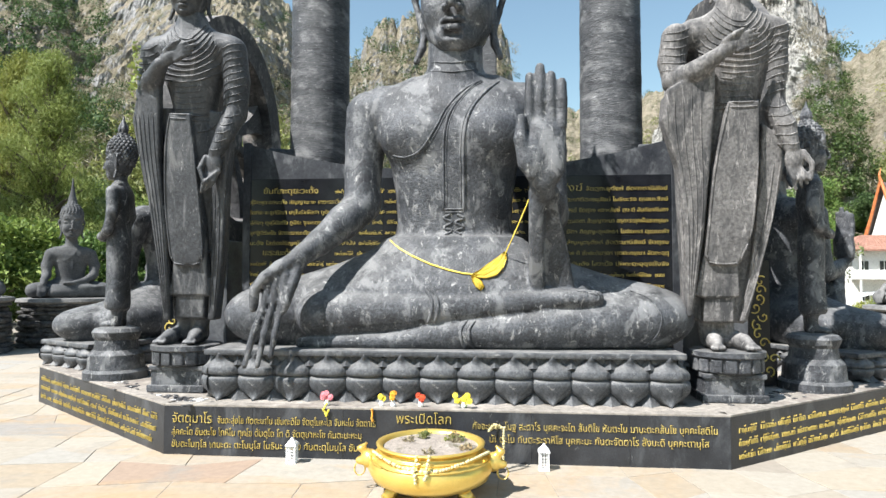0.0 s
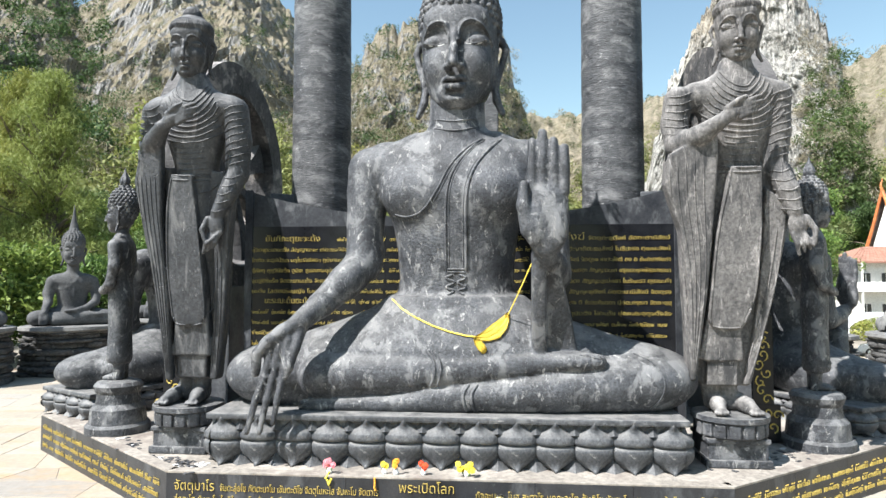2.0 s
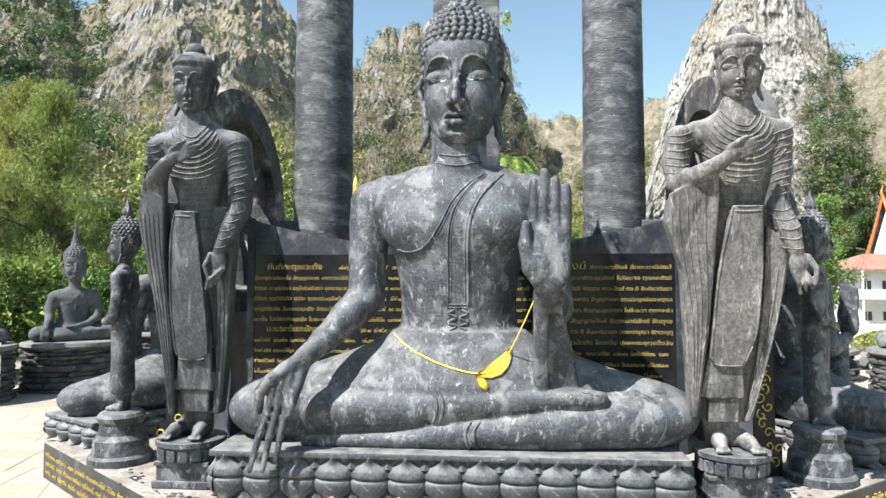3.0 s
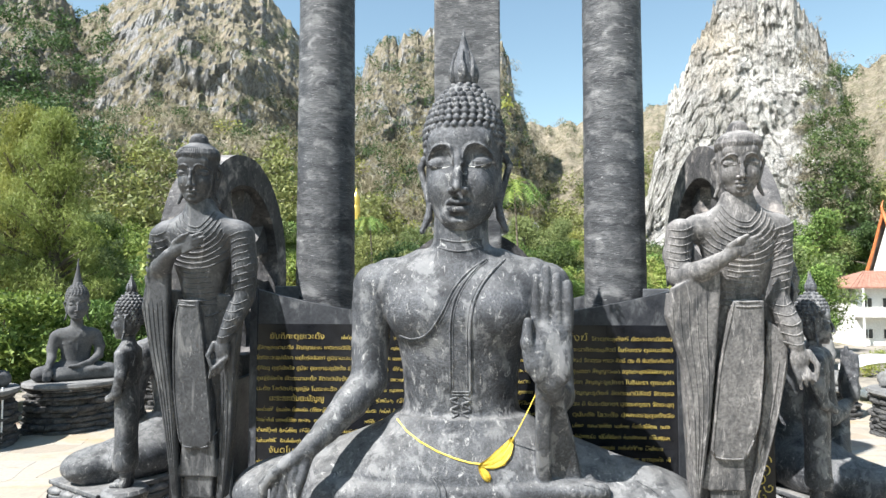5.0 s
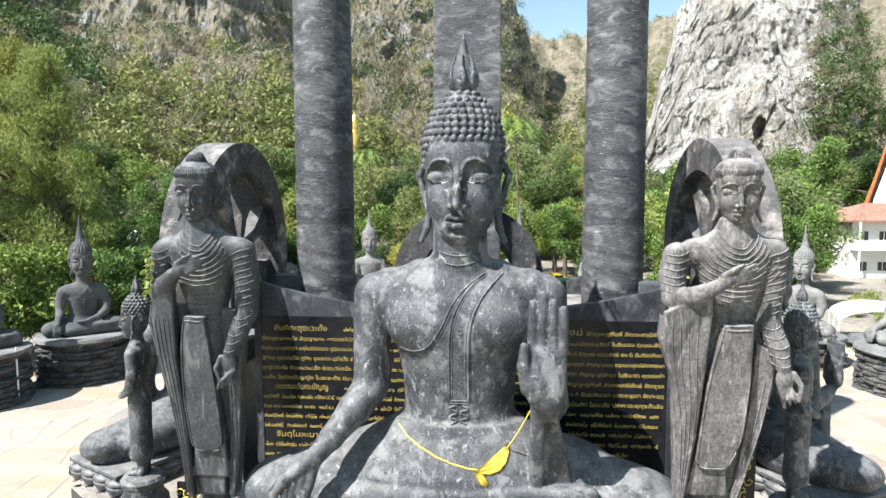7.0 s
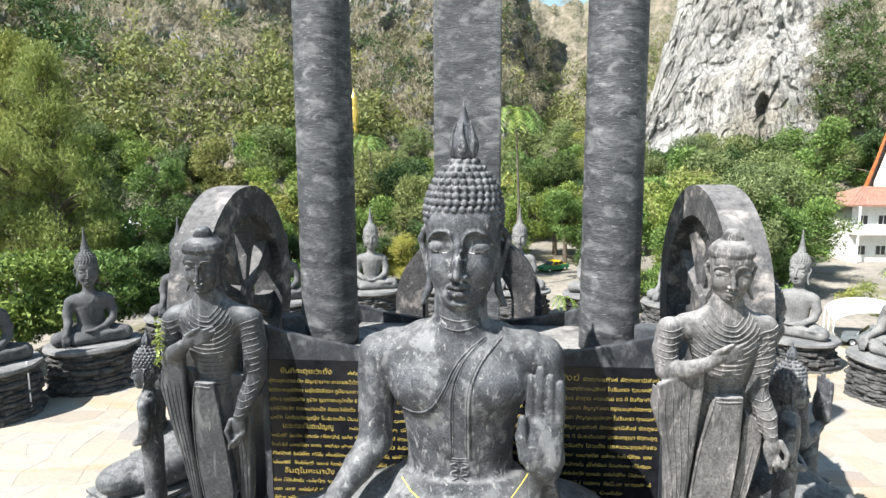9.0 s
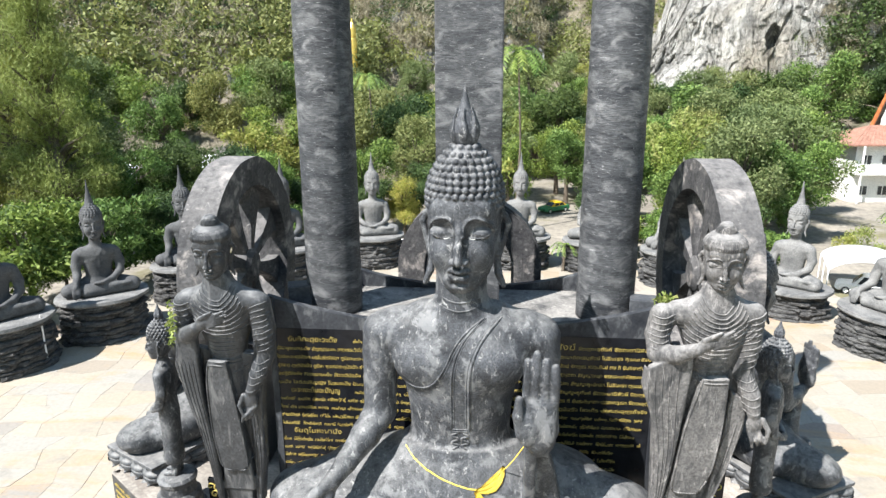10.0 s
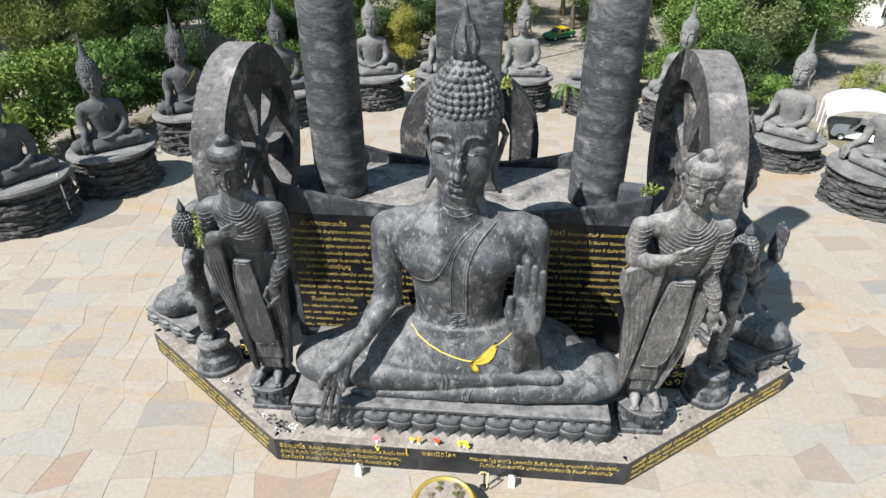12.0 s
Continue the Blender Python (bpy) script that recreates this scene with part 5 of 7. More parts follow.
    hx, hz = w1[0], w1[2]
    c.ell((hx + 0.24, -0.80, hz + 0.17), (0.34, 0.13, 0.19), 0.05, ry=-32)
    for i in range(4):
        c.chain([(hx + 0.40 + 0.02 * i, -0.84, hz + 0.38 - 0.10 * i), (hx + 0.66, -0.86, hz + 0.50 - 0.105 * i), (hx + 0.98 - 0.06 * abs(i - 1), -0.80, hz + 0.62 - 0.12 * i)], (0.068, 0.062, 0.042), 0.006)
    c.chain([(hx + 0.16, -0.84, hz + 0.32), (hx + 0.40, -0.90, hz + 0.50), (hx + 0.58, -0.88, hz + 0.60)], (0.08, 0.065, 0.045), 0.02)
    # hanging forearm and open hand
    if A:
        fore, hand, tip = [(1.20, -0.05, 6.15), (1.06, -0.30, 5.6), (0.86, -0.46, 5.06)], (0.82, -0.50, 4.72), (0.60, 3.98)
    else:
        fore, hand, tip = [(1.24, -0.05, 6.12), (1.44, -0.34, 5.5), (1.52, -0.48, 4.96)], (1.56, -0.52, 4.62), (1.60, 3.90)
    c.chain(fore, (0.31, 0.26, 0.18), 0.04)
    for i in range(5):
        t = 0.08 + 0.21 * i
        p = np.array(fore[2]) * (1 - t) + np.array(fore[0]) * t
        L += c.line([(p[0] - 0.26, p[2] + 0.0), (p[0], p[2] - 0.07), (p[0] + 0.26, p[2] + 0.05)], 0.020)
    c.ell(hand, (0.23, 0.12, 0.33), 0.06)
    for i in range(3):
        x = hand[0] - 0.13 + 0.12 * i
        xe = tip[0] - 0.06 + 0.13 * i
        c.chain([(x, hand[1] - 0.02, hand[2] - 0.2), (0.5 * (x + xe), hand[1] - 0.12, 0.5 * (hand[2] + tip[1]) - 0.1), (xe, hand[1] - 0.10, tip[1] + 0.07 * i)], (0.070, 0.062, 0.042), 0.006)
    rx0 = hand[0] + (-0.20 if A else 0.20)
    c.chain([(rx0, hand[1] - 0.03, hand[2] + 0.18), (rx0 + (-0.10 if A else 0.14), hand[1] - 0.16, hand[2] - 0.12), (rx0 + (0.02 if A else 0.10), hand[1] - 0.20, hand[2] - 0.44)], (0.085, 0.07, 0.05), 0.02)
    c.chain([(hand[0] + (0.16 if A else 0.10), hand[1] - 0.03, hand[2] - 0.18), (rx0 + 0.06, hand[1] - 0.22, hand[2] - 0.5)], (0.07, 0.05), 0.006)
    hx = -0.17 if A else 0.42
    c.cap((axis(8.5), 0.08, 8.4), (hx, 0.02, 9.30), 0.37, 0.31, 0.15)
    # head: combed cap of hair and a truncated bun
    ho = (hx, -0.02, 9.82)
    hc = head_piece(ho, 0.455, 0.022, bun=False)
    H = []
    for s in (-1, 1):
        H += hc.line([(s * 0.13, -0.10), (s * 0.15, 0.06), (s * 0.26, 0.25), (s * 0.46, 0.335), (s * 0.72, 0.265), (s * 0.95, 0.05)], 0.032)
        H += hc.line([(s * 0.22, -0.25), (s * 0.40, -0.285), (s * 0.56, -0.295), (s * 0.75, -0.250), (s * 0.94, -0.160)], 0.030)
    for k in range(-13, 14):
        a = k * 0.10
        H += hc.line([(1.25 * math.sin(a), 0.84 - 0.10 * abs(math.sin(a))), (1.19 * math.sin(a), 1.15), (0.92 * math.sin(a), 1.5)], 0.036)
        if abs(k) < 9:
            H += hc.line([(0.62 * math.sin(a * 1.4), 1.74), (0.48 * math.sin(a * 1.4), 2.22)], 0.03)
    me = join_mesh("standing_monk", [c.skin()] + L + turned([hc.skin()] + H, ho, 6 if A else -12, 7), MONK if A else MONKPALE)
    # the whole figure leans forward, its feet set back and a little broader than the rest
    P = np.empty(3 * len(me.vertices))
    me.vertices.foreach_get("co", P)
    P = P.reshape(-1, 3)
    back = 1.05 - 1.2 * P[:, 2] / 9.8
    k = 1 + back / 16.1
    P[:, 0] = P[:, 0] * k + (-8.34 if A else 5.66) * (k - 1)
    P[:, 1] += back
    P[:, 2] = (P[:, 2] - 2.45) * k + 2.45
    me.vertices.foreach_set("co", P.ravel())
    me.update()
    return me


MZ = 2.70


def monk_at(kind, x, y, label):
    ped = empty("pedestal", pose(x + (-0.52 if kind == 0 else 0.36), y + 1.02, FLOOR * 0.12) @ Matrix.Diagonal((1.05, 1.05, 0.88, 1)), "square dark cement pedestal with a petalled drum", "pedestal", "pedestals of the standing figures")
    bm = bmesh.new()
    box(bm, (0, 0, FLOOR + 0.10), (1.56, 1.5, 0.22), bevel=0.03)
    box(bm, (0, 0, FLOOR + 0.45), (1.40, 1.34, 0.56), bevel=0.03)
    box(bm, (0, 0, FLOOR + 0.74), (1.50, 1.44, 0.14), bevel=0.03)
    part("base", bm, STATUE, ped)
    bm = bmesh.new()
    lathe(bm, [(0.72, 0), (0.80, 0.06), (0.82, 0.42), (0.92, 0.50), (0.92, 0.64), (0.86, 0.66)], 28, (0, -0.12, FLOOR + 0.80), sy=0.98)
    part("drum", bm, STATUE, ped, smooth=False)
    for k in range(16):
        a = 2 * math.pi * (k + 0.5) / 16
        bm = bmesh.new()
        box(bm, (0.815 * math.cos(a), -0.12 + 0.80 * math.sin(a), FLOOR + 1.05), (0.27, 0.10, 0.40), a + math.pi / 2, 0.045)
        part("petal", bm, STATUE, ped)
    ob = new("standing_monk", monk_mesh(kind))
    ob.location = (x, y, MZ)
    tagged(ob, label, "statue", "standing figures")


monk_at(0, -8.22, 16.75, "dark robed cement standing figure with a hand on its chest")
monk_at(1, 5.78, 16.75, "pale weathered cement standing figure with a hand on its chest")


def slim_mesh():
    """A slender standing figure with hands before the belly; its soles rest at 0."""
    c = Clay((-0.9, -1.0, -0.1), (0.9, 0.8, 5.1), 0.045)
    for s in (-1, 1):
        c.chain([(s * 0.16, 0.05, 0.12), (s * 0.17, -0.35, 0.08)], (0.13, 0.09), 0.05)
        c.cap((s * 0.15, 0.05, 0.1), (s * 0.14, 0.05, 0.9), 0.15, 0.2, 0.08)
    c.loft([(0.55, 0, 0, 0.42, 0.34), (0.75, 0, 0, 0.46, 0.36), (1.6, 0, 0, 0.42, 0.33), (2.6, 0, 0, 0.46, 0.36), (3.2, 0, 0, 0.42, 0.31), (3.9, 0, 0, 0.58, 0.36), (4.35, 0, 0, 0.60, 0.32), (4.6, 0, 0, 0.25, 0.22)], 0.1)
    for s in (-1, 1):
        c.chain([(s * 0.58, 0, 4.25), (s * 0.68, 0.05, 3.6), (s * 0.62, -0.1, 3.05)], (0.2, 0.17, 0.15), 0.08)
        c.chain([(s * 0.62, -0.1, 3.05), (s * 0.35, -0.42, 2.85), (s * 0.1, -0.5, 2.8)], (0.15, 0.11, 0.10), 0.06)
    c.cap((0, 0, 4.5), (0, 0, 4.95), 0.2, 0.19, 0.08)
    for z in (0.7, 0.82):
        c.ridge([(-0.4, z), (0, z - 0.03), (0.4, z)], 0.03, 0.02, steps=6)
    c.ridge([(-0.45, 3.2), (0.05, 3.7), (0.45, 4.4)], 0.03, 0.02, steps=8)
    o = (0, -0.02, 5.40)
    hc = head_piece(o, 0.34, 0.022, knobs=(11, 0.17), crown=(1.9, 0.42))
    return join_mesh("slender_figure", [c.skin(), hc.skin()], STATUE)


slim = slim_mesh()
for x, y, rz in ((-12.0, 19.45, -80), (9.2, 19.45, 75)):
    ped = empty("round_pedestal", pose(x, y, FLOOR - 0.02), "round stepped dark cement pedestal", "pedestal", "round pedestals")
    for nm, prof in (("lower_step", [(0.95, 0), (0.95, 0.22), (0.88, 0.3)]), ("drum", [(0.84, 0.29), (0.80, 0.75), (0.68, 0.9)]), ("upper_step", [(0.66, 0.89), (0.62, 1.2), (0.68, 1.3), (0.72, 1.45), (0.64, 1.56), (0.40, 1.62)])):
        bm = bmesh.new()
        lathe(bm, prof, 36, wobble=0.015)
        part(nm, bm, STATUE, ped)
    ob = new("slender_figure", slim)
    ob.matrix_world = pose(x, y, FLOOR + 1.58, rz=rz)
    tagged(ob, "slender dark cement standing figure with a pointed crown", "statue", "slender figures")

# ---------------------------------------------------------------- seated figures round the court
def ring_mesh(name, mat, lap):
    """A seated figure with a tall pointed crown; its seat rests at 0, it looks to -y."""
    c = Clay((-2.9, -1.9, -0.1), (2.9, 1.5, 4.4), 0.088)
    for s in (-1, 1):
        c.cap((s * 0.7, 0.3, 0.62), (s * 2.0, -0.45, 0.52), 0.6, 0.48, 0.2)
    c.cap((2.0, -0.6, 0.42), (-1.0, -0.95, 0.36), 0.42, 0.3, 0.12)
    c.cap((-2.0, -0.6, 0.5), (1.0, -0.9, 0.68), 0.42, 0.26, 0.12)
    c.ell((1.45, -0.92, 0.72), (0.5, 0.24, 0.16), 0.08)
    c.ell((0, 0.3, 0.6), (1.4, 0.8, 0.6), 0.2)
    c.loft([(0.4, 0, 0.25, 0.95, 0.62), (1.2, 0, 0.2, 0.80, 0.52), (2.0, 0, 0.15, 0.90, 0.54), (2.8, 0, 0.15, 1.12, 0.56), (3.2, 0, 0.18, 1.0, 0.46), (3.45, 0, 0.2, 0.42, 0.34)], 0.25)
    c.cap((-0.85, 0.18, 2.95), (0.85, 0.18, 2.95), 0.4, 0.4, 0.25)
    c.cap((0, 0.2, 3.2), (0, 0.15, 4.2), 0.38, 0.36, 0.15)
    c.chain([(-1.15, 0.15, 2.85), (-1.35, 0.05, 2.1), (-1.35, -0.15, 1.5)], (0.36, 0.31, 0.27), 0.12)
    if lap:
        c.chain([(-1.35, -0.15, 1.5), (-0.8, -0.75, 1.15), (-0.2, -0.95, 1.0)], (0.27, 0.2, 0.15), 0.1)
    else:
        c.chain([(-1.35, -0.15, 1.5), (-1.5, -0.8, 1.15), (-1.55, -1.1, 0.9)], (0.27, 0.2, 0.15), 0.1)
        for i in range(4):
            c.chain([(-1.75 + 0.13 * i, -1.12, 0.8), (-1.78 + 0.13 * i, -1.28, 0.45), (-1.8 + 0.13 * i, -1.3, 0.08 + 0.05 * abs(i - 1))], (0.085, 0.075, 0.05), 0.03)
    c.chain([(1.15, 0.15, 2.85), (1.38, 0.05, 2.1), (1.3, -0.2, 1.5)], (0.36, 0.31, 0.27), 0.12)
    c.chain([(1.3, -0.2, 1.5), (0.8, -0.7, 1.15), (0.2, -0.95, 1.02)], (0.27, 0.2, 0.15), 0.1)
    c.ell((-0.1, -0.98, 1.0), (0.4, 0.25, 0.1), 0.06)
    c.ridge([(-0.95, 2.3), (-0.2, 2.5), (0.2, 3.0), (0.6, 3.3)], 0.035, 0.03, steps=6)
    for x in (0.05, 0.35):
        c.ridge([(x, 1.3), (x + 0.05, 2.5), (x + 0.25, 3.25)], 0.03, 0.03, steps=6)
    o = (0, 0.1, 5.02)
    hc = head_piece(o, 0.55, 0.048, knobs=(12, 0.16), crown=None, tall=5.8)
    hc.loft([(2.3, 0, 0.28, 0.52, 0.52), (2.7, 0, 0.28, 0.46, 0.46), (3.2, 0, 0.28, 0.34, 0.34), (4.0, 0, 0.28, 0.19, 0.19), (5.4, 0, 0.28, 0.05, 0.05)], 0.08)
    return join_mesh(name, [c.skin(), hc.skin()], mat)


def rock_pedestal(m, h, r, mat, label):
    """A round rough pedestal of ragged stacked courses with a projecting top."""
    ob = empty("rock_pedestal", m, label, "pedestal", "pedestals round the court")
    z = -0.04
    n = 72
    while z < h - 0.35:
        t = random.uniform(0.16, 0.42)
        t = min(t, h - 0.3 - z)
        if h - 0.3 - z - t < 0.15:
            t = h - 0.3 - z
        rr = r * (1.04 - 0.10 * (z / h)) * random.uniform(0.94, 1.03)
        seed = random.uniform(0, 50)
        bm = bmesh.new()
        rings = []
        for q, zz in ((0.95, 0), (1.0, t * 0.15), (1.01, t * 0.5), (0.99, t * 0.85), (0.93, t)):
            ring = []
            for i in range(n):
                a = 2 * math.pi * i / n
                w = 0.07 * noise.noise((2 * math.cos(a), 2 * math.sin(a), seed)) + 0.07 * noise.cell((5 * math.cos(a) + seed, 5 * math.sin(a), seed)) + 0.03 * noise.noise((14 * math.cos(a), 14 * math.sin(a), seed + zz * 4))
                ring.append(bm.verts.new((rr * q * (0.97 + w) * math.cos(a), 0.9 * rr * q * (0.97 + w) * math.sin(a), z + zz + (0.05 * noise.noise((4 * math.cos(a), 4 * math.sin(a), seed + 9)) if 0 < zz < t else 0))))
            rings.append(ring)
        for a, b in zip(rings, rings[1:]):
            for i in range(n):
                bm.faces.new((a[i], a[(i + 1) % n], b[(i + 1) % n], b[i]))
        bm.faces.new(rings[0][::-1])
        bm.faces.new(rings[-1])
        part("stone_course", bm, mat, ob)
        z += t - 0.005
    bm = bmesh.new()
    lathe(bm, [(r * 0.98, 0), (r * 1.05, 0.12), (r * 1.04, h - z), (r * 0.98, h - z + 0.03)], 40, (0, 0, z), wobble=0.05, sy=0.9)
    part("top_slab", bm, RING, ob)
    return ob


touch_dark = ring_mesh("ring_buddha", RINGDARK, False)
touch_pale = touch_dark.copy()
touch_pale.materials[0] = RING
lap_pale = ring_mesh("ring_buddha", RING, True)
RINGS = [(-30.8, 33.4, 55, touch_dark, 3.2), (-27.9, 39.3, 38, touch_dark, 3.0), (-25.6, 47.4, 30, touch_dark, 3.0), (-19.4, 53.3, 25, touch_dark, 3.0),
         (-12.3, 58.5, 15, lap_pale, 3.0), (-5.4, 60.0, 5, touch_pale, 3.0), (1.9, 59.2, -3, touch_pale, 3.0), (8.9, 58.3, -10, lap_pale, 2.9),
         (15.4, 54.6, -25, touch_pale, 3.0), (22.2, 47.8, -44, touch_pale, 2.1), (25.4, 40.6, -68, touch_pale, 2.7)]
for x, y, rz, me, h in RINGS:
    rock_pedestal(pose(x, y, 0, rz=rz), h, 2.9, ROCKBASE, "round rough stone pedestal with a pale projecting top")
    ob = new("ring_buddha", me)
    ob.matrix_world = pose(x, y, h, rz=rz)
    tagged(ob, "dark grey cement seated figure with a pointed crown" if me is touch_dark else "pale grey cement seated figure with a pointed crown", "statue", "seated figures round the court")

# a yellow sash over the shoulder of one figure of the ring
SASHCLOTH = surface("yellow_cotton", (0.52, 0.42, 0.16), (0.72, 0.62, 0.30), 2, 20, 0.7, relief=0.2)
ring_skin = BVHTree.FromPolygons([tuple(v.co) for v in touch_dark.vertices], [tuple(p.vertices) for p in touch_dark.polygons])
bm = bmesh.new()
rows = []
for t in np.linspace(0, 1, 22):
    x, z = 0.95 - 1.65 * t + 0.25 * math.sin(math.pi * t), 3.22 - 1.75 * t
    row = []
    for v in (-1, -0.5, 0, 0.5, 1):
        hit = ring_skin.ray_cast(Vector((x + 0.22 * v, -4, z + 0.16 * v)), Vector((0, 1, 0)))[0]
        row.append(bm.verts.new((x + 0.22 * v, (hit.y if hit else -0.3) - 0.04 - 0.015 * math.cos(5 * v), z + 0.16 * v)))
    rows.append(row)
for a, b in zip(rows, rows[1:]):
    for j in range(4):
        bm.faces.new((a[j], b[j], b[j + 1], a[j + 1]))
bmesh.ops.solidify(bm, geom=bm.faces[:], thickness=0.03)
sash = tagged(finish("sash", bm, SASHCLOTH, smooth=True), "yellow cloth sash over a seated figure's shoulder", "sash")
sash.matrix_world = pose(RINGS[2][0], RINGS[2][1], RINGS[2][4], rz=RINGS[2][2])

# ---------------------------------------------------------------- hills and cliffs
def skyline(points, a):
    A = np.array(points)
    return float(np.interp(a, A[:, 0], A[:, 1]))


def hill(name, points, d0, d1, eye, mat, label, steep=1.0, rough=1.0, cols=230, rows=110, foot=0.0, seed=0.0, cave=None, crag=0.0, jag=0.45):
    """A hill seen from the court: for each bearing (degrees) it climbs from its foot at d0 to a crest at d1 with the given height angle."""
    a0, a1 = points[0][0], points[-1][0]
    V, F = [], []
    for i in range(cols + 1):
        a = a0 + (a1 - a0) * i / cols
        s, c = math.sin(radians(a)), math.cos(radians(a))
        top = eye + d1 * math.tan(radians(skyline(points, a) + 0.45 * noise.noise((a * 0.9, seed, 0))))
        notch = d1 * radians(jag) * (noise.noise((a * 2.1, seed, 4)) + 0.7 * noise.noise((a * 5.3, seed, 8)))
        for j in range(rows + 1):
            v = j / rows
            if v <= 0.85:
                w = v / 0.85
                d = d0 + (d1 - d0) * w ** (1 / steep)
                z = foot + (top - foot) * w ** 1.15 + notch * w ** 5
            else:
                w = (v - 0.85) / 0.15
                d = d1 + (d1 - d0) * 0.5 * w
                z = top + notch - (top - foot) * 0.7 * w * w
            p = Vector((s * d, c * d, z))
            env = math.sin(math.pi * min(1, v / 0.85) * 0.93 + 0.1) if v < 0.85 else 0.2
            n1 = noise.fractal((p.x * 0.018 + seed, p.y * 0.018, p.z * 0.018), 0.9, 2.1, 5)
            n2 = 1 - abs(noise.noise((p.x * 0.055, p.y * 0.055 + seed, p.z * 0.04)))
            n3 = 1 - abs(noise.noise((p.x * 0.18 + seed, p.y * 0.18, p.z * 0.07)))
            n3 = 0.7 * n3 + 0.3 * (1 - abs(noise.noise((p.x * 0.5, p.y * 0.5, p.z * 0.25 + seed))))
            n4 = noise.cell((p.x * 0.30 + 3 * n3, p.y * 0.30 + seed, p.z * 0.13)) + 0.6 * noise.cell((p.x * 0.75, p.y * 0.75 + 2 * n3, p.z * 0.35 + seed))
            k = crag * n4 + rough * env * (11 * n1 + 8 * (n2 - 0.6) + 3.6 * (n3 - 0.6))
            if cave:
                q = 1 - ((a - cave[0]) / cave[2]) ** 2 - ((z - cave[1]) / cave[3]) ** 2 + 0.9 * noise.noise((p.x * 0.45, p.y * 0.45, p.z * 0.45))
                k -= cave[4] * math.sqrt(max(0, q))
            V.append((p.x - s * k, p.y - c * k, max(p.z + 0.30 * k * (v < 0.8), -1) if j else -1.0))
    for i in range(cols):
        for j in range(rows):
            q = i * (rows + 1) + j
            F.append((q, q + rows + 1, q + rows + 2, q + 1))
    ob = raw(name, V, F, mat, smooth=False)
    return tagged(ob, label, "hill", kind="structure"), V


ROCK_L = rock_material("grey_limestone", (0.46, 0.455, 0.45), (0.34, 0.31, 0.27), (0.14, 0.137, 0.13), SCRUB, 0.70)
ROCK_R = rock_material("white_limestone", (0.64, 0.62, 0.575), (0.54, 0.46, 0.34), (0.34, 0.325, 0.30), SCRUB, 1.15)
SKY_L = [(-62, 18), (-50, 21), (-44.3, 22.1), (-38.3, 22.9), (-36.8, 21.5), (-35.9, 20.1), (-34.9, 20.7), (-33.3, 22.3), (-28.7, 25.3), (-23.3, 25.6), (-20.5, 23.8), (-18.6, 21.7), (-16.6, 18.6), (-14.1, 15.4), (-11.6, 12.0), (-8.5, 8.5), (-5, 6)]
SKY_C = [(-17.5, 9), (-16.6, 11.9), (-13.3, 17.3), (-11.6, 20.7), (-9.5, 21.2), (-6.2, 22.0), (-2.8, 22.4), (0, 21.2), (1.0, 19.3), (1.4, 15.9), (2.3, 14.4), (3.5, 11)]
SKY_B = [(-8, 11), (-2, 13), (2.3, 14.2), (5.1, 13.8), (7.3, 14.0), (10.2, 14.4), (12.7, 14.9), (14.9, 15.0), (18, 15.5), (24, 16), (28, 15.5), (29.0, 16.0), (30.0, 16.3), (33.7, 16.2), (40, 17), (52, 18), (64, 15)]
SKY_R = [(12.0, 5), (13.0, 7.5), (13.5, 9.7), (14.9, 14.8), (16.5, 18.3), (17.6, 20.3), (18.9, 22.4), (20.6, 23.3), (23.0, 23.3), (24.6, 22.0), (25.7, 19.8), (26.7, 18.2), (27.2, 16.6), (27.9, 13), (28.6, 8)]
_, VL = hill("hill_left", SKY_L, 115, 330, 10, ROCK_L, "steep grey limestone hill with dry scrub", 1.1, 1.25, 320, 130, 6, 1.7, None, 0.7, 0.5)
_, VC = hill("hill_middle", SKY_C, 170, 262, 10, ROCK_L, "grey limestone crag with dry scrub", 0.8, 1.1, 170, 130, 10, 5.2, None, 0.7, 0.8)
_, VB = hill("hill_back", SKY_B, 120, 360, 10, ROCK_L, "low hill covered in dry scrub", 1.2, 0.8, 260, 70, 4, 9.1)
_, VR = hill("hill_right", SKY_R, 150, 190, 10, ROCK_R, "pale limestone pinnacle with a sheer face", 0.55, 1.0, 300, 220, 12, 3.3, (21.2, 25.6, 0.50, 2.2, 7), 0.55, 1.0)


# ---------------------------------------------------------------- trees
def leaf_cloud(rng, blobs, n, size, droop=0.0, broad=0.45):
    """Leaf quads spread over the shells of the blobs (centre, radii): verts and faces as arrays."""
    w = np.array([r[0] * r[2] for _, r in blobs])
    pick = rng.choice(len(blobs), n, p=w / w.sum())
    d = rng.normal(size=(n, 3))
    d /= np.linalg.norm(d, axis=1)[:, None]
    C = np.array([c for c, _ in blobs])[pick]
    Rr = np.array([r for _, r in blobs])[pick]
    p = C + d * Rr * rng.uniform(0.45, 1.12, (n, 1))
    u = rng.normal(size=(n, 3))
    u[:, 2] -= droop
    u /= np.linalg.norm(u, axis=1)[:, None]
    w2 = np.cross(u, d + 0.6 * rng.normal(size=(n, 3)))
    w2 /= np.linalg.norm(w2, axis=1)[:, None] + 1e-6
    s = size * rng.uniform(0.6, 1.3, (n, 1))
    q = np.stack([p - (u + broad * w2) * s, p - (u - broad * w2) * s, p + u * s], 1).reshape(-1, 3)
    f = np.arange(3 * n).reshape(n, 3)
    return q, f


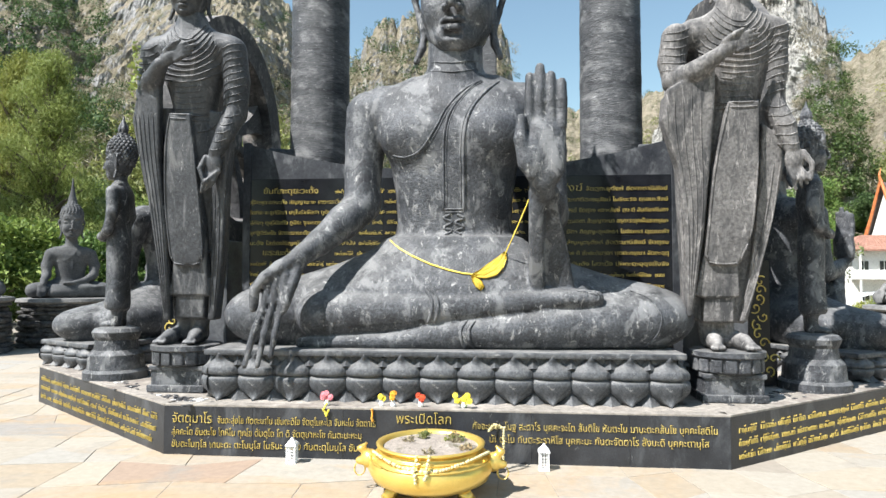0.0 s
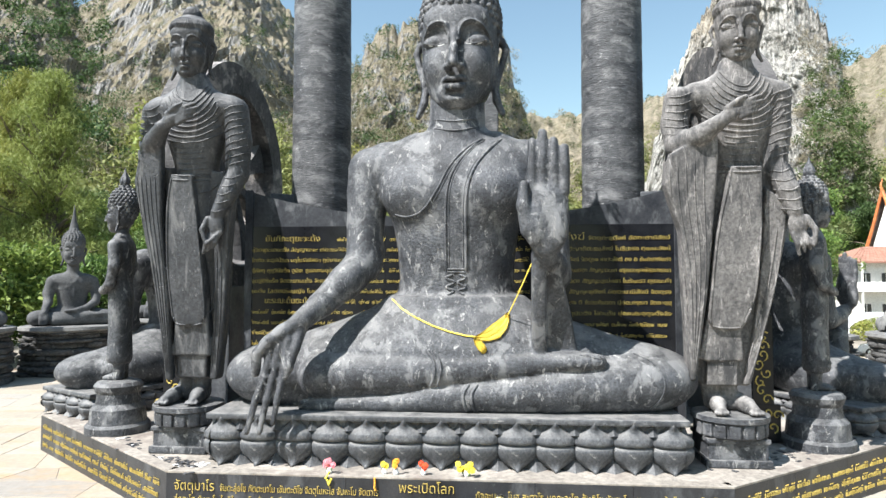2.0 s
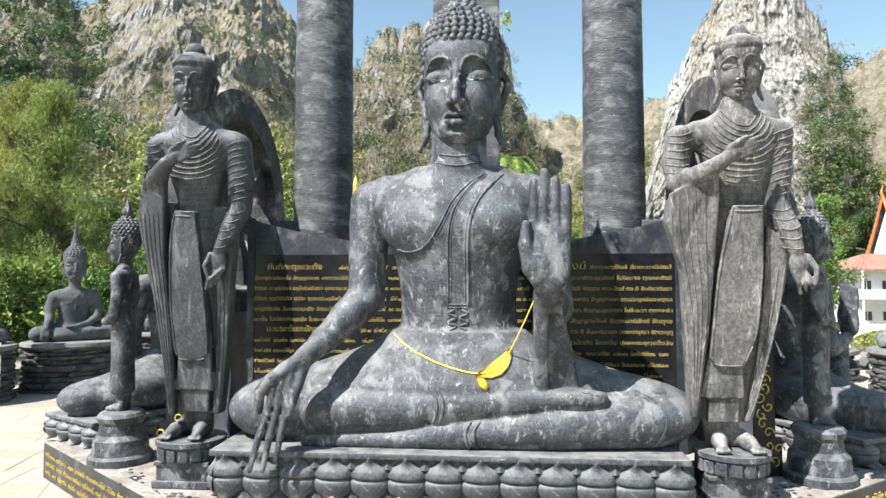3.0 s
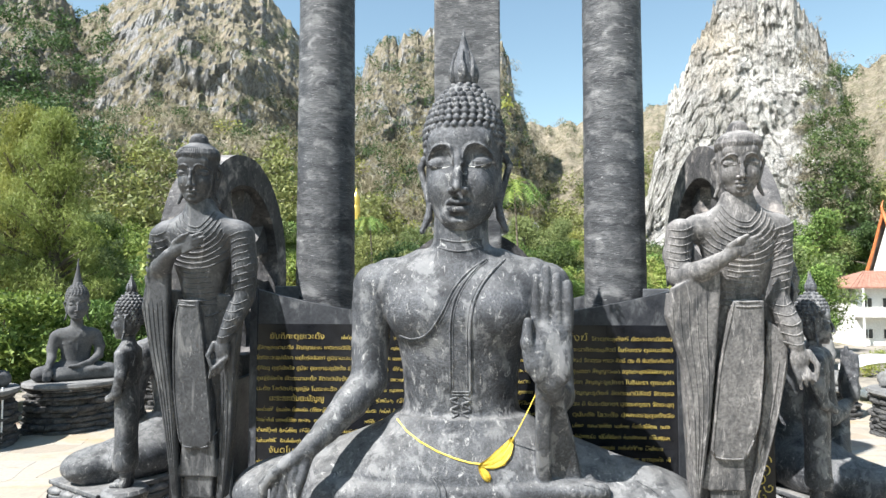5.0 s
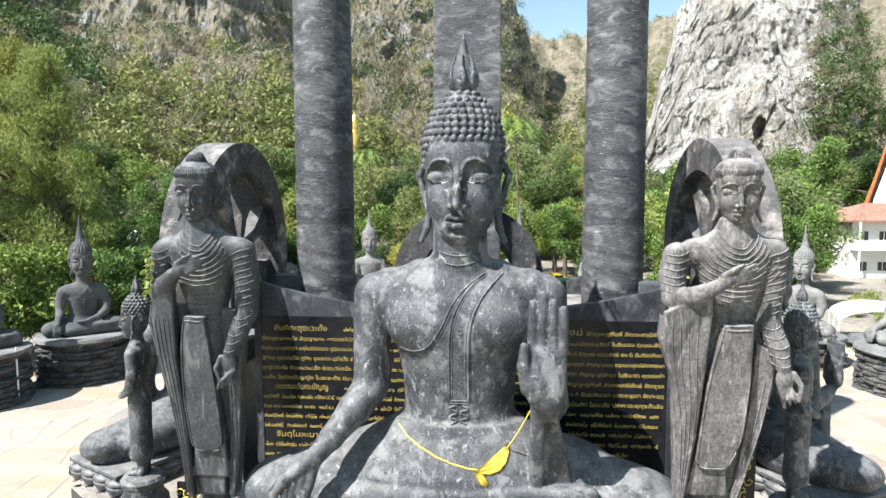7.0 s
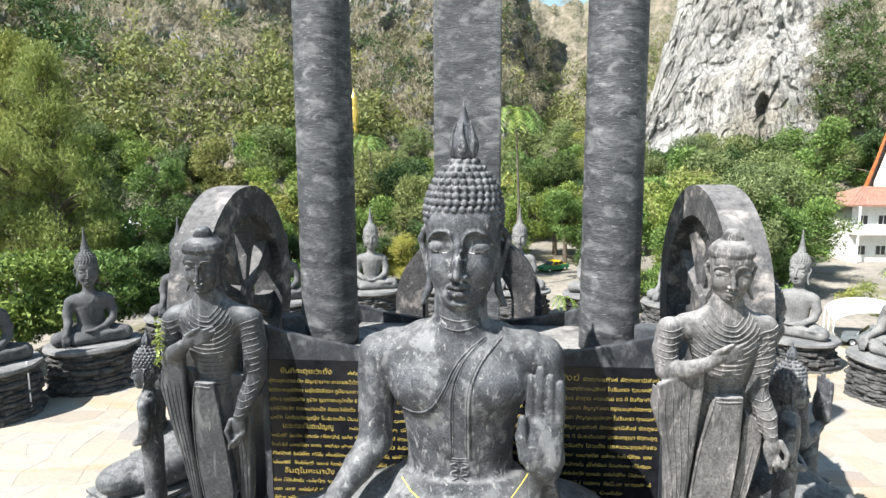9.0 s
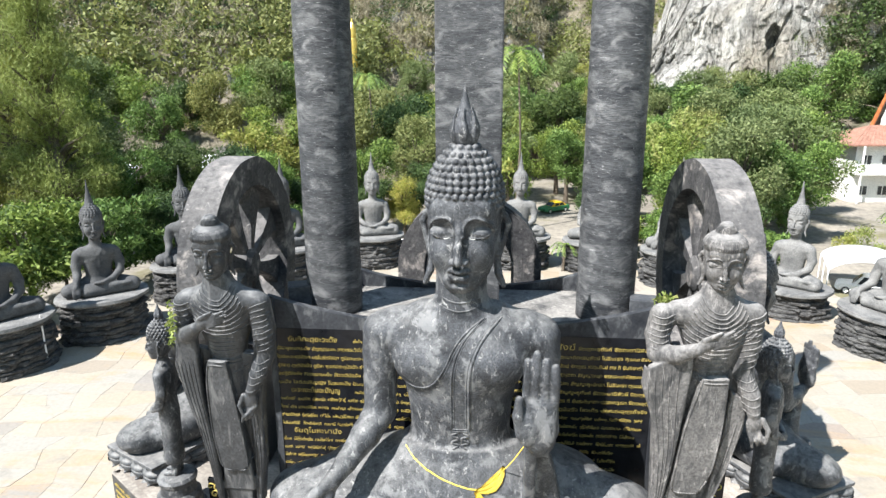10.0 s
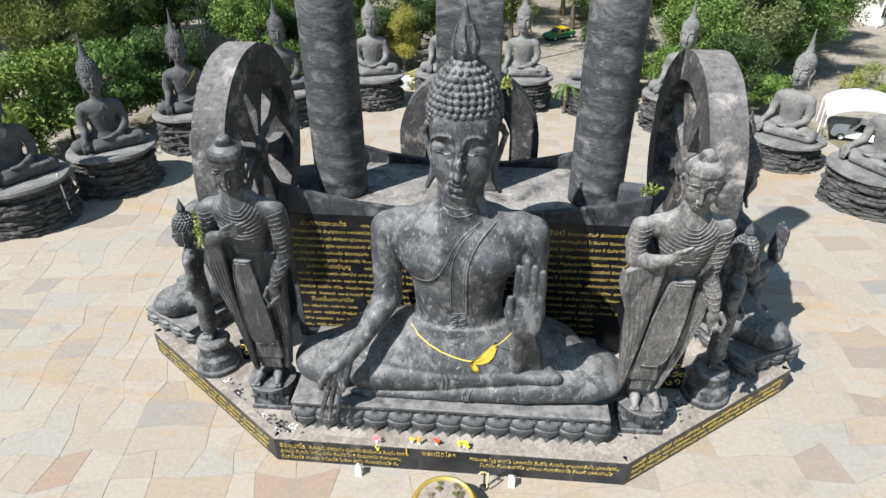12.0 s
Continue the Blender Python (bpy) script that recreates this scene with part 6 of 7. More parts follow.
def cloud_object(name, q, f, mat, parent=None):
    me = bpy.data.meshes.new(name)
    me.vertices.add(len(q))
    me.vertices.foreach_set("co", q.astype(np.float32).ravel())
    me.loops.add(f.size)
    me.loops.foreach_set("vertex_index", f.astype(np.int32).ravel())
    me.polygons.add(len(f))
    me.polygons.foreach_set("loop_start", np.arange(0, f.size, f.shape[1], dtype=np.int32))
    me.update(calc_edges=True)
    me.materials.append(mat)
    ob = new(name, me)
    ob.parent = parent
    return ob


def tree(seed, mat, height, spread, n, size, label, droop=0.0, tall=False):
    rng = np.random.default_rng(seed)
    rnd = random.Random(seed)
    ob = empty("tree", pose(0, 0, -0.06), label, "tree", "trees round the court")
    blobs = []
    bm = bmesh.new()
    th = height * (0.45 if not tall else 0.85)
    tube(bm, [(0, 0, 0), (0.1, 0.05, th * 0.5), (0.0, 0.15, th)], (0.035 * height, 0.026 * height, 0.012 * height), 8)
    k = 22 if not tall else 120
    for i in range(k):
        a = rnd.uniform(0, 2 * math.pi)
        if tall:
            z = height * (0.15 + 0.82 * i / (k - 1))
            rr = spread * (1.15 - z / height) * rnd.uniform(0.1, 1.0)
            br = (spread * rnd.uniform(0.14, 0.26), spread * rnd.uniform(0.14, 0.26), height * rnd.uniform(0.03, 0.07))
        else:
            z = height * rnd.uniform(0.32, 0.86)
            rr = spread * rnd.uniform(0.15, 0.78) * (1.15 - abs(z / height - 0.5))
            br = (spread * rnd.uniform(0.18, 0.40), spread * rnd.uniform(0.18, 0.40), height * rnd.uniform(0.07, 0.14))
        c = (rr * math.cos(a), rr * math.sin(a), z)
        blobs.append((c, br))
        base = (0.02, 0.08, min(th, z * 0.8))
        mid = ((c[0] + base[0]) * 0.45, (c[1] + base[1]) * 0.45, base[2] + (z - base[2]) * 0.6)
        tube(bm, [base, mid, c], (0.011 * height, 0.007 * height, 0.002 * height), 5)
    part("trunk", bm, BARK, ob)
    q, f = leaf_cloud(rng, blobs, n, size, droop, 0.2 if tall else 0.45)
    tagged(cloud_object("crown", q, f, mat, ob), kind="stuff")
    return ob


KINDS = [tree(1, LEAF, 12, 5.0, 12500, 0.165, "broad green tree with a full crown"),
         tree(2, LEAFDARK, 11, 4.6, 12000, 0.165, "dark green tree with a dense crown"),
         tree(3, LEAFOLIVE, 13, 5.2, 12500, 0.17, "dusty olive-green tree with a loose crown"),
         tree(4, LEAFYELLOW, 10, 4.2, 10000, 0.155, "yellow-green tree with a loose crown"),
         tree(5, LEAFFEATHER, 24, 6.5, 60000, 0.17, "tall feathery olive-green tree", 1.2, True),
         tree(6, LEAF, 5, 2.8, 8500, 0.125, "bushy bright green shrub")]
FIRST = [(-42, 66), (-30, 70), (-27, 86), (-6, 84), (-50, 50), (-36.5, 47)]
for ob, (x, y) in zip(KINDS, FIRST):
    ob.location = (x, y, -0.06)
TREES = [(4, -44, 58, 1.1, 0), (4, -52, 64, 1.2, 2), (5, -36.0, 42.5, 1.9, 1), (5, -33.0, 49, 1.7, 3), (1, -30.5, 54, 0.7, 2), (1, -31, 56, 0.75, 1), (5, -40, 38, 1.3, 5),
         (0, -25, 64, 0.95, 2), (0, -16, 72, 1.0, 3), (1, -8, 74, 0.8, 1), (3, -11, 70, 0.75, 2), (0, -3, 72, 0.85, 4), (0, 9.5, 92, 1.0, 1),
         (0, 1, 82, 0.95, 2), (1, 12, 70, 0.85, 3), (0, 14, 78, 1.0, 5), (0, 19, 64, 0.95, 4), (2, 24.5, 66, 1.1, 0), (0, 28, 68, 1.05, 1), (2, 27.5, 76, 1.1, 2), (0, 32, 71, 1.0, 2.5), (2, 35, 79, 1.2, 4.4), (0, 39, 86, 1.25, 1.2), (1, 36, 93, 1.3, 0.4), (2, 42, 99, 1.35, 5.1), (0, 46, 108, 1.4, 3.0), (2, 31, 84, 1.2, 2.2), (1, 50, 120, 1.5, 1.0), (0, 57, 122, 1.6, 2.0), (2, 40, 116, 1.4, 0.7), (0, 21, 74, 1.05, 5)]
TREES += [(5, -24, 62, 1.0, 1), (5, -20.5, 63.5, 1.1, 2), (5, -16.5, 65.5, 1.0, 4), (1, -23, 67, 0.7, 3), (1, -14.5, 68.5, 0.65, 5), (5, -2.0, 67.5, 0.9, 1), (5, 12.5, 64, 1.0, 3), (5, 16.5, 61.5, 1.1, 2), (1, 21.5, 59, 0.7, 1), (5, 24.5, 57, 0.9, 4)]
rnd = random.Random(11)
for i in range(120):
    d = 78 + 85 * rnd.random() ** 0.8
    a = radians(rnd.uniform(-44, 34))
    x, y = d * math.sin(a), d * math.cos(a)
    if (abs(x - 0.066 * y) < 3.5 and y < 87) or (abs(x + 0.199 * y) < 4.5 and y < 96) or (x > 0.40 * y and y < 125) or (3 < x < 16 and 78 < y < 92) or (-64 < x < -44 and 78 < y < 100):
        continue
    TREES.append((rnd.choice((0, 0, 0, 1, 1, 2, 2, 2, 3)), x, y, rnd.uniform(1.0, 1.55), rnd.uniform(0, 6.28)))
for k, x, y, s, r in TREES:
    z = -0.06 + max(0, (math.hypot(x, y) - 112) * 0.20)
    copy_thing(KINDS[k], pose(x, y, z, rz=math.degrees(r)) @ Matrix.Scale(s, 4))

# scrub on the slopes: leafy and bare clumps, one object of each kind
def scrub(name, src, mat, n, lo, hi, size, per, seed, label, twigs=False):
    rng = np.random.default_rng(seed)
    P = np.array([p for V in src for p in V])
    dist = np.hypot(P[:, 0], P[:, 1])
    elev_a = np.degrees(np.arctan2(P[:, 2] - 10, dist))
    ok = np.nonzero((elev_a > lo) & (elev_a < hi))[0]
    wgt = np.clip((hi - elev_a[ok]) / (hi - lo), 0.05, 1)
    idx = rng.choice(ok, n, p=wgt / wgt.sum())
    base = P[idx] + rng.normal(size=(n, 3)) * (1.5, 1.5, 0.2)
    s = size * rng.uniform(0.5, 1.4, (n, 1))
    d = rng.normal(size=(n, per, 3))
    d /= np.linalg.norm(d, axis=2)[..., None]
    c = base[:, None, :] + d * s[:, None] * np.array((1, 1, 0.9)) * rng.uniform(0.5, 1.05, (n, per, 1)) + np.array((0, 0, 0.7)) * s[:, None]
    u = rng.normal(size=(n, per, 3))
    u /= np.linalg.norm(u, axis=2)[..., None]
    w = np.cross(u, d + 0.5 * rng.normal(size=(n, per, 3)))
    w /= np.linalg.norm(w, axis=2)[..., None] + 1e-6
    if twigs:
        u = u * (0.9, 0.9, 0.7) + (0, 0, 0.45)
        k, slim_w = s[:, None] * 0.28, 0.17
    else:
        k, slim_w = s[:, None] * 0.15, 0.5
    q = np.stack([c - (u + slim_w * w) * k, c - (u - slim_w * w) * k, c + u * k], 2).reshape(-1, 3)
    f = np.arange(len(q)).reshape(-1, 3)
    return tagged(cloud_object(name, q, f, mat), label, "scrub", kind="stuff")


scrub("scrub", [VL, VC, VB], LEAFDRY, 6200, 5, 22, 2.2, 58, 21, "bare brown scrub on the slopes", True)
scrub("scrub", [VL, VB], LEAFOLIVE, 1900, 3, 12, 3.4, 90, 22, "dusty olive scrub low on the slopes")
scrub("scrub", [[p for p in VL if p[0] / p[1] < -0.66]], LEAFDARK, 700, 8, 25, 3.4, 110, 27, "dark green trees high on the slope")
scrub("scrub", [VL, VC, VB], LEAFDARK, 2000, 6, 25, 2.2, 70, 23, "dark green bushes among the rocks")
scrub("scrub", [VL, VB, VC], LEAFYELLOW, 420, 4, 15, 2.4, 80, 24, "yellow-green bushes on the slopes")
scrub("scrub", [[p for p in VR if p[0] / p[1] > 0.475]], LEAFDARK, 300, 4, 17, 1.8, 120, 25, "dark green bushes on the pale cliff")
scrub("scrub", [[p for p in VR if p[0] / p[1] > 0.455 or p[2] > 84]], LEAFDRY, 380, 4, 24, 1.4, 60, 26, "bare scrub on the pale cliff", True)

# ---------------------------------------------------------------- offerings before the platform
SAND = surface("ash_and_sand", (0.22, 0.19, 0.16), (0.32, 0.28, 0.245), 2, 18, 0.95, relief=0.7, distance=0.02, stain=(0.10, 0.09, 0.06), stain_scale=2.2, stain_at=(0.56, 0.66))
IVORY = surface("cream_flowers", (0.52, 0.43, 0.20), (0.70, 0.62, 0.36), 6, 30, 0.7)
WHITE = surface("white_painted_metal", (0.66, 0.66, 0.65), (0.78, 0.78, 0.77), 2, 20, 0.5, relief=0.05)
YELLOWCLOTH = surface("yellow_satin", (0.78, 0.55, 0.05), (0.88, 0.70, 0.15), 3, 30, 0.4, relief=0.1)
PINK = surface("pink_petals", (0.62, 0.16, 0.20), (0.78, 0.34, 0.36), 9, 40, 0.6)
YELLOWFLOWER = surface("yellow_petals", (0.74, 0.58, 0.03), (0.86, 0.74, 0.12), 9, 40, 0.6)
REDFLOWER = surface("red_petals", (0.55, 0.05, 0.03), (0.70, 0.14, 0.05), 9, 40, 0.6)
ORANGEFLOWER = surface("orange_petals", (0.75, 0.30, 0.03), (0.85, 0.42, 0.06), 9, 40, 0.6)
STEM = surface("green_stems", (0.05, 0.13, 0.02), (0.12, 0.24, 0.05), 9, 40, 0.6)
DARKMETAL = surface("dark_metal", (0.03, 0.03, 0.03), (0.07, 0.07, 0.07), 4, 30, 0.5, 0.6)

PX, PY = -1.27, 13.4


def incense_pot():
    ob = empty("incense_pot", pose(PX, PY, 0) @ Matrix.Diagonal((0.93, 0.93, 0.75, 1)), "big golden incense pot filled with sand", "pot")
    bm = bmesh.new()
    prof = [(0.55, 0.20), (0.95, 0.24), (1.28, 0.45), (1.38, 0.70), (1.33, 0.95), (1.18, 1.12), (1.07, 1.20), (1.10, 1.25), (1.20, 1.32), (1.21, 1.36), (1.15, 1.38), (1.08, 1.34), (1.05, 1.24)]
    n = 56
    rings = [[bm.verts.new((r * math.cos(2 * math.pi * k / n), r * math.sin(2 * math.pi * k / n), z)) for k in range(n)] for r, z in prof]
    for a, b in zip(rings, rings[1:]):
        for k in range(n):
            bm.faces.new((a[k], a[(k + 1) % n], b[(k + 1) % n], b[k]))
    bm.faces.new(rings[0][::-1])
    part("bowl", bm, GOLD, ob, smooth=True)
    for z, r, t in ((1.13, 1.185, 0.035), (0.98, 1.335, 0.022)):
        bm = bmesh.new()
        tube(bm, [(r * math.cos(a), r * math.sin(a), z) for a in np.linspace(0, 2 * math.pi, 57)], t, 8)
        part("band", bm, GOLD, ob, smooth=True)
    bm = bmesh.new()
    rows = []
    for i in range(8):
        r = 1.06 * i / 7
        rows.append([bm.verts.new((r * math.cos(2 * math.pi * k / 40), r * math.sin(2 * math.pi * k / 40), 1.26 + 0.06 * noise.noise((4 * r * math.cos(k * 0.157), 4 * r * math.sin(k * 0.157), 2)) * (i < 7))) for k in range(40)] if i else [bm.verts.new((0, 0, 1.28))])
    for k in range(40):
        bm.faces.new((rows[0][0], rows[1][k], rows[1][(k + 1) % 40]))
    for a, b in zip(rows[1:], rows[2:]):
        for k in range(40):
            bm.faces.new((a[k], b[k], b[(k + 1) % 40], a[(k + 1) % 40]))
    part("sand", bm, SAND, ob, "grey sand and burnt incense ash", smooth=True)
    for s in (-1, 1):
        bm = bmesh.new()
        c = Clay((-0.6, -0.6, -0.6), (0.6, 0.6, 0.6), 0.035)
        c.ell((0, 0, 0), (0.22, 0.2, 0.26), 0.05)
        c.chain([(0.05, 0, 0.12), (0.2, -0.05, 0.3), (0.1, 0, 0.42)], (0.12, 0.08, 0.04), 0.05)
        c.ell((0.2, 0, -0.05), (0.14, 0.12, 0.12), 0.05)
        v, f = c.skin()
        hnd = raw("handle", v, f, GOLD, ob)
        hnd.location = (s * 1.36, 0, 0.86)
        hnd.scale.x = s
        bm = bmesh.new()
        tube(bm, [(0.12 * math.cos(a), 0.03 * math.sin(a), 0.17 * math.sin(a)) for a in np.linspace(0, 2 * math.pi, 25)], 0.018, 6)
        ring = part("ring", bm, GOLD, hnd, smooth=True)
        ring.location = (0.24, 0, -0.28)
    for k in range(3):
        a = radians(90 + 120 * k)
        bm = bmesh.new()
        tube(bm, [(0.75 * math.cos(a), 0.75 * math.sin(a), 0.32), (0.92 * math.cos(a), 0.92 * math.sin(a), 0.15), (0.98 * math.cos(a), 0.98 * math.sin(a), 0.0)], (0.2, 0.15, 0.19), 12)
        part("foot", bm, GOLD, ob, smooth=True)


incense_pot()


def garland(pts, r, label, m=Matrix(), mat=None):
    bm = bmesh.new()
    P = [Vector(p) for p in pts]
    for a, b in zip(P, P[1:]):
        k = max(1, int((b - a).length / (1.5 * r)))
        for i in range(k):
            p = a.lerp(b, i / k)
            bmesh.ops.create_icosphere(bm, subdivisions=1, radius=r * random.uniform(0.85, 1.2), matrix=Matrix.Translation(p + Vector((random.uniform(-0.3, 0.3) * r, random.uniform(-0.3, 0.3) * r, 0))))
    ob = tagged(finish("garland", bm, mat or IVORY), label, "garland", "garlands")
    ob.matrix_world = m
    return ob


garland([(PX + 1.19 * math.cos(a), PY + 1.19 * math.sin(a), 0.84 - 0.08 * math.sin(3 * a)) for a in np.linspace(radians(200), radians(370), 30)], 0.034, "string of cream jasmine flowers round the golden pot")
garland([(PX - 0.15, PY - 1.14, 1.03), (PX - 0.18, PY - 1.27, 0.78), (PX - 0.12, PY - 1.32, 0.52)], 0.038, "hanging tassel of cream jasmine flowers on the pot")
garland([(PX + 0.10, PY - 1.14, 1.03), (PX + 0.06, PY - 1.27, 0.78), (PX + 0.02, PY - 1.32, 0.60)], 0.038, "hanging tassel of cream jasmine flowers on the pot")
for k in range(11):
    a, r = random.uniform(0, 6.28), random.uniform(0.55, 0.84)
    q, f = leaf_cloud(np.random.default_rng(60 + k), [((0, 0, 0.03), (0.13, 0.11, 0.05)), ((0.05, 0.02, 0.06), (0.07, 0.07, 0.05))], 90, 0.035)
    ob = tagged(cloud_object("withered_bunch", q, f, LEAFDRY if k % 3 else LEAFOLIVE), "withered brown bunch of flowers in the sand", "offering", "withered offerings")
    ob.location = (PX + r * math.cos(a), PY + r * math.sin(a), 0.955)


def lantern(x, y):
    ob = empty("lantern", pose(x, y, 0), "small white lattice lantern before the black wall", "lantern", "lanterns")
    bm = bmesh.new()
    box(bm, (0, 0, 0.025), (0.25, 0.25, 0.05), bevel=0.01)
    part("base", bm, WHITE, ob)
    for sx in (-1, 1):
        for sy in (-1, 1):
            bm = bmesh.new()
            box(bm, (sx * 0.10, sy * 0.10, 0.24), (0.03, 0.03, 0.38))
            part("post", bm, WHITE, ob)
    for k in range(4):
        bm = bmesh.new()
        for i in range(-1, 2):
            box(bm, (i * 0.06, -0.098, 0.24), (0.012, 0.008, 0.36))
        for i in range(5):
            box(bm, (0, -0.1, 0.1 + 0.07 * i), (0.18, 0.008, 0.012))
        p = part("lattice", bm, WHITE, ob)
        p.rotation_euler.z = math.pi / 2 * k
    bm = bmesh.new()
    lathe(bm, [(0.19, 0.42), (0.17, 0.46), (0.05, 0.56), (0.03, 0.60)], 4)
    bmesh.ops.rotate(bm, verts=bm.verts, matrix=Matrix.Rotation(math.pi / 4, 3, "Z"))
    part("roof", bm, WHITE, ob)


lantern(-4.78, 15.1)
lantern(1.17, 15.1)


def posy(x, y, z, mat, n, spread, label, vase=False):
    ob = empty("flower_bunch", pose(x, y, z), label, "flowers", "flower offerings")
    for i in range(n):
        dx, dy, dz = random.uniform(-spread, spread), random.uniform(-spread, spread) * 0.6, random.uniform(0.12, 0.36)
        bm = bmesh.new()
        tube(bm, [(dx * 0.2, dy * 0.2, 0), (dx, dy, dz)], 0.008, 5)
        part("stem", bm, STEM, ob)
        bm = bmesh.new()
        for k in range(9):
            a = 2 * math.pi * k / 9
            box(bm, (dx + 0.045 * math.cos(a), dy - 0.01 + 0.02 * math.sin(a), dz + 0.045 * math.sin(a)), (0.045, 0.03, 0.045), a)
        bmesh.ops.create_icosphere(bm, subdivisions=1, radius=0.03, matrix=Matrix.Translation((dx, dy - 0.02, dz)))
        part("blossom", bm, mat, ob)
    bm = bmesh.new()
    lathe(bm, [(0.05, 0), (0.07, 0.05), (0.05, 0.12), (0.06, 0.14)], 12)
    part("vase", bm, WHITE, ob)
    return ob


FT = FLOOR
posy(-4.1, 15.68, FT, PINK, 5, 0.12, "pink blossoms and a yellow garland on the platform edge")
posy(-2.74, 15.75, FT, YELLOWFLOWER, 2, 0.04, "small vase with one yellow bloom")
posy(-2.45, 15.72, FT, ORANGEFLOWER, 3, 0.12, "saucer of orange and white blossoms")
posy(-1.77, 15.75, FT, REDFLOWER, 3, 0.06, "small vase of red blossoms")
posy(-0.72, 15.72, FT, YELLOWFLOWER, 8, 0.2, "full bunch of yellow chrysanthemums")
garland([(-4.1, 15.6, 1.30), (-4.12, 15.46, 1.2), (-4.05, 15.44, 1.05), (-3.98, 15.46, 1.22)], 0.03, "small yellow marigold garland over the wall's edge", mat=YELLOWFLOWER)
garland([(-2.92, 15.45, 1.22), (-2.92, 15.44, 1.02), (-2.88, 15.44, 0.9)], 0.03, "small orange garland hanging on the black wall", mat=ORANGEFLOWER)

stand = empty("garland_stand", pose(0.12, 14.9, 0), "dark metal stand hung with cream garlands", "stand")
bm = bmesh.new()
lathe(bm, [(0.17, 0), (0.17, 0.04), (0.04, 0.07), (0.035, 0.95), (0.06, 1.0), (0.05, 1.05)], 16)
part("post", bm, DARKMETAL, stand)
bm = bmesh.new()
tube(bm, [(-0.14, 0, 0.95), (-0.1, 0, 1.08), (0, 0, 1.12), (0.1, 0, 1.08), (0.14, 0, 0.95)], 0.02, 6)
part("hook", bm, DARKMETAL, stand)
garland([(0.0, 14.78, 1.02), (0.25, 14.76, 1.02), (0.24, 14.74, 0.6), (0.22, 14.74, 0.2)], 0.036, "long cream jasmine garland on the stand")
garland([(0.0, 14.78, 1.02), (-0.08, 14.76, 0.95), (0.02, 14.75, 1.08), (0.2, 14.76, 1.06)], 0.036, "cream jasmine garland on the stand")

# sash: cord round the waist and a knotted yellow cloth on the lap
skin_tree = BVHTree.FromPolygons([tuple(v.co) for v in great.vertices], [tuple(p.vertices) for p in great.polygons])


def on_lap(x, z, lift=0.03):
    """The point of the seated figure's front skin at x, z, in the world."""
    hit = skin_tree.ray_cast(Vector((x - BX, -8.0, z)), Vector((0, 1, 0)))[0]
    return Vector((x, (hit.y if hit else -1.0) + BY - lift, z))


cord = empty("waist_cord", pose(0, 0, 0), "yellow cord with a bright yellow cloth on the lap", "sash")
bm = bmesh.new()
line = [(-2.92, 5.46), (-2.6, 5.22), (-2.2, 5.0), (-1.7, 4.78), (-1.2, 4.62), (-0.8, 4.53), (-0.5, 4.50)]
tube(bm, [on_lap(x, z) for x, z in line], 0.022, 8)
tube(bm, [on_lap(0.30, 5.02, 0.06), Vector((0.52, 17.0, 5.5)), Vector((0.74, 16.75, 6.0)), Vector((0.93, 16.55, 6.45))], 0.016, 8)
part("cord", bm, YELLOWCLOTH, cord)


def cloth(name, spine, widths, folds):
    bm = bmesh.new()
    rows = []
    for i, ((x, z), w) in enumerate(zip(spine, widths)):
        x1, z1 = spine[min(i + 1, len(spine) - 1)]
        x0, z0 = spine[max(i - 1, 0)]
        d = Vector((x1 - x0, z1 - z0)).normalized()
        rows.append([bm.verts.new(on_lap(x - d.y * w * v, z + d.x * w * v, 0.05 + 0.035 * math.sin(folds * v + 0.7 * i))) for v in np.linspace(-1, 1, 9)])
    for a, b in zip(rows, rows[1:]):
        for j in range(8):
            bm.faces.new((a[j], b[j], b[j + 1], a[j + 1]))
    bmesh.ops.solidify(bm, geom=bm.faces[:], thickness=0.02)
    part(name, bm, YELLOWCLOTH, cord, smooth=True)


cloth("cloth", [(-0.55, 4.50), (-0.40, 4.50), (-0.22, 4.54), (-0.02, 4.64), (0.15, 4.80), (0.27, 4.98), (0.33, 5.12)], (0.03, 0.10, 0.16, 0.20, 0.17, 0.10, 0.03), 8)
cloth("cloth_tail", [(-0.56, 4.48), (-0.48, 4.36), (-0.38, 4.24), (-0.28, 4.12)], (0.04, 0.09, 0.11, 0.07), 5)


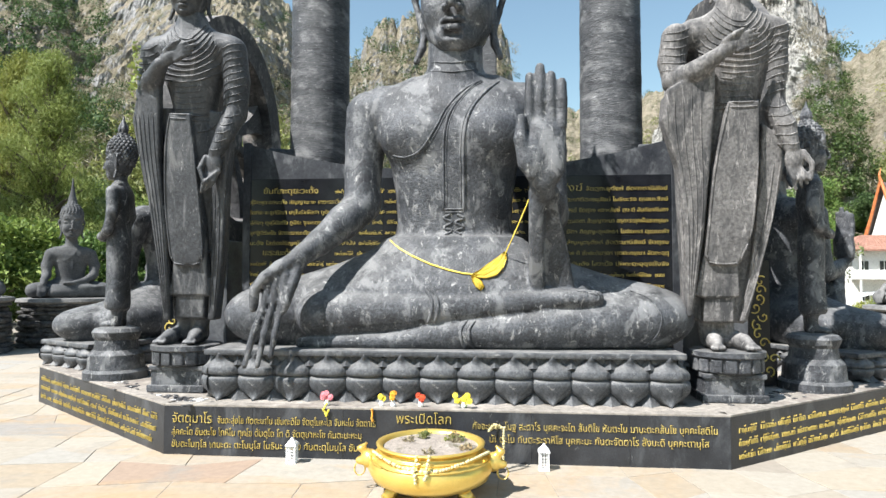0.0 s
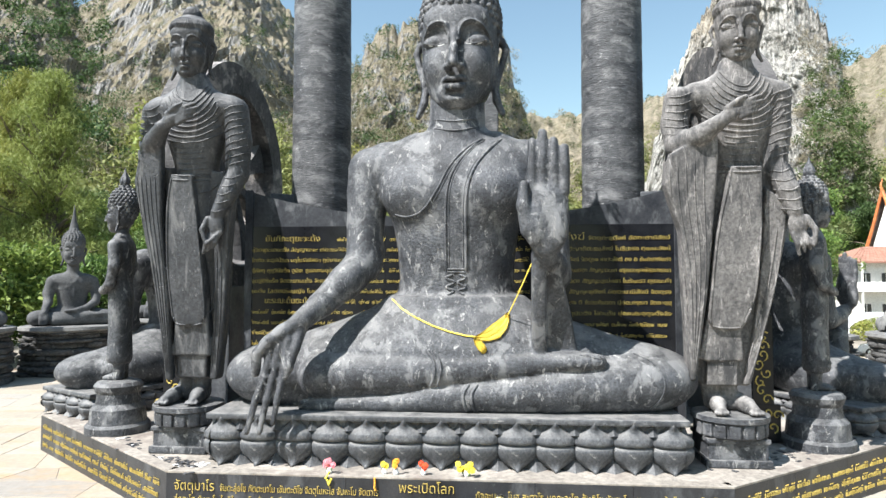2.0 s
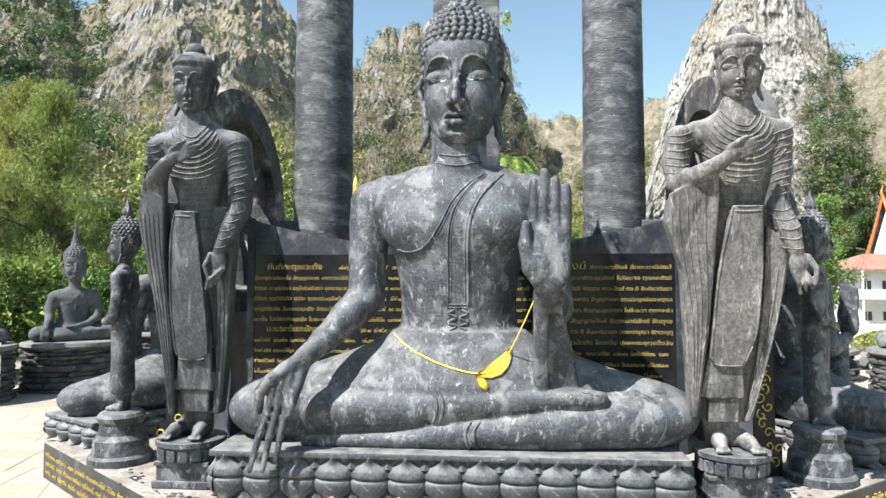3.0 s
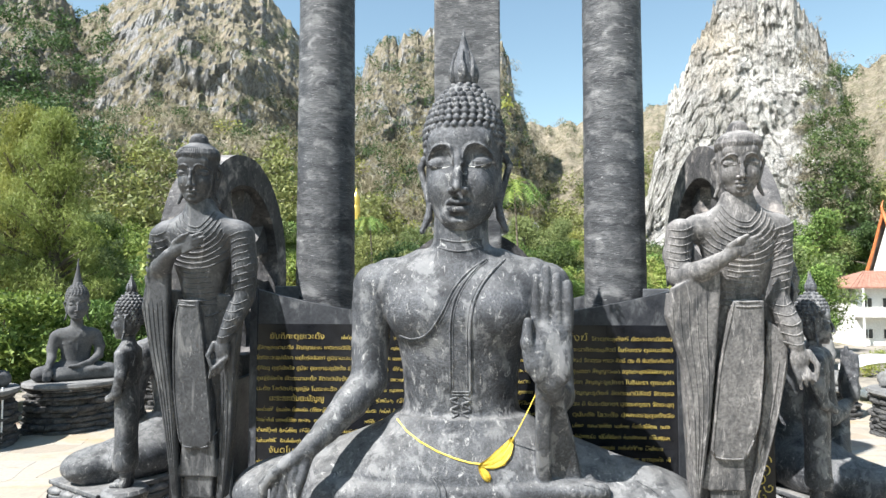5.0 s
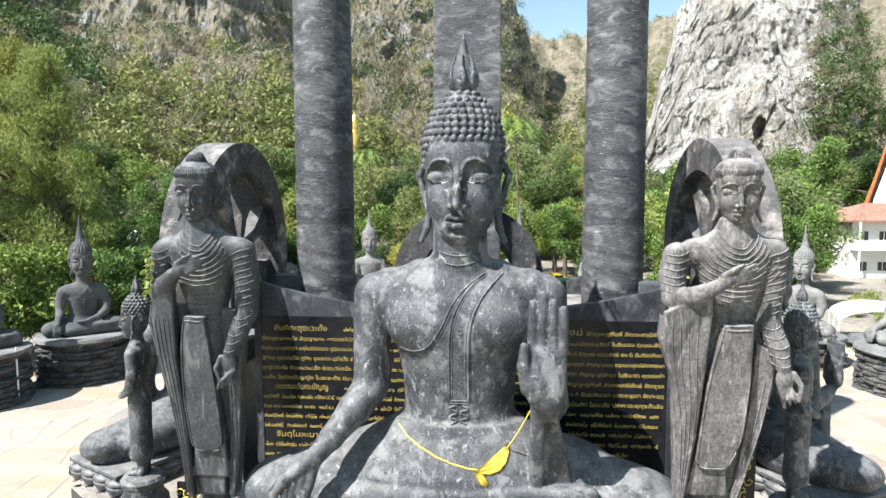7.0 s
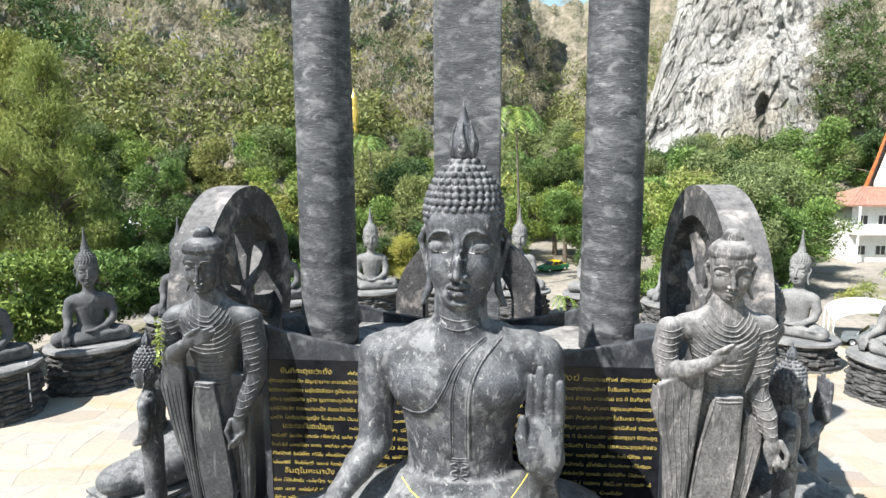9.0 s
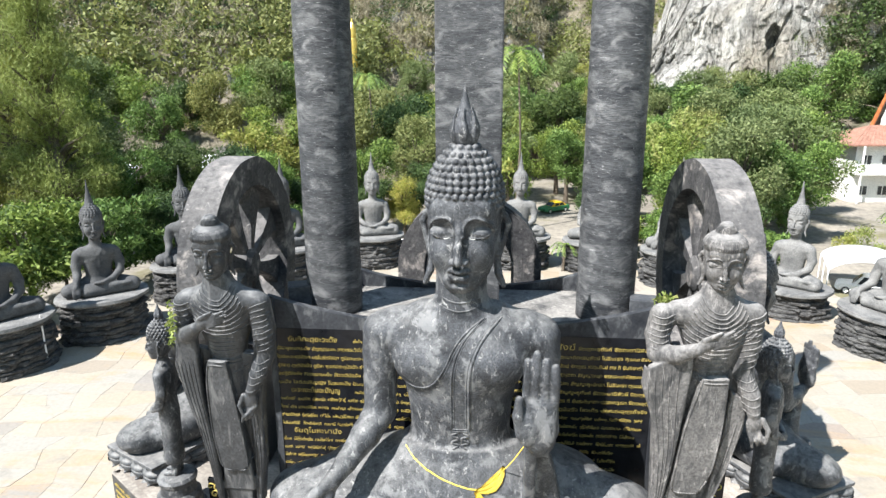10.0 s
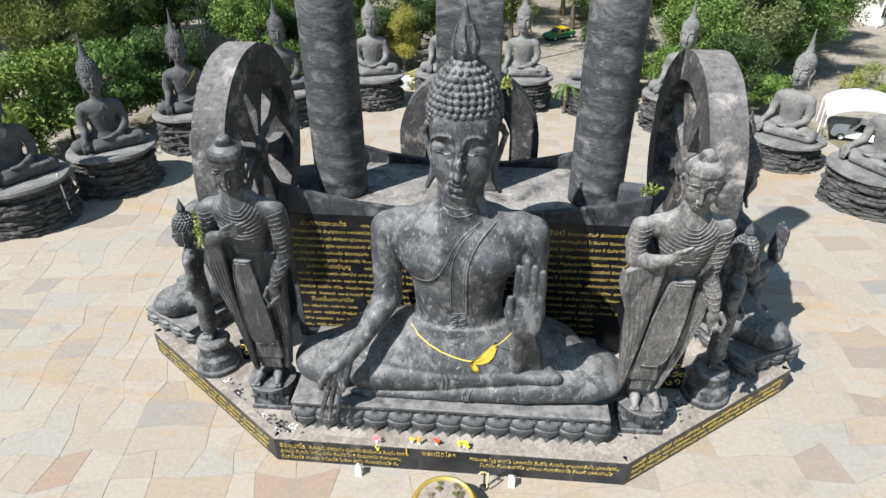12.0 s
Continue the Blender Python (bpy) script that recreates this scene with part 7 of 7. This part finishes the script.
# black plaques with gilt scrolls beside the standing figures
def plaque(x, y, rz):
    ob = empty("gilt_plaque", pose(x, y, FLOOR, rz=rz), "black stone stand with gilt scrolls beside the figure", "plaque", "gilt plaques")
    bm = bmesh.new()
    box(bm, (0, 0, 0.55), (1.05, 0.12, 1.1), bevel=0.01)
    part("foot_panel", bm, GRANITE, ob)
    bm = bmesh.new()
    box(bm, (0.05, 0.0, 2.4), (0.6, 0.10, 2.6), bevel=0.01)
    part("upright", bm, GRANITE, ob)
    rnd2 = random.Random(int(x * 10))
    for k in range(9):
        cx, cz = 0.05 + rnd2.uniform(-0.16, 0.16), 1.25 + 0.26 * k
        bm = bmesh.new()
        tube(bm, [(cx + 0.16 * (1 - t) * math.cos(7 * t + k), -0.075, cz + 0.18 * (1 - t) * math.sin(7 * t + k)) for t in np.linspace(0, 0.9, 16)], 0.022, 5)
        part("scroll", bm, GOLDTEXT, ob)
    for k in range(7):
        cx, cz = -0.42 + 0.14 * k, 0.35 + rnd2.uniform(0, 0.55)
        bm = bmesh.new()
        tube(bm, [(cx + 0.17 * (1 - t) * math.cos(7 * t + k), -0.085, cz + 0.17 * (1 - t) * math.sin(7 * t + k)) for t in np.linspace(0, 0.9, 16)], 0.024, 5)
        part("scroll", bm, GOLDTEXT, ob)


plaque(7.75, 19.7, 0)
plaque(-10.5, 19.9, 0)

# bits of broken mosaic at the platform's edge
rnd = random.Random(3)
TILE_D = surface("dark_tile", (0.03, 0.032, 0.036), (0.09, 0.09, 0.095), 5, 30, 0.4)
TILE_L = surface("pale_tile", (0.5, 0.5, 0.5), (0.68, 0.68, 0.68), 5, 30, 0.4)
mosaic = empty("mosaic", pose(0, 0, 0), "broken dark and pale tile pieces left on the platform", "tiles", kind="structure")
spots = [(-10.6, 17.8, -0.63, 26, 1.1), (-8.1, 16.15, -0.63, 60, 0.9), (7.6, 18.2, 0.63, 26, 1.4), (6.2, 16.9, 0.63, 8, 0.8), (10.6, 20.2, 0.63, 12, 1.3)]
for cx, cy, ang, n, spread in spots:
    for k in range(n):
        t = rnd.gauss(0, spread * 0.55)
        q = rnd.gauss(0, 0.22)
        bm = bmesh.new()
        box(bm, (0, 0, 0), (rnd.uniform(0.08, 0.2), rnd.uniform(0.06, 0.11), 0.02))
        p = part("tile", bm, TILE_D if rnd.random() < 0.82 else TILE_L, mosaic)
        p.matrix_basis = pose(cx + t * math.cos(ang) - q * math.sin(ang), cy + t * math.sin(ang) + q * math.cos(ang), FLOOR - 0.012, rz=math.degrees(ang) + rnd.choice((0, 0, 90, rnd.uniform(-20, 20))))

# cement blocks by the columns
for x, y, s, rz in ((-8.0, 23.4, 1.1, 20), (5.6, 23.0, 1.0, -12)):
    bm = bmesh.new()
    box(bm, (0, 0, s * 0.55), (s, s * 0.8, s * 1.1), bevel=0.05)
    ob = tagged(finish("cement_block", bm, COPING), "grey cement block beside the round column", "block", "cement blocks")
    ob.matrix_world = pose(x, y, TER, rz=rz)


def leafy(name, label, centre, n, size, r, mat, seed, category="plant"):
    q, f = leaf_cloud(np.random.default_rng(seed), [((0, 0, 0), r), ((r[0] * 0.3, 0, r[2] * 0.7), tuple(0.6 * v for v in r))], n, size)
    ob = tagged(cloud_object(name, q, f, mat), label, category)
    ob.location = centre
    return ob


leafy("climbing_plant", "small green weed growing on the figure's arm", (-9.75, 16.4, 9.9), 60, 0.10, (0.14, 0.14, 0.7), LEAFYELLOW, 31)
leafy("climbing_plant", "small green weed growing on the figure's ear", (0.25, 18.4, 14.6), 40, 0.09, (0.18, 0.12, 0.25), LEAFYELLOW, 32)
leafy("climbing_plant", "green weed at the foot of the wheel", (6.2, 22.4, 9.2), 70, 0.13, (0.4, 0.3, 0.25), LEAFYELLOW, 33)

# ---------------------------------------------------------------- beyond the court
PLASTER = surface("white_plaster", (0.62, 0.61, 0.58), (0.76, 0.75, 0.72), 0.5, 6, 0.85, relief=0.1)
ROOFTILE = surface("red_brown_roof", (0.22, 0.11, 0.08), (0.34, 0.19, 0.14), 1.5, 9, 0.8, relief=0.5)
GREYTILE = surface("weathered_grey_tiles", (0.16, 0.13, 0.12), (0.28, 0.24, 0.22), 1.5, 9, 0.8, relief=0.4)
ORANGETILE = surface("orange_tiles", (0.45, 0.13, 0.05), (0.60, 0.22, 0.08), 1.5, 9, 0.6, relief=0.4)
GLASSDARK = surface("dark_window_glass", (0.015, 0.018, 0.02), (0.03, 0.034, 0.038), 3, 20, 0.12, spec=0.6)
TENT = surface("white_canvas", (0.70, 0.71, 0.73), (0.82, 0.83, 0.84), 1, 8, 0.7, relief=0.05)
ORANGEPAINT = surface("orange_paint", (0.62, 0.16, 0.03), (0.78, 0.28, 0.06), 2, 12, 0.5)
CARYELLOW = surface("yellow_car_paint", (0.75, 0.48, 0.02), (0.80, 0.54, 0.03), 2, 30, 0.3, spec=0.6, relief=0.02)
CARGREEN = surface("green_car_paint", (0.02, 0.20, 0.08), (0.03, 0.25, 0.10), 2, 30, 0.3, spec=0.6, relief=0.02)
CARWHITE = surface("white_car_paint", (0.70, 0.71, 0.72), (0.78, 0.79, 0.80), 2, 30, 0.3, spec=0.6, relief=0.02)
RUBBER = surface("rubber", (0.02, 0.02, 0.02), (0.04, 0.04, 0.04), 5, 30, 0.8)


def house(m):
    ob = empty("house", m, "two-storey white house with a red-brown hip roof and a balcony", "house")
    W, D, H = 15.0, 9.0, 8.5
    bm = bmesh.new()
    box(bm, (W / 2, D / 2, H / 2 - 0.05), (W, D, H))
    part("wall", bm, PLASTER, ob)
    bm = bmesh.new()
    o = 1.4
    v = [bm.verts.new(p) for p in ((-o, -o, H), (W + o, -o, H), (W + o, D + o, H), (-o, D + o, H), (4, D / 2, H + 2.4), (W - 4, D / 2, H + 2.4),
                                   (-o, -o, H - 0.22), (W + o, -o, H - 0.22), (W + o, D + o, H - 0.22), (-o, D + o, H - 0.22))]
    for f in ((0, 1, 5, 4), (1, 2, 5), (2, 3, 4, 5), (3, 0, 4), (6, 7, 1, 0), (7, 8, 2, 1), (8, 9, 3, 2), (9, 6, 0, 3), (9, 8, 7, 6)):
        bm.faces.new([v[i] for i in f])
    roof = part("roof", bm, ROOFTILE, ob)
    for k in range(26):
        t = k / 25
        bm = bmesh.new()
        x = -o + (W + 2 * o) * t
        top = 4 + (W - 8) * t
        tube(bm, [(x, -o, H + 0.03), (top, D / 2, H + 2.43)], 0.05, 5)
        part("rib", bm, ROOFTILE, roof)
    bm = bmesh.new()
    box(bm, (W / 2, -0.9, 4.3), (W + 0.6, 1.9, 0.28))
    bal = part("balcony", bm, PLASTER, ob)
    bm = bmesh.new()
    box(bm, (W / 2, -1.78, 5.35), (W + 0.6, 0.10, 0.10))
    part("rail", bm, PLASTER, bal)
    bm = bmesh.new()
    box(bm, (W / 2, -1.76, 4.85), (W + 0.5, 0.05, 0.75))
    part("parapet", bm, PLASTER, bal)
    for k in range(4):
        bm = bmesh.new()
        box(bm, (0.1 + k * (W - 0.2) / 3, -1.7, H / 2 - 0.1), (0.22, 0.22, H - 0.2))
        part("post", bm, PLASTER, ob)
    for z in (1.7, 6.2):
        for k in range(5):
            x = 1.6 + 2.9 * k
            bm = bmesh.new()
            box(bm, (x, -0.03, z), (1.5, 0.1, 1.5), bevel=0.02)
            w = part("window", bm, PLASTER, ob)
            for sx in (-0.36, 0.36):
                bm = bmesh.new()
                box(bm, (x + sx, -0.09, z), (0.58, 0.03, 1.3))
                part("pane", bm, GLASSDARK, w)


house(pose(51.6, 97.0, 0, rz=3))


def temple(m):
    ob = empty("temple", m, "steep-roofed temple gable with orange-red tiles", "temple")
    W, D, H, Z = 7.0, 14.0, 11.0, 21.0
    bm = bmesh.new()
    v = [bm.verts.new(p) for p in ((0, 0, 0), (W, 0, 0), (W, 0, H), (W / 2, 0, Z - 1), (0, 0, H), (0, D, 0), (W, D, 0), (W, D, H), (W / 2, D, Z - 1), (0, D, H))]
    for f in ((0, 1, 2, 3, 4), (9, 8, 7, 6, 5), (0, 4, 9, 5), (1, 6, 7, 2), (4, 3, 8, 9), (2, 7, 8, 3)):
        bm.faces.new([v[i] for i in f])
    part("wall", bm, PLASTER, ob)
    for s in (-1, 1):
        bm = bmesh.new()
        x0, x1 = W / 2, W / 2 + s * (W / 2 + 0.9)
        v = [bm.verts.new(p) for p in ((x0, -0.8, Z), (x1, -0.8, H - 1.6), (x1, D + 0.8, H - 1.6), (x0, D + 0.8, Z))]
        bm.faces.new(v)
        bmesh.ops.solidify(bm, geom=bm.faces[:], thickness=0.3)
        part("roof", bm, GREYTILE, ob)
        bm = bmesh.new()
        tube(bm, [(x0, -0.9, Z + 0.3), ((x0 + x1) / 2, -0.95, (Z + H - 1.6) / 2 - 0.2), (x1, -0.9, H - 1.4)], (0.25, 0.25, 0.35), 6)
        part("bargeboard", bm, ORANGETILE, ob)
    bm = bmesh.new()
    tube(bm, [(W / 2, -0.9, Z), (W / 2, -1.2, Z + 1.2), (W / 2, -0.8, Z + 2.4)], (0.28, 0.18, 0.04), 6)
    part("finial", bm, ORANGETILE, ob)


temple(pose(66.2, 118.5, 0, rz=-76))

awning = empty("awning", pose(30.6, 53.2, 0, rz=-20), "white vaulted canvas awning on thin posts over a parked car", "awning")
bm = bmesh.new()
rows = []
for k in range(17):
    a = math.pi * (0.06 + 0.88 * k / 16)
    rows.append([bm.verts.new((-3.0 * math.cos(a), y, 2.0 + 1.25 * math.sin(a))) for y in np.linspace(-3.2, 3.2, 8)])
for a, b in zip(rows, rows[1:]):
    for j in range(7):
        bm.faces.new((a[j], a[j + 1], b[j + 1], b[j]))
bmesh.ops.solidify(bm, geom=bm.faces[:], thickness=0.05)
part("canopy", bm, TENT, awning, smooth=True)
for sx in (-1, 1):
    for y in (-3.0, 0.0, 3.0):
        bm = bmesh.new()
        tube(bm, [(sx * 2.95, y, -0.05), (sx * 2.95, y, 2.22)], 0.05, 8)
        part("post", bm, WHITE, awning)


def car(name, m, label, upper, lower, suv):
    ob = empty(name, m, label, "car", "parked cars")
    L, W, H = 4.5, 1.78, (1.72 if suv else 1.46)
    bm = bmesh.new()
    prof = [(0.0, 0.45), (0.05, 0.75), (0.35, 0.86), (1.25, 0.94), (3.7, 0.98), (4.35, 0.92), (4.5, 0.7), (4.48, 0.42), (4.2, 0.28), (0.25, 0.28)]
    for y0 in (1,):
        a = [bm.verts.new((x, -W / 2, z)) for x, z in prof]
        b = [bm.verts.new((x, W / 2, z)) for x, z in prof]
        bm.faces.new(a)
        bm.faces.new(b[::-1])
        for i in range(len(prof)):
            bm.faces.new((a[i], b[i], b[(i + 1) % len(prof)], a[(i + 1) % len(prof)]))
    bmesh.ops.recalc_face_normals(bm, faces=bm.faces)
    bmesh.ops.bevel(bm, geom=[e for e in bm.edges if e.calc_face_angle(0) > 0.9], offset=0.08, segments=3, affect="EDGES")
    part("body", bm, lower, ob)
    roof = [(1.2, 0.90), (1.95, H - 0.06), (2.3, H), (3.6 if suv else 3.1, H), (4.25 if suv else 3.9, 0.94)]
    bm = bmesh.new()
    a = [bm.verts.new((x, -W / 2 + 0.06 + 0.22 * (z - 0.9), z)) for x, z in roof]
    b = [bm.verts.new((x, W / 2 - 0.06 - 0.22 * (z - 0.9), z)) for x, z in roof]
    bm.faces.new(a)
    bm.faces.new(b[::-1])
    for i in range(len(roof)):
        bm.faces.new((a[i], b[i], b[(i + 1) % len(roof)], a[(i + 1) % len(roof)]))
    bmesh.ops.recalc_face_normals(bm, faces=bm.faces)
    cab = part("cabin", bm, upper, ob)
    for s in (-1, 1):
        for x0, x1, t0, t1 in ((1.62, 2.5, 2.02, 2.5), (2.58, 3.5, 2.58, 3.25)):
            bm = bmesh.new()
            y = lambda z: s * (W / 2 - 0.045 - 0.22 * (z - 0.9))
            v = [bm.verts.new(p) for p in ((x0, y(0.98), 0.98), (x1, y(0.98), 0.98), (t1, y(H - 0.12), H - 0.12), (t0, y(H - 0.12), H - 0.12))]
            bm.faces.new(v)
            part("side_window", bm, GLASSDARK, cab)
    for pts in (((1.27, 0.98), (1.90, H - 0.1)), ((roof[4][0] - 0.05, 1.0), (roof[3][0] + 0.08, H - 0.08))):
        bm = bmesh.new()
        (xa, za), (xb, zb) = pts
        off = -0.03 if xa < 2 else 0.03
        v = [bm.verts.new(p) for p in ((xa + off, -0.72, za + 0.02), (xa + off, 0.72, za + 0.02), (xb + off, 0.6, zb + 0.02), (xb + off, -0.6, zb + 0.02))]
        bm.faces.new(v)
        part("windscreen", bm, GLASSDARK, cab)
    for x in (0.85, 3.65):
        for s in (-1, 1):
            bm = bmesh.new()
            lathe(bm, [(0.20, -0.1), (0.31, -0.1), (0.33, -0.06), (0.33, 0.06), (0.31, 0.1), (0.20, 0.1)], 20)
            bmesh.ops.rotate(bm, verts=bm.verts, matrix=Matrix.Rotation(radians(90), 3, "X"))
            wh = part("tyre", bm, RUBBER, ob)
            wh.location = (x, s * (W / 2 - 0.09), 0.33)
            bm = bmesh.new()
            lathe(bm, [(0.05, -0.112), (0.19, -0.105), (0.19, 0.105), (0.05, 0.112)], 14)
            bmesh.ops.rotate(bm, verts=bm.verts, matrix=Matrix.Rotation(radians(90), 3, "X"))
            part("rim", bm, WHITE, wh)


car("taxi", pose(5.6, 85.2, -0.06, rz=38), "yellow and green sedan parked under the trees", CARYELLOW, CARGREEN, False)
car("suv", pose(28.6, 53.6, -0.06, rz=-30), "white car parked under the awning", CARWHITE, CARWHITE, True)

shed = empty("shed", pose(-44.5, 79.0, 0, rz=22), "open shed with a white metal roof on posts", "shed")
for k, (zz, yy) in enumerate(((4.2, 0), (6.6, 6.5))):
    bm = bmesh.new()
    box(bm, (0, yy, zz), (12, 7, 0.15), m=Matrix.Rotation(radians(9), 4, "X"))
    part("roof", bm, TENT, shed)
for x in (-5.5, -2, 2, 5.5):
    for y in (-3, 3, 9):
        bm = bmesh.new()
        tube(bm, [(x, y, -0.06), (x, y, 4.2 if y < 5 else 6.4)], 0.09, 6)
        part("post", bm, WHITE, shed)

booth = empty("booth", pose(-50.5, 77.5, 0, rz=30), "orange booth with white bands and a yellow canopy", "booth")
bm = bmesh.new()
box(bm, (0, 0, 1.6), (6, 3, 3.2), bevel=0.05)
part("body", bm, ORANGEPAINT, booth)
for z in (1.0, 1.8, 2.6):
    bm = bmesh.new()
    box(bm, (-0.8, -1.53, z), (3.6, 0.06, 0.25))
    part("band", bm, WHITE, booth)
bm = bmesh.new()
tube(bm, [(-2.2, 0, 3.2), (-1.8, 0, 3.9), (-1.0, 0, 4.1), (0, 0, 3.6)], (0.6, 0.8, 0.7, 0.3), 10)
part("canopy", bm, YELLOWFLOWER, booth)


def palm(m, h, label, fronds=16, length=2.6):
    ob = empty("palm", m, label, "palm tree", "palms")
    bm = bmesh.new()
    tube(bm, [(0, 0, -0.05), (0.08 * h * 0.3, 0, h * 0.5), (0.02, 0, h)], (0.16, 0.12, 0.10), 10)
    part("trunk", bm, BARK, ob)
    for k in range(fronds):
        a = 2 * math.pi * k / fronds + random.uniform(-0.2, 0.2)
        lift = random.uniform(-0.15, 1.25)
        bm = bmesh.new()
        pts = [Vector((length * t * math.cos(a), length * t * math.sin(a), h + length * (lift * t - (0.55 + max(lift, 0) * 0.95) * t * t))) for t in np.linspace(0, 1, 9)]
        side = Vector((-math.sin(a), math.cos(a), 0))
        for p, q in zip(pts[1:], pts[2:]):
            for s in (-1, 1):
                wdt = 0.45 * length * 0.35
                for tt in (0.0, 0.5):
                    b0 = p.lerp(q, tt)
                    tip = b0 + s * side * wdt + (q - p) * 0.7 - Vector((0, 0, 0.12 * length * 0.35))
                    bm.faces.new([bm.verts.new(c) for c in (b0, b0 + (q - p) * 0.38, tip)])
        tube(bm, pts, [0.03 * (1 - 0.85 * i / 8) for i in range(9)], 4)
        part("frond", bm, LEAF, ob)
    return ob


palm(pose(1.7, 74.0, 0), 20.6, "tall slender coconut palm with drooping fronds", 22, 4.0)
palm(pose(-18.9, 90.0, 0), 18.3, "coconut palm with drooping fronds", 18, 3.2)
palm(pose(6.0, 57.2, 0), 2.6, "small bright palm with a pale thin trunk", 12, 1.5)
palm(pose(40.5, 66.5, 0), 4.2, "garden palm beside the road", 12, 1.8)
palm(pose(44.0, 68.0, 0), 3.4, "garden palm beside the road", 12, 1.6)
leafy("shrub", "yellow-green ornamental shrub behind the court", (-8.6, 63.5, 0.9), 420, 0.24, (1.2, 1.1, 1.0), LEAFYELLOW, 41, "shrub")
for x, y, r, sd in ((37.0, 63.0, 1.0, 42), (39.5, 61.5, 0.9, 43), (35.5, 66.0, 1.2, 44), (42.5, 62.5, 1.1, 45), (38.0, 68.0, 1.5, 46)):
    leafy("shrub", "clipped green shrub in the bed beside the road", (x, y, r * 0.7), 700, 0.15, (r, r, r * 0.8), LEAF if sd % 2 else LEAFYELLOW, sd, "shrub")

# golden shrine pillar on the slope, and a white mast by the court
bm = bmesh.new()
lathe(bm, [(0.95, 0), (0.95, 27.0), (0.8, 27.5), (0.85, 28.0), (0.8, 29.6), (0.5, 30.4), (0.3, 30.8), (0.05, 31.8)], 20)
gp = tagged(finish("golden_pillar", bm, GOLD), "golden round pillar rising above the trees", "pillar")
gp.location = (-34.0, 146.0, 0)
mast = empty("mast", pose(-28.2, 33.6, 0), "thin white metal mast beside the round pedestal", "mast")
bm = bmesh.new()
tube(bm, [(0, 0, -0.02), (0, 0, 3.4)], 0.05, 8)
part("pole", bm, WHITE, mast)
bm = bmesh.new()
lathe(bm, [(0.3, -0.02), (0.3, 0.08), (0.06, 0.12)], 14)
part("base", bm, COPING, mast)
mast2 = empty("mast", pose(7.2, 53.6, 0), "thin white mast on a round cement foot", "mast")
bm = bmesh.new()
tube(bm, [(0, 0, -0.02), (0, 0, 4.6)], 0.045, 8)
part("pole", bm, WHITE, mast2)
bm = bmesh.new()
lathe(bm, [(0.35, -0.02), (0.33, 0.15), (0.06, 0.2)], 14)
part("base", bm, COPING, mast2)
bm = bmesh.new()
box(bm, (0, 0, 0.6), (2.6, 1.5, 1.2), bevel=0.2)
tank = tagged(finish("water_tank", bm, TENT), "white rectangular tank behind the court", "tank")
tank.matrix_world = pose(-9.6, 63.8, -0.05, rz=10)

# ---------------------------------------------------------------- flagstones of the court
GX, GY, CELL = 62, 60, 1.45
rng = np.random.default_rng(5)
oy = -16.0
jit = rng.uniform(-0.23, 0.23, (GX + 1, GY + 1, 2)) * CELL
skew = radians(14)


def court_point(i, j):
    x, y = (i - GX / 2) * CELL + jit[i, j, 0], j * CELL + jit[i, j, 1]
    return Vector((CX + x * math.cos(skew) - (y - 40) * math.sin(skew) * 0.6, oy + y + x * math.sin(skew) * 0.6))


def shrink(poly, g):
    c = sum(poly, Vector((0, 0))) / len(poly)
    return [p + (c - p).normalized() * g for p in poly]


def slab_geometry(poly, top):
    lo, hi = shrink(poly, 0.010), shrink(poly, 0.022)
    n = len(poly)
    v = [(p.x, p.y, -0.07) for p in lo] + [(p.x, p.y, top - 0.006) for p in lo] + [(p.x, p.y, top) for p in hi]
    f = [tuple(range(2 * n, 3 * n))]
    for r in (0, 1):
        for k in range(n):
            f.append((r * n + k, r * n + (k + 1) % n, (r + 1) * n + (k + 1) % n, (r + 1) * n + k))
    return v, f


def in_court(p):
    return (p - Vector((CX, 28.0))).length < 37.5 and not (p.x < -34 and p.y > 36)


paving = empty("paving", pose(0, 0, 0), "cream and pink flagstones of the court, worn and stained", "paving", kind="structure")
bm = bmesh.new()
lathe(bm, [(37.0, -0.055), (37.0, -0.010)], 96, (CX, 28.0, 0))
part("mortar", bm, TERRACE, paving, "pale mortar bed between the stones")
polys = []
used = set()
for i in range(GX):
    for j in range(GY):
        if (i, j) in used:
            continue
        w = 1
        if rng.random() < 0.3 and i + 1 < GX and (i + 1, j) not in used:
            w = 2
        for k in range(w):
            used.add((i + k, j))
        low = [court_point(i + k, j) for k in range(w + 1)]
        high = [court_point(i + k, j + 1) for k in range(w, -1, -1)]
        polys.append(low + high)
core_plan = [Vector(p) for p in inset(PLAT, 0.6)]


def inside(p, poly):
    c = False
    for a, b in zip(poly, poly[1:] + poly[:1]):
        if (a.y > p.y) != (b.y > p.y) and p.x < (b.x - a.x) * (p.y - a.y) / (b.y - a.y) + a.x:
            c = not c
    return c


near, far = [], []
for poly in polys:
    c = sum(poly, Vector((0, 0))) / len(poly)
    if not in_court(c) or all(inside(p, core_plan) for p in poly):
        continue
    (near if 6.5 < c.y < 24 and -24 < c.x < 21 else far).append(poly)
near.sort(key=lambda q: (sum(q, Vector((0, 0))) / len(q) - Vector((CX, 15))).length)
far += near[300:]
for poly in near[:300]:
    v, f = slab_geometry(poly, float(rng.uniform(-0.004, 0.010)))
    raw("flagstone", v, f, FLAG, paving, smooth=False)
V, F = [], []
for poly in far:
    v, f = slab_geometry(poly, float(rng.uniform(-0.004, 0.010)))
    F += [tuple(i + len(V) for i in q) for q in f]
    V += v
tagged(raw("flagstones", V, F, FLAG, paving, smooth=False), kind="stuff")
